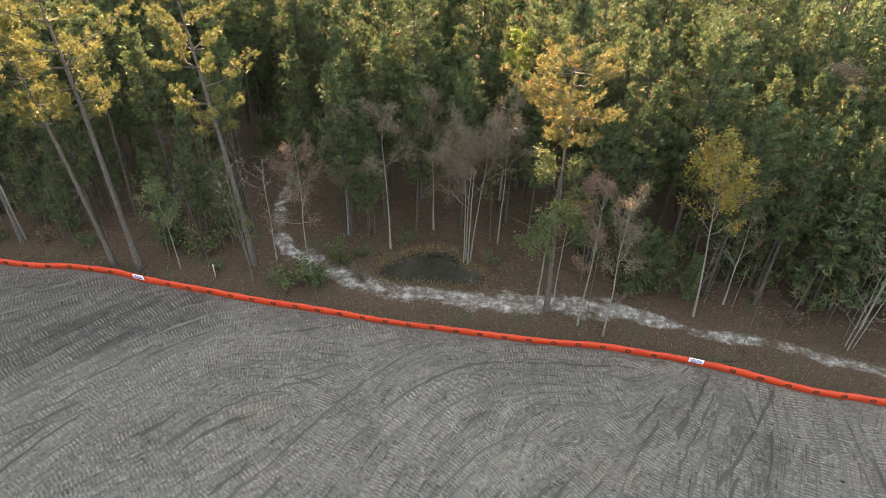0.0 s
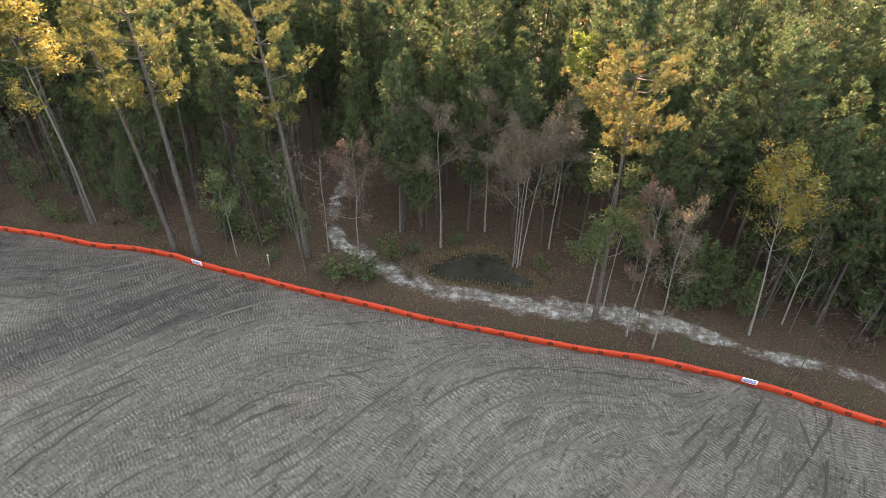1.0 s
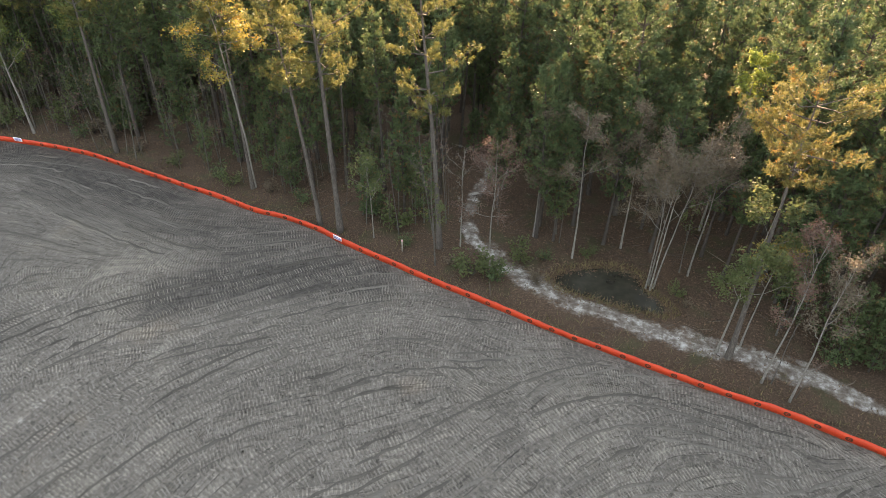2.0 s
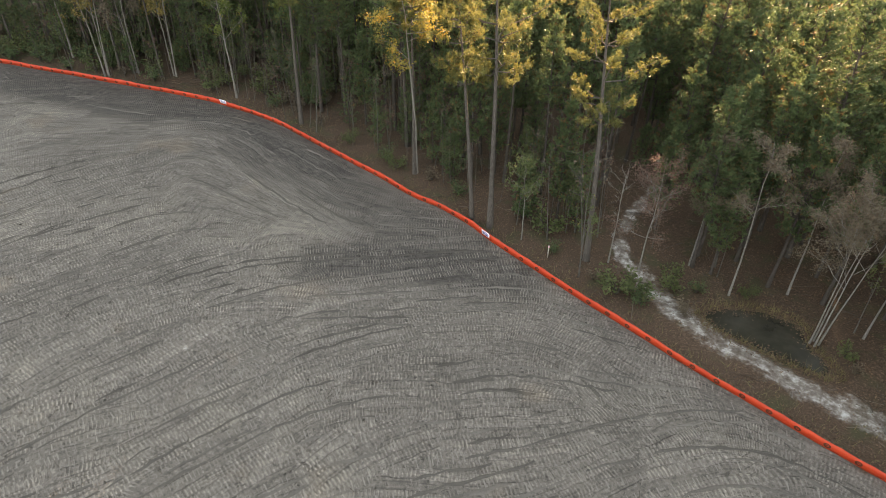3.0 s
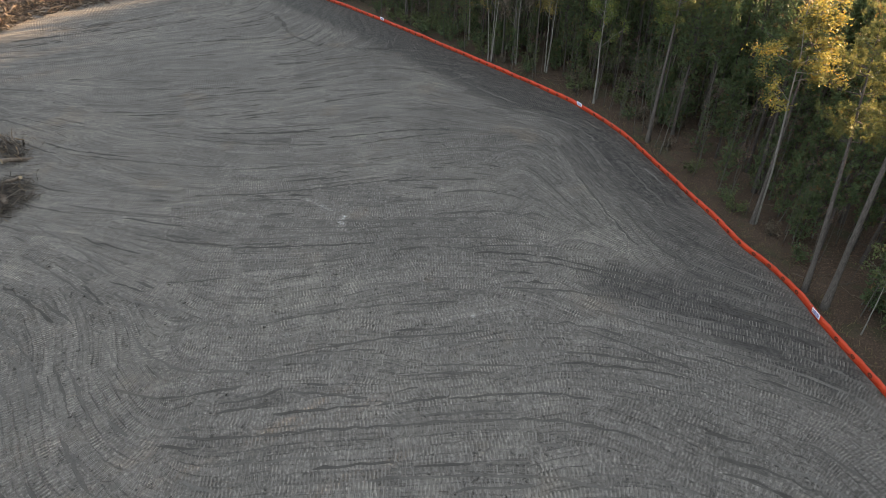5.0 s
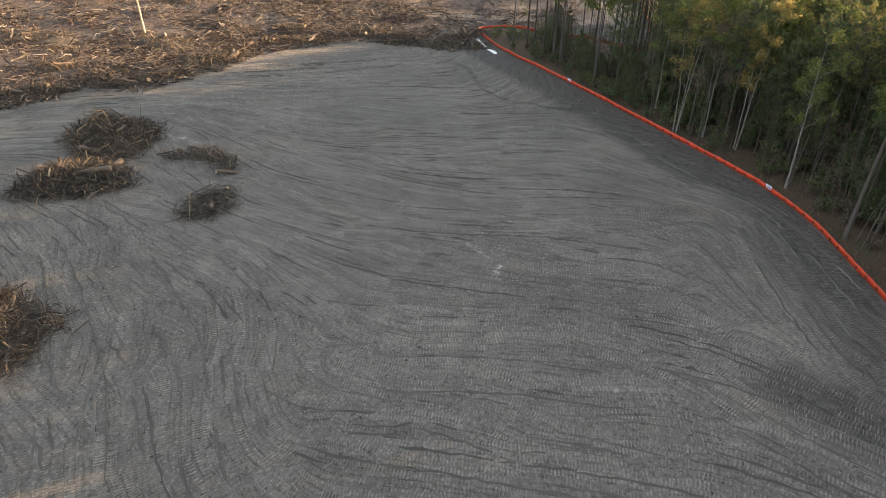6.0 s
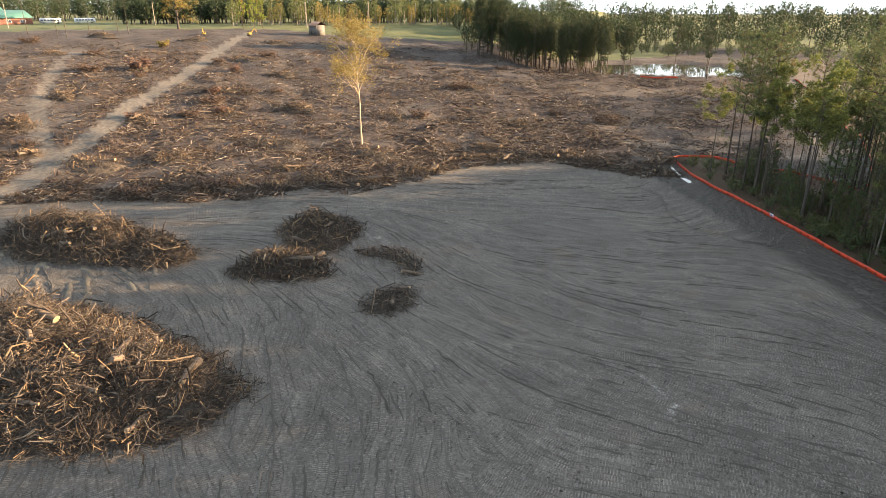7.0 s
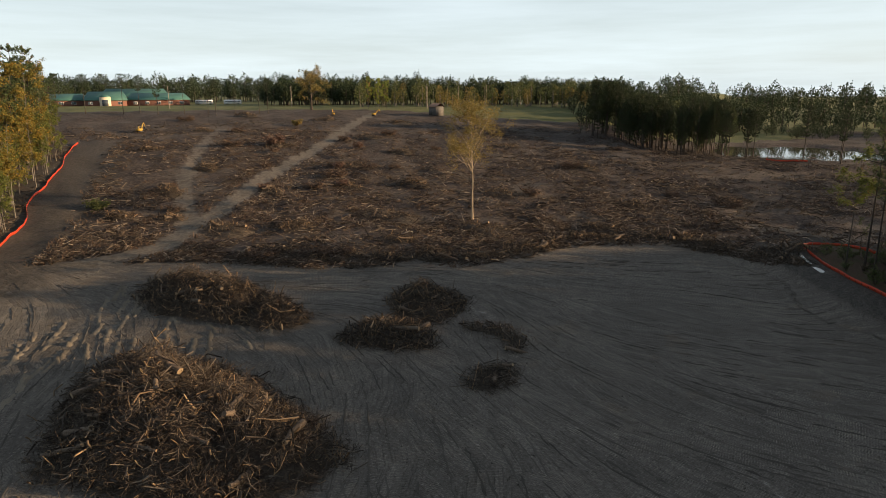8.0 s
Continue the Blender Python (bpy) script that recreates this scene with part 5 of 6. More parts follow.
# ---- sticks, brush and logs ----
def sticks(centres, ways, lengths, radii, gen, sides=4, bend=0.10):
    """Many bent tapered sticks at once, as one piece."""
    n = len(centres)
    ways = unit(ways)
    ref = gen.normal(size=(n, 3))
    a = unit(np.cross(ways, ref))
    b = np.cross(ways, a)
    ln, r = np.asarray(lengths)[:, None], np.asarray(radii)[:, None]
    off = a * ln * gen.normal(0, bend, (n, 1)) + b * ln * gen.normal(0, bend, (n, 1))
    p = [centres - ways * ln * 0.5, centres + off, centres + ways * ln * 0.5]
    ang = np.linspace(0, 2 * np.pi, sides, endpoint=False)
    verts = []
    for q, f in zip(p, (1.0, 0.8, 0.35)):
        verts.append(q[:, None] + (a[:, None] * np.cos(ang)[None, :, None] + b[:, None] * np.sin(ang)[None, :, None]) * (r * f)[:, None])
    v = np.stack(verts, 1).reshape(-1, 3)
    i, k = np.meshgrid(np.arange(2), np.arange(sides), indexing="ij")
    k2 = (k + 1) % sides
    one = np.stack([i * sides + k, i * sides + k2, (i + 1) * sides + k2, (i + 1) * sides + k], -1).reshape(-1, 4)
    q = (one[None] + np.arange(n)[:, None, None] * 3 * sides).reshape(-1, 4)
    return v, q


def log_pieces(gen, length, r):
    t = np.linspace(0, 1, 6)
    p = np.stack([(t - 0.5) * length, gen.normal(0, 0.03 * length, 6), gen.normal(0, 0.02 * length, 6)], -1)
    rad = r * np.linspace(1.1, 0.8, 6) * gen.uniform(0.92, 1.08, 6)
    v, q = tube(p, rad, 9)
    ends = [([*v[:9]], [tuple(range(9))]), ([*v[-9:]], [tuple(range(8, -1, -1))])]
    return [(v, q)], ends


def rootball_pieces(gen, r):
    """A stump with a plate of roots."""
    v, q = tube([(0, 0, 0), (0, 0, r * 0.7), (0.05 * r, 0, r * 1.8)], [r * 0.55, r * 0.36, r * 0.33], 9)
    out = [(v, q), ([*v[-9:]], [tuple(range(8, -1, -1))])]
    for _ in range(14):
        a = gen.uniform(0, 6.28)
        ln = r * gen.uniform(0.7, 1.6)
        e = np.array([math.cos(a) * ln, math.sin(a) * ln, gen.uniform(-0.5, 0.35) * r])
        out.append(tube([(0, 0, 0.1 * r), e * 0.5 + gen.normal(0, 0.1 * r, 3), e], [0.17 * r, 0.10 * r, 0.02 * r], 5))
    return out


def brush_pile(outline, height, count, seed, label, logs=6, roots=4, straw=0.35, size=1.0, boughs=0):
    """A heap of torn brush over a dark core of soil and roots."""
    gen = np.random.default_rng(seed)
    o = np.array(outline, float)
    c = o.mean(0)
    base = level(*c)
    ob = holder("brush_pile", label, "brush pile", "heaps of cleared brush", (c[0], c[1], base))
    line = [tuple(q) for q in o - c]
    lo, hi = o.min(0) - c, o.max(0) - c
    pts = gen.uniform(lo, hi, (count * 6, 2))
    pts = pts[inside(pts[:, 0], pts[:, 1], line)]
    deep = far_from(pts[:, 0], pts[:, 1], line + line[:1])
    half = deep.max()

    def top(x, y):
        dd = np.where(inside(x, y, line), far_from(x, y, line + line[:1]), 0)
        bump = -0.05 + 1.25 * value_noise(x + 50, y + 50, 3.4, seed) + 0.65 * value_noise(x + 50, y + 50, 1.5, seed + 1)
        return height * smoothstep(dd / half * 0.95) ** 0.62 * bump

    # core; its dark tone also stands for shade between the sticks
    res = 46 if count > 1000 else 18
    gx, gy = np.meshgrid(np.linspace(lo[0], hi[0], res), np.linspace(lo[1], hi[1], res), indexing="ij")
    gz = top(gx.ravel(), gy.ravel()) * 0.66 - 0.14 + gen.normal(0, 0.07, gx.size)
    gz = np.where(inside(gx.ravel(), gy.ravel(), line), gz, -0.5)
    i, k = np.meshgrid(np.arange(res - 1), np.arange(res - 1), indexing="ij")
    q = np.stack([i * res + k, (i + 1) * res + k, (i + 1) * res + k + 1, i * res + k + 1], -1).reshape(-1, 4)
    part("core", [(np.stack([gx.ravel(), gy.ravel(), gz], -1), q)], M_HEAP, ob, "soil and roots, darkened as shade between the sticks")
    pts = pts[:count]
    n = len(pts)
    z = top(pts[:, 0], pts[:, 1])
    cen = np.column_stack([pts + gen.normal(0, 0.62 * size, (n, 2)), z * gen.uniform(0.6, 1.14, n) + 0.08])
    w = gen.normal(0, 1, (n, 3)) * [1, 1, 0.70]
    ln = size * gen.gamma(2.0, 0.36, n) + 0.25
    big = gen.random(n) < 0.20
    r = size * np.where(big, 0.034 + 0.075 * gen.random(n) ** 2, 0.014 + 0.022 * gen.random(n))
    ln = np.where(big, ln * 1.5, ln)
    dry = gen.random(n) < straw * value_noise(pts[:, 0], pts[:, 1], 2.5, seed + 5) * 1.6
    # the longest boughs lie loose on top
    bough = np.zeros(n, bool)
    if boughs:
        bough[np.argsort(-ln * r * (z > 0.3 * z.max()))[:boughs]] = True
        for i in np.flatnonzero(bough):
            part("bough", [sticks(cen[i:i + 1] + [0, 0, 0.2], w[i:i + 1], np.minimum(ln[i:i + 1], 3.6), r[i:i + 1] * 1.1, gen)], M_STRAW if i % 3 == 0 else M_TWIG, ob)
    dry &= ~bough
    br = part("branch_tangle", [sticks(cen[~dry & ~bough], w[~dry & ~bough], ln[~dry & ~bough], r[~dry & ~bough], gen)], M_TWIG, ob, "grey-brown torn branches")
    tagged(br, kind="stuff")
    st = part("dry_brush", [sticks(cen[dry] + [0, 0, 0.12], w[dry] * [1, 1, 2.2], ln[dry] * 0.8, r[dry] * 1.2, gen)], M_STRAW, ob, "straw-coloured split wood")
    tagged(st, kind="stuff")
    fine = gen.integers(0, n, count)
    fc = cen[fine] + gen.normal(0, 0.35, (count, 3)) * [1, 1, 0.5]
    fw = unit(gen.normal(0, 1, (count, 3)) * [1, 1, 0.8])
    fb = part("twig_tangle", [blades(fc, fw, gen.uniform(0.4, 1.1, count) * size, np.full(count, 0.045), gen)], M_TWIG, ob, "fine dead twigs")
    tagged(fb, kind="stuff")
    for j in range(logs):
        h = pts[int(gen.integers(0, n))] * 0.85
        wood, ends = log_pieces(gen, gen.uniform(1.6, 3.4) * size, gen.uniform(0.13, 0.30) * size)
        lg = part("log", wood, M_LOG, ob, "short thick log", smooth=True)
        lg.matrix_world = pose(c[0] + h[0], c[1] + h[1], base + float(top(h[:1], h[1:])[0]) + 0.15, gen.uniform(-12, 12), gen.uniform(-22, 22), gen.uniform(0, 360))
        for end in ends:
            part("cut_end", [end], M_CUT, lg, "pale sawn end")
    for j in range(roots):
        h = pts[int(gen.integers(0, n))] * 0.8
        rb = part("stump", rootball_pieces(gen, gen.uniform(0.35, 0.6) * size), M_LOG, ob, "upturned stump with torn roots")
        rb.matrix_world = pose(c[0] + h[0], c[1] + h[1], base + float(top(h[:1], h[1:])[0]) + 0.1, gen.uniform(40, 110), 0, gen.uniform(0, 360))
    return ob


brush_pile([(-25.4, -45.7), (-31.8, -52.8), (-38.0, -57.5), (-44.5, -58.5), (-46.0, -50.0), (-45.0, -42.4), (-41.0, -31.0), (-37.2, -25.0), (-33.0, -25.4), (-28.8, -28.2), (-26.5, -34.0), (-25.6, -40)],
           4.3, 11000, 501, "great heap of torn brush, roots and logs in evening sun", 14, 12, 0.15, boughs=26)
brush_pile([(-58.2, -74.0), (-64.0, -77.0), (-68.0, -71.0), (-67.0, -62.0), (-66.0, -54.8), (-61.1, -46.0), (-57.1, -47.8), (-55.8, -55.2), (-54.5, -65.8)], 3.3, 6400, 502,
           "long heap of cleared brush on the soil", 8, 6, 0.20, boughs=16)
brush_pile([(-74.3, -41.8), (-78.7, -40.0), (-78.3, -33.1), (-73.7, -30.3), (-67.7, -30.9), (-64.9, -34.2), (-69.0, -39.1)], 2.3, 2600, 503,
           "low dark heap of cleared brush, ragged on top", 3, 2, 0.18, boughs=8)
brush_pile([(-58.6, -40.1), (-63.5, -39.4), (-65.7, -35.4), (-62.7, -30.1), (-59.2, -28.6), (-57.2, -32.4), (-56.6, -36.0), (-56.8, -38.9)], 2.0, 2400, 506,
           "low heap of cleared brush with torn straw-coloured ends", 2, 2, 0.22, boughs=8)
brush_pile([(-68.0, -28.6), (-69.2, -24.1), (-66.9, -20.0), (-61.5, -18.6), (-62.5, -20.7), (-65.4, -22.6), (-66.4, -27.3)], 0.8, 480, 504, "small bent row of brush", 1, 1, 0.08, 0.9)
brush_pile([(-51.7, -21.5), (-55.0, -22.3), (-58.5, -20.6), (-58.4, -18.4), (-54.8, -17.2), (-52.2, -18.6)], 0.9, 520, 505, "small grey heap of brush", 1, 1, 0.05, 0.9)

# low heaps scattered over the clearing
hgen = np.random.default_rng(61)
HEAPS = [(-113.6, -64.2, 6.5, 1.3), (-113.8, -43.5, 6.0, 1.2), (-144.5, -49.9, 6.0, 1.3), (-89.8, -86.8, 6.5, 1.5), (-98.0, -76.0, 4.5, 1.0), (-132.0, -86.0, 4.0, 1.1), (-140, -72, 3.6, 1.0), (-166, 0.4, 5.0, 0.9),
         (-91.9, -103.6, 4.0, 1.1), (-87.0, -112.0, 3.5, 1.0), (-160.3, -130.8, 4.0, 1.4), (-150, -98, 4.0, 1.1), (-175, -95, 4.5, 1.1), (-190, -115, 5.0, 1.2), (-125, -22, 4.0, 0.8), (-118, 11, 4.0, 0.8),
         (-150, -20, 4.0, 0.8), (-182, -40, 5.0, 0.9), (-128, -128, 4.0, 1.2), (-105, -118, 3.6, 1.2), (-118, -98, 3.2, 0.9), (-200, -70, 5.0, 1.0), (-215, -150, 6.0, 1.4), (-225, -122, 6.0, 1.3), (-205, -182, 6.0, 1.4),
         (-100, -55, 3.2, 0.8), (-168, -170, 5.0, 1.3), (-137, -160, 4.0, 1.2), (-84, -70, 3.0, 0.8), (-96, -46, 3.0, 0.7), (-106, -33, 3.4, 0.8), (-118, -20, 3.6, 0.8), (-124, -8, 3.6, 0.8), (-122, 2, 3.2, 0.7)]
for q in smooth_line(BANK[3:], 4.2):
    HEAPS.append((q[0] - 2.0 + hgen.normal(0, 0.8), q[1] + hgen.normal(0, 0.8), hgen.uniform(1.8, 3.2), hgen.uniform(0.4, 0.8)))
for j, (x, y, r, h) in enumerate(HEAPS):
    a = np.linspace(0, 2 * np.pi, 9, endpoint=False)
    rr = r * hgen.uniform(0.65, 1.15, 9)
    brush_pile([(x + math.cos(q) * v * 0.75, y + math.sin(q) * v * 1.1) for q, v in zip(a, rr)], h, 260 if r < 3.3 else 420, 520 + j, "low heap of dark brush and roots in the clearing", 1, 1 if j % 3 else 2, 0.22, 1.0)


def bank_edge(yaw):
    by = np.array([math.degrees(math.atan2(-a, b)) % 360 for a, b in BANK])
    o = np.argsort(by)
    return np.interp(yaw, by[o], np.hypot(*np.array(BANK).T)[o])


def clearing_points(gen, n, far=260.0):
    yaw = gen.uniform(76, 158, n * 2)
    d = bank_edge(yaw) + (far - bank_edge(yaw)) * gen.random(n * 2) ** 1.35 - 3
    x, y = -np.sin(np.radians(yaw)) * d, np.cos(np.radians(yaw)) * d
    ok = (far_from(x, y, LANE) > 2.8) & (far_from(x, y, LANE_TWO) > 2.6) & (far_from(x, y, LANE_LEFT) > 5) & ~inside(x, y, LEFT_WOODS) & (far_from(x, y, FENCE) > 2.5)
    ok &= value_noise(x, y, 11, 77) + 0.7 * value_noise(x, y, 3.5, 78) > gen.uniform(0.35, 1.2, len(x))
    ok &= ~inside(x, y, POND_FAR) & ~inside(x, y, WOODS)
    return x[ok][:n], y[ok][:n]


dgen = np.random.default_rng(71)
x, y = clearing_points(dgen, 28000)
n = len(x)
cen = np.column_stack([x, y, land(x, y) + dgen.uniform(0.02, 0.30, n)])
thing("fallen_branches", [sticks(cen, dgen.normal(0, 1, (n, 3)) * [1, 1, 0.18], dgen.gamma(2.0, 0.80, n) + 0.4, 0.036 + 0.11 * dgen.random(n) ** 2.5, dgen, 3)], M_TWIG,
      "scattered grey and brown branches over the clearing", "branches", kind="stuff")
x, y = clearing_points(dgen, 8000, 240)
n = len(x)
cen = np.column_stack([x, y, land(x, y) + dgen.uniform(0.05, 0.35, n)])
thing("split_wood", [sticks(cen, dgen.normal(0, 1, (n, 3)) * [1, 1, 0.25], dgen.gamma(2.0, 0.6, n) + 0.3, 0.04 + 0.09 * dgen.random(n) ** 2, dgen, 3)], M_SPLIT,
      "scattered straw-coloured split wood over the clearing", "branches", kind="stuff")
x, y = clearing_points(dgen, 5200, 245)
rep = 10
cx, cy = np.repeat(x, rep) + dgen.normal(0, 0.55, len(x) * rep), np.repeat(y, rep) + dgen.normal(0, 0.55, len(x) * rep)
n = len(cx)
thing("dead_tufts", [blades(np.column_stack([cx, cy, land(cx, cy) - 0.02]), unit(dgen.normal(0, 0.7, (n, 3)) + [0, 0, 0.9]), dgen.uniform(0.3, 1.3, n), dgen.uniform(0.06, 0.20, n), dgen)], M_RUST,
      "rust-brown tufts of dead brush over the clearing", "brush", kind="stuff")

# reddish dead bushes and one green one in the clearing
for j, (bx, by, s, lm, lab) in enumerate([(-160, -131, 3.2, M_LEAF_RED, "large dead orange bush in the clearing"), (-88.5, -119.9, 2.2, M_LEAF_GREEN, "green leafy bush standing in the clearing"),
                                          (-131, -87, 1.6, M_LEAF_RED, "dead russet bush in the clearing"), (-146, -98, 1.6, M_LEAF_RED, "dead russet bush in the clearing"), (-118, -101, 1.3, M_LEAF_RED, "dead russet bush in the clearing"),
                                          (-172, -108, 1.8, M_LEAF_RED, "dead russet bush in the clearing"), (-196, -150, 2.0, M_LEAF_AMBER, "dead orange bush in the clearing")]):
    tree("bush", bush_pieces(700 + j, 1.1, 1.2, 600, 0.13), M_BARK, lm, lab, "bush", "", (bx, by), leaf_name="leaves").scale = (s, s, s * 0.85)

# low dead brush, rust-coloured where the needles still hang
rust_base = tree("bush", bush_pieces(720, 1.3, 1.0, 900, 0.09), M_BARK, M_RUST, "low dead bush with rust-coloured needles", "bush", "dead bushes in the clearing", leaf_name="leaves")
rb = np.random.default_rng(73)
for j, (bx_, by_) in enumerate([(-153.4, -126.3), (-151.3, -91.4), (-144.2, -73.7), (-138.7, -94.2), (-197.1, -110.6), (-154.0, -84.8), (-125.3, -91.0), (-139.3, -117.9), (-146.8, -43.5), (-180.4, -41.9), (-159.4, 0.5), (-164.7, -12.5), (-172.2, -157.2), (-184.3, -86.9), (-181.8, -190.5), (-180.0, -118.3), (-217.8, -35.6), (-219.4, -78.4), (-84.2, -63.7), (-79.6, -69.4), (-86.0, -60.3), (-95.8, -106.1), (-109.8, -122.6), (-151.4, -140.9)]):
    s = rb.uniform(1.0, 2.0)
    m = Matrix.LocRotScale((bx_, by_, level(bx_, by_) - 0.05), Euler((0, 0, rb.uniform(0, 6.28))), (s, s, s * 0.8))
    if j == 0:
        rust_base.matrix_world = m
    else:
        copy_thing(rust_base, m)

# one slender tree still standing
lone = tree("birch_tree", broadleaf_pieces(710, 21.5, 0.40, 7.4, 10000, 0.15, forks=28, radius=0.21, rise_up=0.95, twigs=5), M_BARK_TAN, M_LEAF_AMBER,
            "slender pale-trunked tree with amber leaves alone in the clearing", "tree", "", (-119.1, -47.7))

# ---- dozer tracks pressed into the soil ----
def on_soil(x, y):
    return ~inside(x, y, WOODS) & (far_from(x, y, FENCE) > 0.5) & (np.hypot(x, y) < bank_edge(np.degrees(np.arctan2(-x, y)) % 360) - 1)


def dozer_tracks():
    """Passes of a crawler: two belts each, with pressed ribs, and crumbled soil along their edges."""
    gen = np.random.default_rng(81)
    cleats, ridges = [], []
    taken = set()

    def cell(x, y):
        return int(math.floor(x / 0.30)), int(math.floor(y / 0.30))

    def run_from(x, y, off, steps, crossing):
        """Follows the flow both ways from a seed until it would run over another belt."""
        halves = []
        for sign in (1, -1):
            px, py, pts = x, y, []
            a = flow_angle(x, y) + off + (math.pi if sign < 0 else 0)
            for _ in range(steps):
                b = flow_angle(px, py) + off
                b += math.pi * round((a - b) / math.pi)
                a += max(-0.03, min(0.03, b - a)) + gen.normal(0, 0.004)
                px, py = px + math.cos(a) * 0.205, py + math.sin(a) * 0.205
                if not crossing and cell(px, py) in taken:
                    break
                pts.append((px, py))
            halves.append(pts)
        return halves[1][::-1] + [(x, y)] + halves[0]

    for j in range(5200):
        yaw = gen.uniform(-48, 158)
        d = 14 + 62 * gen.random() if j % 6 else 60 + 50 * gen.random()
        x, y = -math.sin(math.radians(yaw)) * d, math.cos(math.radians(yaw)) * d
        crossing = j % 70 == 0
        if not on_soil(np.array([x]), np.array([y]))[0] or (cell(x, y) in taken and not crossing):
            continue
        off = gen.normal(0, 0.45) if crossing else gen.normal(0, 0.10)
        p = np.array(run_from(x, y, off, int(gen.uniform(25, 95)), crossing))
        if len(p) < 14:
            continue
        d = np.gradient(p, axis=0)
        d /= np.linalg.norm(d, axis=1, keepdims=True)
        nor = np.stack([-d[:, 1], d[:, 0]], -1)
        for o in (-0.27, 0, 0.27):
            taken.update(cell(u, w) for u, w in p + nor * o)
        soil = on_soil(p[:, 0], p[:, 1])
        ok = soil & (value_noise(p[:, 0], p[:, 1], 3.0, 90 + j % 7) > 0.22) & (gen.random(len(p)) > 0.08)
        if np.hypot(*p.mean(0)) < 88:
            cleats.append(np.column_stack([p[ok], d[ok]]))
        run = np.column_stack([p[soil], nor[soil]])[::3]
        if not crossing and len(run) > 4 and np.all(np.hypot(*np.diff(run[:, :2], axis=0).T) < 1.2):
            for e in (-0.34, 0.34):
                if gen.random() < 0.62:
                    lo = int(gen.integers(0, len(run) // 2))
                    hi = int(gen.integers(lo + 3, len(run) + 2))
                    r = run[lo:hi].copy()
                    r[:, :2] += r[:, 2:] * e
                    if len(r) > 3:
                        ridges.append(r)
    # deep ruts ahead of the great heap
    for _ in range(60):
        x, y, a = gen.uniform(-64, -34), gen.uniform(-80, -50), math.radians(44 + gen.normal(0, 9))
        t = np.arange(0, gen.uniform(3, 9), 0.5)
        ridges.append(np.column_stack([x + np.cos(a) * t, y + np.sin(a) * t, np.full(len(t), -math.sin(a)), np.full(len(t), math.cos(a))]))
    deep_from = len(ridges) - 60
    c = np.concatenate(cleats)
    z = land(c[:, 0], c[:, 1])
    n = len(c)
    dx, dy = c[:, 2], c[:, 3]
    w = 0.27 + gen.normal(0, 0.02, n)
    hh = 0.012 + 0.014 * gen.random(n)
    c[:, :2] += gen.normal(0, 0.012, (n, 2))
    verts = []
    for along, across, up in ((-0.070, -1, 0), (-0.070, 1, 0), (0.045, 0.97, 1), (0.045, -0.97, 1)):
        verts.append(np.stack([c[:, 0] + dx * along - dy * w * across, c[:, 1] + dy * along + dx * w * across, z - 0.010 + hh * up], -1))
    v = np.stack(verts, 1).reshape(-1, 3)
    f = np.arange(n * 4).reshape(-1, 4)
    thing("dozer_prints", [(v, f)], M_CLEAT, "pale cleat prints of crawler tracks in grey soil", "track prints", kind="stuff")

    def strip(r, offs, ups, lift):
        m = len(r)
        zz = land(r[:, 0], r[:, 1])
        rows = [np.column_stack([r[:, :2] + r[:, 2:] * np.broadcast_to(o, m)[:, None], zz + lift + u]) for o, u in zip(offs, ups)]
        k = np.arange(m - 1)
        return np.concatenate(rows), np.concatenate([np.stack([i * m + k, i * m + k + 1, (i + 1) * m + k + 1, (i + 1) * m + k], -1) for i in range(len(offs) - 1)])

    out = []
    ruts = []
    for k, r in enumerate(ridges):
        m = len(r)
        r = r.copy()
        r[:, :2] += r[:, 2:] * gen.normal(0, 0.05, (m, 1))
        up = (0.10 if k < deep_from else 0.24) * np.abs(gen.normal(0.7, 0.5, m)) + 0.01
        up[0] = up[-1] = 0
        wide = (0.06 + 0.09 * gen.random(m)) * (1 if k < deep_from else 3.0)
        (out if k < deep_from else ruts).append(strip(r, (-wide, -0.2 * wide, wide), (0, up, 0), -0.015))
    thing("soil_ridges", out, M_CLOD, "crumbled dark ridges of soil beside the tracks", "soil ridges", kind="stuff")
    thing("sandy_ruts", ruts, M_SUN_SOIL, "pale ridges pushed up by the crawlers, sunlight in their tone", "soil ridges", kind="stuff")


dozer_tracks()

# clods and bits of wood on the graded soil
cg = np.random.default_rng(91)
yaw = cg.uniform(-48, 158, 6500)
d = 14 + 75 * cg.random(6500) ** 1.2
x, y = -np.sin(np.radians(yaw)) * d, np.cos(np.radians(yaw)) * d
ok = on_soil(x, y)
x, y = x[ok], y[ok]
n = len(x)
thing("soil_clods", [sticks(np.column_stack([x, y, land(x, y) + 0.02]), cg.normal(0, 1, (n, 3)) * [1, 1, 0.3], 0.08 + 0.16 * cg.random(n), 0.03 + 0.05 * cg.random(n) ** 2, cg, 4, 0.02)], M_CLOD,
      "small clods on the graded soil", "clods", kind="stuff")
pick = cg.random(n) < 0.14
x, y = x[pick], y[pick]
n = len(x)
thing("wood_bits", [sticks(np.column_stack([x, y, land(x, y) + 0.03]), cg.normal(0, 1, (n, 3)) * [1, 1, 0.1], 0.3 + 0.7 * cg.random(n), np.full(n, 0.015), cg, 3)], M_TWIG,
      "small roots and sticks lying on the soil", "sticks", kind="stuff")

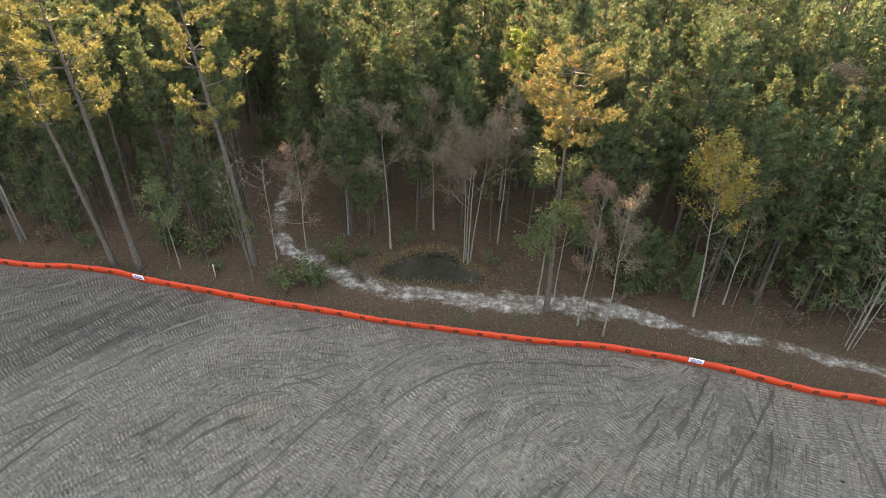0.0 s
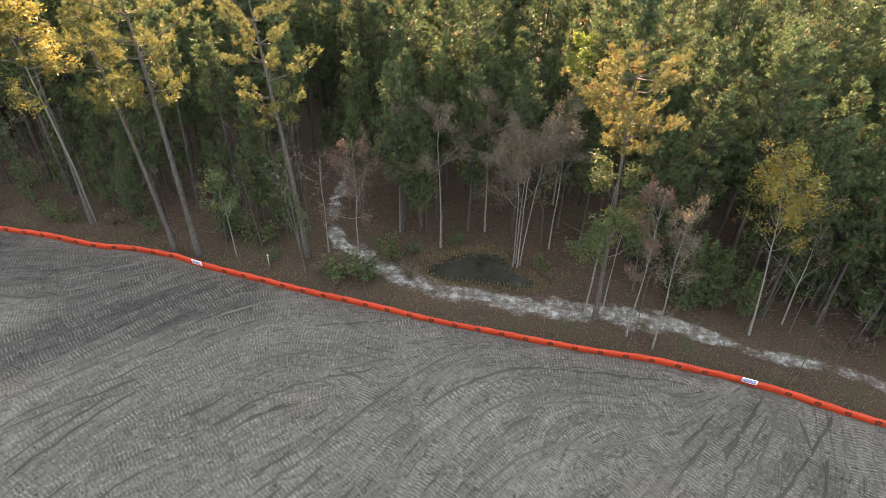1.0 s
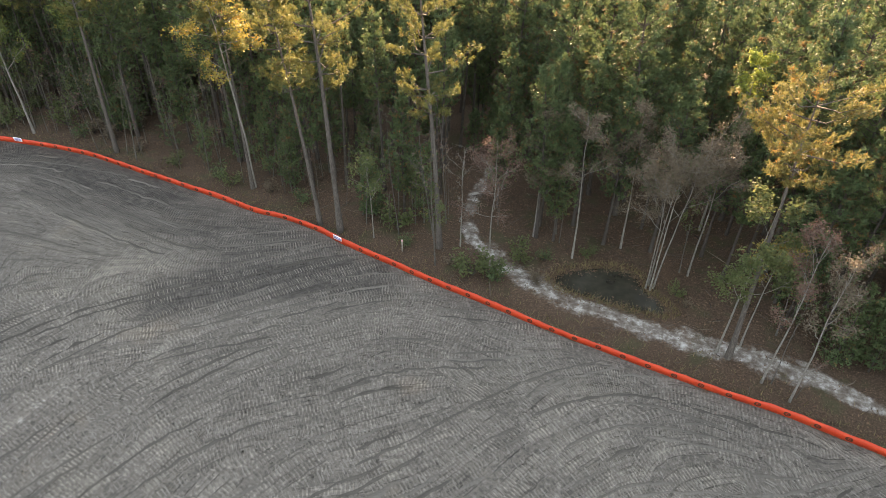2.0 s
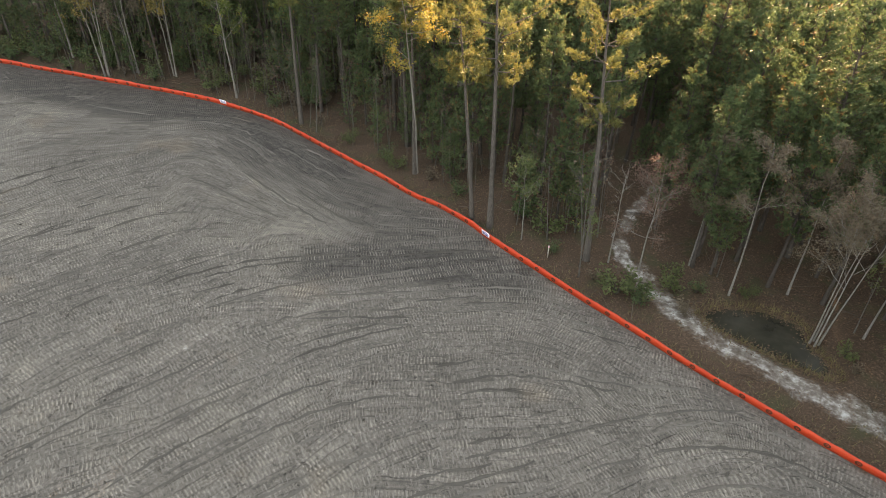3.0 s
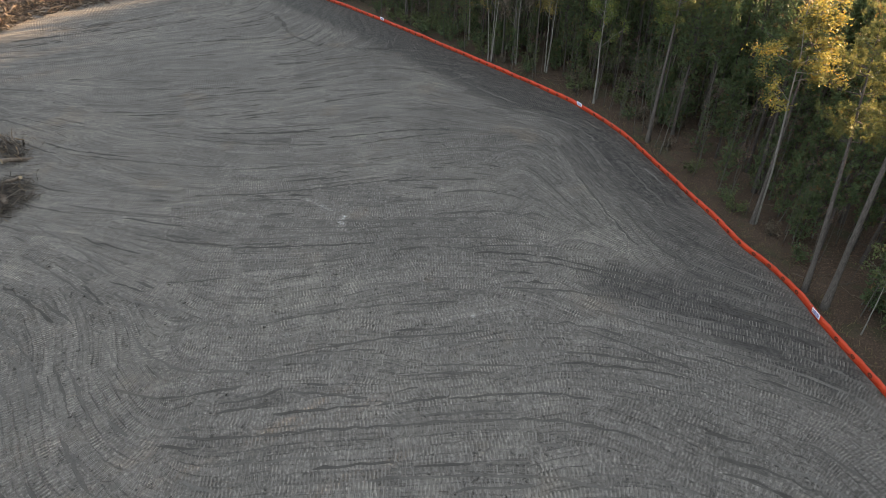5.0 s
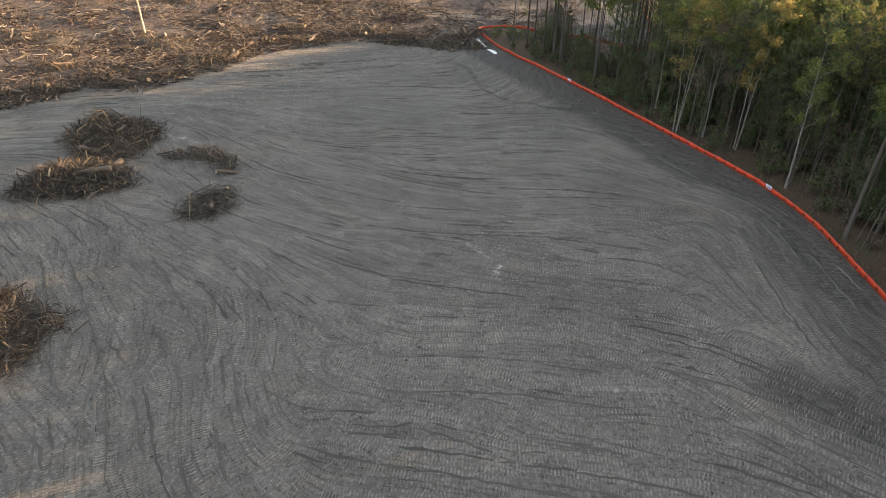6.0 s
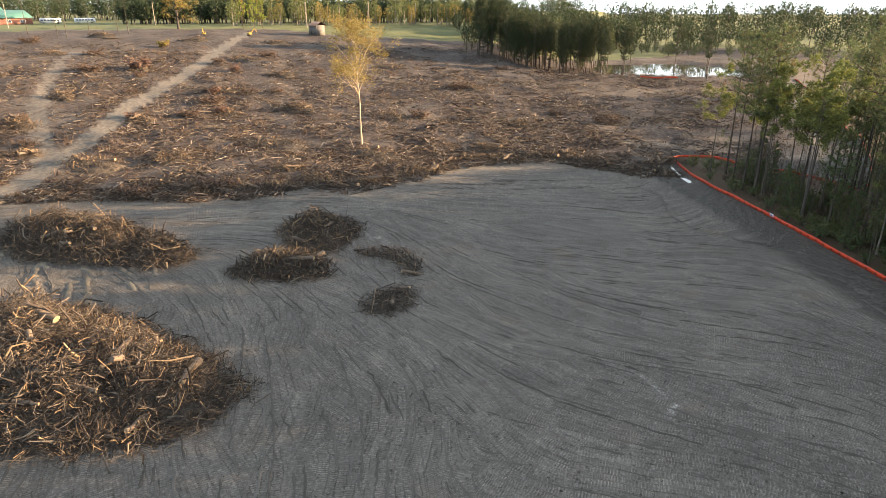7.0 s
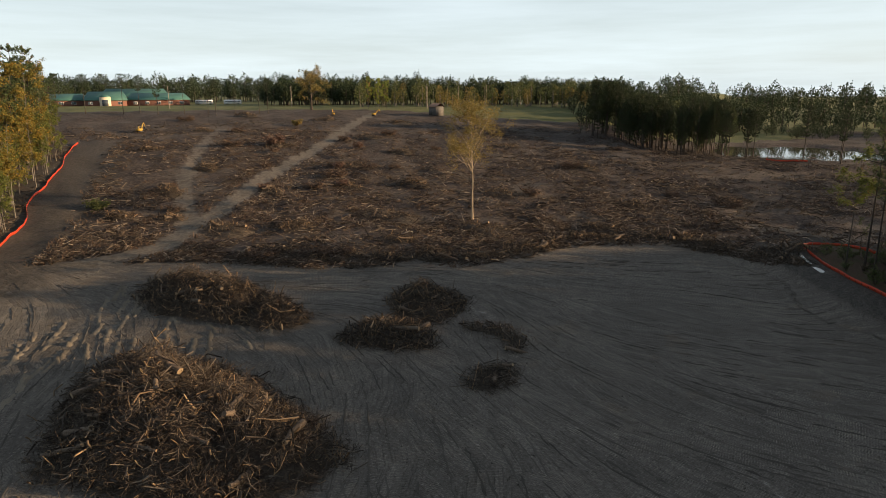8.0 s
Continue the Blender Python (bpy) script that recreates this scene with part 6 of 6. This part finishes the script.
# leaf litter, twigs and dry grass on the floor of the woods
lg = np.random.default_rng(93)
x, y = lg.uniform(-70, 34, 60000), lg.uniform(26, 52, 60000)
ok = inside(x, y, WOODS) & (far_from(x, y, TRAIL) > 0.9 * lg.random(60000)) & ~inside(x, y, POND)
x, y = x[ok][:24000], y[ok][:24000]
thing("leaf_litter", [leaves(np.column_stack([x, y, land(x, y) + 0.03]), 0.075, lg, 0.25)], M_LITTER, "brown fallen leaves on the floor of the woods", "leaf litter", kind="stuff")
pick = lg.random(len(x)) < 0.06
x2, y2 = x[pick], y[pick]
n = len(x2)
thing("forest_twigs", [sticks(np.column_stack([x2, y2, land(x2, y2) + 0.06]), lg.normal(0, 1, (n, 3)) * [1, 1, 0.1], 0.5 + 1.8 * lg.random(n) ** 2, 0.012 + 0.03 * lg.random(n) ** 3, lg, 3)], M_TWIG,
      "fallen twigs on the floor of the woods", "twigs", kind="stuff")
fl = smooth_line(FENCE[3:-5], 0.12)
base = np.repeat(fl, 5, 0) + lg.normal(0, 1, (len(fl) * 5, 2)) * [1.2, 1.2]
ok = inside(base[:, 0], base[:, 1], WOODS)
base = base[ok]
n = len(base)
thing("dry_grass", [blades(np.column_stack([base, land(base[:, 0], base[:, 1]) - 0.02]), unit(lg.normal(0, 0.5, (n, 3)) + [0, 0, 1.0]), lg.uniform(0.2, 0.7, n), lg.uniform(0.02, 0.05, n), lg)], M_GRASS,
      "dry grass along the fence", "grass", kind="stuff")

# leaves and reeds round the small pond
pg = np.random.default_rng(97)
rim = smooth_line(POND + POND[:1], 0.05)
k = pg.integers(0, len(rim), 2600)
px, py = rim[k, 0] + pg.normal(0, 0.35, 2600), rim[k, 1] + pg.normal(0, 0.35, 2600)
pz = np.maximum(land(px, py), -0.262) + 0.012
thing("pond_leaves", [leaves(np.column_stack([px, py, pz]), 0.075, pg, 0.08)], M_LITTER, "fallen leaves along the pond's rim", "leaf litter", kind="stuff")
k = pg.integers(0, len(rim), 900)
px, py = rim[k, 0] + pg.normal(0, 0.25, 900), rim[k, 1] + pg.normal(0, 0.25, 900)
thing("pond_grass", [blades(np.column_stack([px, py, land(px, py) - 0.02]), unit(pg.normal(0, 0.4, (900, 3)) + [0, 0, 1.0]), pg.uniform(0.25, 0.7, 900), pg.uniform(0.02, 0.045, 900), pg)], M_GRASS,
      "tufts of grass along the pond's rim", "grass", kind="stuff")

# puddles in the muddy corner
for pts in ([(-124.5, 9.6), (-122.5, 9.0), (-119.5, 9.9), (-121.5, 10.5)], [(-125, 12.2), (-121, 12.5), (-117, 13.3), (-116.8, 13.8), (-121, 13.1), (-124, 12.8)], [(-115, 13.6), (-111.5, 14.6), (-112.6, 15.2), (-114.5, 14.5)]):
    zz = max(level(*p) for p in pts) + 0.06
    sheet_of_water("puddle", [tuple(q) for q in smooth_line(pts + pts[:1], 0.3)[:-1]], zz, M_PUDDLE, "pale puddle in a muddy rut beside the fence")


# ---- the far side: woods, school, sheds, machines ----
FAR_PINE = [pine_pieces(800 + i, h, cf, sp, 10, 5, 11, 11, 0.34, 0.17, stubs=2, top_flat=tf, gap=0.05) for i, (h, cf, sp, tf) in enumerate(
    [(21, 0.40, 3.4, 0.4), (19, 0.32, 3.2, 0.2), (22, 0.42, 3.5, 0.5), (17, 0.26, 3.2, 0.1)])]


def spots(gen, n, area, lo=0.8, hi=1.15, kinds=4):
    p = np.array(area)
    out = []
    while len(out) < n:
        q = gen.uniform(p.min(0), p.max(0))
        if inside(q[:1], q[1:], area)[0]:
            out.append((q[0], q[1], gen.uniform(0, 6.28), gen.uniform(lo, hi), int(gen.integers(0, kinds))))
    return out


eg = np.random.default_rng(95)


def single_trees(variants, places, wood, leaf, label, category, group):
    bases = [tree(category.replace(" ", "_"), v, wood, leaf, label, category, group) for v in variants]
    for j, (x, y, turn, s, k) in enumerate(places):
        m = Matrix.LocRotScale((x, y, level(x, y) - 0.1), Euler((0, 0, turn)), (s, s, s))
        if j < len(bases):
            bases[j].matrix_world = m
        else:
            copy_thing(bases[k], m)


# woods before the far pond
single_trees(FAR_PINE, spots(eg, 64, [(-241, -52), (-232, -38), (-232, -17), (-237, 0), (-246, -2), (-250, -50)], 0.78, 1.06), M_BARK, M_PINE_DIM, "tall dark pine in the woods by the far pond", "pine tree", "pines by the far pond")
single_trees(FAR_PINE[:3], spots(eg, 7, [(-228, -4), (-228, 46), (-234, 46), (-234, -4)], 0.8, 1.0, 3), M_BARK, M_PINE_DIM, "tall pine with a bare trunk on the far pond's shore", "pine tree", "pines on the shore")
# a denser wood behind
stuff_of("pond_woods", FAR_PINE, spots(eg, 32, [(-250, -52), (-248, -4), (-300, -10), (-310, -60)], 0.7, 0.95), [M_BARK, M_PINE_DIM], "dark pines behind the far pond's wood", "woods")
POND_FILL = [(-243, -54), (-234, -38), (-234, -16), (-239, -1), (-252, -4), (-330, -20), (-330, -80)]
STRIP_PINE = [pine_pieces(830 + i, h, cf, 3.4, 10, 5, 13, 14, 0.34, 0.055, stubs=12, top_flat=0.6, gap=0.1, radius=0.17) for i, (h, cf) in enumerate([(23, 0.50), (21, 0.46), (24.5, 0.55)])]
# thin strip of trees past the fence's far corner
single_trees(STRIP_PINE, spots(eg, 12, [(-125, 17), (-112, 20), (-96, 27), (-92, 34), (-112, 40), (-120, 30)], 0.9, 1.15, 3), M_BARK, M_PINE, "tall thin pine in the strip behind the fence", "pine tree", "pines in the strip")
single_trees([broadleaf_pieces(840 + i, h, 0.45, 3.4, 3400, 0.17, forks=15, radius=0.15) for i, h in enumerate((22, 19))], spots(eg, 12, [(-122, 17.5), (-104, 23.5), (-70, 34.5), (-66, 40), (-106, 32)], 0.85, 1.05, 2) + spots(eg, 14, [(-84, 33), (-50, 42), (-50, 50), (-86, 42)], 0.75, 0.92, 2),
             M_BARK_GREY, M_LEAF_YELLOW, "tall thin tree with yellow-green leaves", "poplar tree", "yellow-green trees in the strip")
# woods along the far fence
def beside_fence(n, lo, hi, s_lo, s_hi, kinds):
    line = smooth_line(FENCE_LEFT, 1.0)
    out = []
    for _ in range(n):
        k = int(eg.integers(6, len(line) - 4))
        off = eg.uniform(lo, hi)
        out.append((line[k, 0] + 0.69 * off + eg.normal(0, 0.8), line[k, 1] - 0.72 * off, eg.uniform(0, 6.28), eg.uniform(s_lo, s_hi), int(eg.integers(0, kinds))))
    return out


single_trees([broadleaf_pieces(850 + i, h, 0.22, 2.3, 3200, 0.15, forks=20, twigs=5, radius=0.085) for i, h in enumerate((17, 20, 15))], beside_fence(60, 1.8, 18, 0.95, 1.3, 3),
             M_BARK_PALE, M_LEAF_GOLD, "pale-trunked tree with amber and green leaves in evening sun", "tree", "trees along the far fence")
single_trees([broadleaf_pieces(856 + i, h, 0.12, 2.2, 2600, 0.15, forks=18, twigs=5, radius=0.075) for i, h in enumerate((16, 13))], beside_fence(46, 1.2, 9, 0.6, 1.15, 2),
             M_BARK_PALE, M_LEAF_YELLOW, "slim tree with yellow-green leaves by the far fence", "tree", "green trees along the far fence")
single_trees([broadleaf_pieces(860 + i, h, 0.3, 3.4, 3600, 0.19, forks=18, twigs=5) for i, h in enumerate((21, 18))], spots(eg, 10, [(-104, -172), (-120, -186), (-112, -206), (-92, -186)], 0.80, 1.02, 2),
             M_BARK_PALE, M_LEAF_GOLD, "tree with golden autumn leaves in evening sun", "tree", "golden trees along the far fence")
single_trees(FAR_PINE, beside_fence(18, 2.2, 14, 1.0, 1.25, 4), M_BARK, M_PINE, "tall pine among the trees by the far fence", "pine tree", "pines along the far fence")

single_trees(STRIP_PINE, [(x, y, j * 1.9, 0.80 + 0.07 * (j % 3), j % 3) for j, (x, y) in enumerate([(-121.0, -185.9), (-127.0, -187.9), (-101.1, -166.8), (-113.4, -178.8)])], M_BARK, M_PINE, "tall pine at the end of the far fence", "pine tree", "pines at the end of the far fence")

# spindly pines left along the crest
CREST = [(-177, -257), (-177, -240), (-185, -228), (-194, -229), (-189, -213), (-198, -208), (-197, -194), (-199, -192), (-209, -191), (-217, -185), (-219, -182)]
single_trees([pine_pieces(870 + i, h, 0.62, 2.9, 7, 5, 11, 10, 0.36, 0.16, top_flat=0.7, gap=0.2) for i, h in enumerate((19, 16, 22))],
             [(x, y, j, eg.uniform(0.70, 0.98), j % 3) for j, (x, y) in enumerate(CREST)], M_BARK, M_PINE_DIM, "spindly tall pine standing along the crest", "pine tree", "pines along the crest")
tree("oak_tree", broadleaf_pieces(880, 16.5, 0.16, 8.0, 2600, 0.38, forks=22, radius=0.5, rise_up=0.7, twigs=5), M_BARK, M_LEAF_AMBER, "broad round oak with bronze leaves", "tree", "", (-250, -182))
for j, (x, y) in enumerate([(-262, -158), (-268, -152), (-272, -160), (-258, -150)]):
    tree("poplar_tree", broadleaf_pieces(884 + j, 14.5, 0.15, 2.0, 700, 0.32, forks=14), M_BARK, M_LEAF_LIME, "slim yellow-green tree behind the brush", "tree", "slim trees behind the brush", (x, y))

# distant woods all round the horizon
def dome_tree(seed, h, r, n, size):
    """A far tree: trunk and a rounded, ragged crown of large leaf clumps."""
    gen = np.random.default_rng(seed)
    d = unit(gen.normal(size=(n, 3)))
    d[:, 2] = d[:, 2] * 0.9 + 0.1
    lobes = 0.86 + 0.20 * value_noise(d[:, 0] * 5 + 9, d[:, 1] * 5 + d[:, 2] * 4 + 9, 2.0, seed)
    c = d * [r, r, h * 0.47] * (lobes * gen.uniform(0.35, 1.0, n) ** 0.4)[:, None] + [0, 0, h * 0.52]
    return [tube([(0, 0, 0), (0, 0, h * 0.7)], [0.3, 0.15], 4)], [leaves(c, size, gen, 1.0)]


def ring_of(gen, n, yaw_lo, yaw_hi, lo, hi, s_lo, s_hi, kinds):
    out = []
    for _ in range(n):
        yaw, d = gen.uniform(yaw_lo, yaw_hi), gen.uniform(lo, hi)
        out.append((-math.sin(math.radians(yaw)) * d, math.cos(math.radians(yaw)) * d, gen.uniform(0, 6.28), gen.uniform(s_lo, s_hi), int(gen.integers(0, kinds))))
    return out


DOMES = [dome_tree(890 + i, h, r, 300, 0.56) for i, (h, r) in enumerate([(17, 4.2), (15, 4.6), (19, 4.0), (14, 4.4)])]
SMALL_DOMES = [dome_tree(896 + i, h, r, 220, 0.50) for i, (h, r) in enumerate([(14, 3.0), (12, 3.4), (16, 2.6)])]
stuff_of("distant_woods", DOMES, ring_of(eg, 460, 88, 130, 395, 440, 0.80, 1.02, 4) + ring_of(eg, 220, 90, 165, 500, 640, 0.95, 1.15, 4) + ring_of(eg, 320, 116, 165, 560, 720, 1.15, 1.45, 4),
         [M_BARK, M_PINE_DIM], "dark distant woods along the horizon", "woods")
stuff_of("autumn_trees", SMALL_DOMES, ring_of(eg, 110, 90, 122, 335, 385, 0.7, 1.05, 3), [M_BARK_PALE, M_LEAF_GREEN], "green trees before the distant woods", "woods")
stuff_of("golden_trees", SMALL_DOMES, ring_of(eg, 45, 92, 122, 330, 385, 0.6, 0.95, 3), [M_BARK_PALE, M_LEAF_AMBER], "amber trees before the distant woods", "woods")
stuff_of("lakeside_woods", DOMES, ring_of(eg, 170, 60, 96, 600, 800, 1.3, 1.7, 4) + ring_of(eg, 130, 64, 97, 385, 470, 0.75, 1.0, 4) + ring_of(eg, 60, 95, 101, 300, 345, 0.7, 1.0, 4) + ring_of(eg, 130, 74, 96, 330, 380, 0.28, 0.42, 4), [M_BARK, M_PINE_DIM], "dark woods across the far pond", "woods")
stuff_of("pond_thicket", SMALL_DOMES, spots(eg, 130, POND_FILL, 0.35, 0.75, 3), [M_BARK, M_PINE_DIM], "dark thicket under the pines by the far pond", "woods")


def hip_roof(w, d, h, z, over=1.0, ridge=0.84):
    a, b = w / 2 + over, d / 2 + over
    r = w / 2 * ridge
    return np.array([(-a, -b, z), (a, -b, z), (a, b, z), (-a, b, z), (-r, 0, z + h), (r, 0, z + h), (-a, -b, z - 0.4), (a, -b, z - 0.4), (a, b, z - 0.4), (-a, b, z - 0.4)], float), \
        [(0, 1, 5, 4), (2, 3, 4, 5)], [(1, 2, 5), (3, 0, 4)], [(6, 7, 1, 0), (7, 8, 2, 1), (8, 9, 3, 2), (9, 6, 0, 3), (9, 8, 7, 6)]


def school_wing(parent, cx, cy, w, d, eaves, roof, windows, material=M_BRICK):
    part("wall", [box(cx, cy, -1.5, w, d, eaves + 1.5)], material, parent)
    v, qa, ta, qb = hip_roof(w, d, roof, eaves + 0.4)
    v = v + [cx, cy, 0]
    part("roof", [(v, np.array(qa + qb)), (np.zeros((0, 3)), np.array(ta) - len(v))], M_ROOF_GREEN, parent, "green metal hip roof")
    for wx in windows:
        wd = part("window", [box(cx + wx, cy - d / 2 - 0.02, 1.0, 3.6, 0.10, 1.9)], M_WHITE, parent)
        for px_ in (-0.85, 0.85):
            part("pane", [box(cx + wx + px_, cy - d / 2 - 0.10, 1.15, 1.5, 0.06, 1.6)], M_GLASS, wd)


SCHOOL_AT, SCHOOL_TURN = (-282.0, -338.0), 138.0
school = holder("school", "long brick school with green metal roofs", "building", "", (*SCHOOL_AT, level(*SCHOOL_AT)), SCHOOL_TURN)
school_wing(school, -22, 0, 34, 24, 3.8, 5.6, (-12, 12))
school_wing(school, 22, 6, 54, 22, 3.8, 4.6, (-20, -10, 0, 10, 20))
school_wing(school, -56, 8, 36, 20, 3.8, 4.2, (-12, -2, 8))
school_wing(school, 2, 26, 60, 18, 6.0, 5.5, ())
part("porch", [box(-22, -13.5, -1.5, 9, 4, 7.6)], M_CREAM, school, "cream arched porch")
part("entrance", [box(-22, -15.56, 0, 5, 0.1, 4.2)], M_GLASS, school, "glazed doorway under the arch")
school.scale = (0.66, 0.66, 0.86)
part("porch_roof", [box(-22, -13.5, 6.1, 10, 5, 1.6, taper=0.3)], M_ROOF_GREEN, school)

for j, (bx, by, tn) in enumerate([(-318, -316, 136), (-331, -304, 136)]):
    bus = holder("bus", "white bus parked beside the school", "bus", "parked buses", (bx, by, level(bx, by)), tn)
    part("body", [box(0, 0, 0.5, 11, 2.5, 2.3), box(0, 0, 2.8, 10.6, 2.3, 0.25, taper=0.95)], M_WHITE, bus)
    for k in range(6):
        part("window", [box(-4.2 + k * 1.6, 0, 1.6, 1.3, 2.56, 0.8)], M_GLASS, bus)
    for wx in (-3.6, 3.6):
        for wy in (-1.1, 1.1):
            v, q = tube([(wx, wy - 0.15, 0.5), (wx, wy + 0.15, 0.5)], [0.5, 0.5], 12)
            part("wheel", [(v, q), (v[:12], [tuple(range(12))]), (v[12:], [tuple(range(12))])], M_STEEL, bus)


def shed(at, turn):
    ob = holder("wooden_shed", "old grey board shed with a rusty tin roof", "shed", "", (*at, level(*at)), turn)
    for sx, sy, w, d in ((0, -2.5, 6.4, 0.2), (0, 2.5, 6.4, 0.2), (-3.1, 0, 0.2, 4.8), (3.1, 0, 0.2, 4.8)):
        part("wall", [box(sx, sy, -0.5, w, d, 5.4)], M_BOARD, ob)
    for k in range(14):
        part("board", [box(-3.0 + k * 0.46, -2.64, -0.3, 0.40, 0.06, 5.1)], M_BOARD, ob)
    part("roof", [(np.array([(-3.8, -3.1, 4.7), (3.8, -3.1, 4.7), (3.8, 0, 6.6), (-3.8, 0, 6.6), (-3.8, 3.1, 4.7), (3.8, 3.1, 4.7), (-3.8, -3.1, 4.58), (3.8, -3.1, 4.58), (3.8, 3.1, 4.58), (-3.8, 3.1, 4.58)], float),
                   np.array([(0, 1, 2, 3), (3, 2, 5, 4), (6, 7, 1, 0), (8, 9, 4, 5)]))], M_RUSTROOF, ob, "rusty tin gable roof")
    # no opening here: a dark sheet stands for the shade inside
    part("doorway", [box(-1.2, -2.69, 0, 1.2, 0.05, 2.2)], M_STEEL, ob, "dark sheet for the shade in the doorway")
    return ob


shed((-252.5, -118.4), 62).scale = (0.8, 0.8, 0.75)


def digger(at, turn, label, size=1.0):
    ob = holder("excavator", label, "excavator", "machines on the site", (*at, level(*at)), turn)
    for sy in (-1.15, 1.15):
        part("crawler", [box(0, sy, 0.0, 4.0, 0.55, 0.85, taper=0.88)], M_STEEL, ob, "dark steel crawler")
    part("body", [box(-0.4, 0, 0.95, 3.6, 2.5, 1.3, taper=0.94)], M_YELLOW, ob)
    cab = part("cab", [box(0.7, 0.75, 1.6, 1.5, 1.0, 1.6, taper=0.9)], M_YELLOW, ob)
    part("cab_window", [box(0.95, 0.75, 2.2, 1.2, 1.06, 0.8)], M_GLASS, cab)
    part("boom", [tube([(1.2, -0.3, 1.6), (3.0, -0.3, 4.4), (4.4, -0.3, 5.2)], [0.34, 0.36, 0.26], 4)], M_YELLOW, ob, "raised yellow boom")
    part("stick", [tube([(4.2, -0.3, 5.3), (5.4, -0.3, 2.8)], [0.26, 0.18], 4)], M_YELLOW, ob)
    part("bucket", [box(5.3, -0.3, 1.9, 0.9, 1.1, 0.9, taper=0.7)], M_STEEL, ob, "dark steel bucket")
    ob.scale = (size,) * 3
    return ob


digger((-154.0, -183.0), 200, "yellow excavator with its boom raised, half behind brush", 0.6)
digger((-228.0, -155.0), 30, "yellow excavator parked by the log pile", 0.5)
digger((-238.0, -141.0), 120, "yellow excavator at the end of the lane", 0.5)


def power_pole(x, y, h=11.0):
    ob = holder("power_pole", "wooden power pole with one crossarm", "power pole", "power poles", (x, y, level(x, y)), 40)
    part("pole", [tube([(0, 0, -0.5), (0, 0, h)], [0.16, 0.11], 8)], M_WOOD, ob)
    part("crossarm", [box(0, 0, h - 1.0, 2.4, 0.12, 0.14)], M_WOOD, ob)


for x, y in [(-296, -229), (-288, -140), (-240, -262), (-312, -118)]:
    power_pole(x, y)

goal = holder("football_goal", "white football goal on the lawn", "goal", "", (-330, -300, level(-330, -300)), 45)
for x in (-3.6, 3.6):
    part("post", [box(x, 0, 0, 0.14, 0.14, 2.44)], M_WHITE, goal)
part("crossbar", [box(0, 0, 2.44, 7.3, 0.14, 0.14)], M_WHITE, goal)
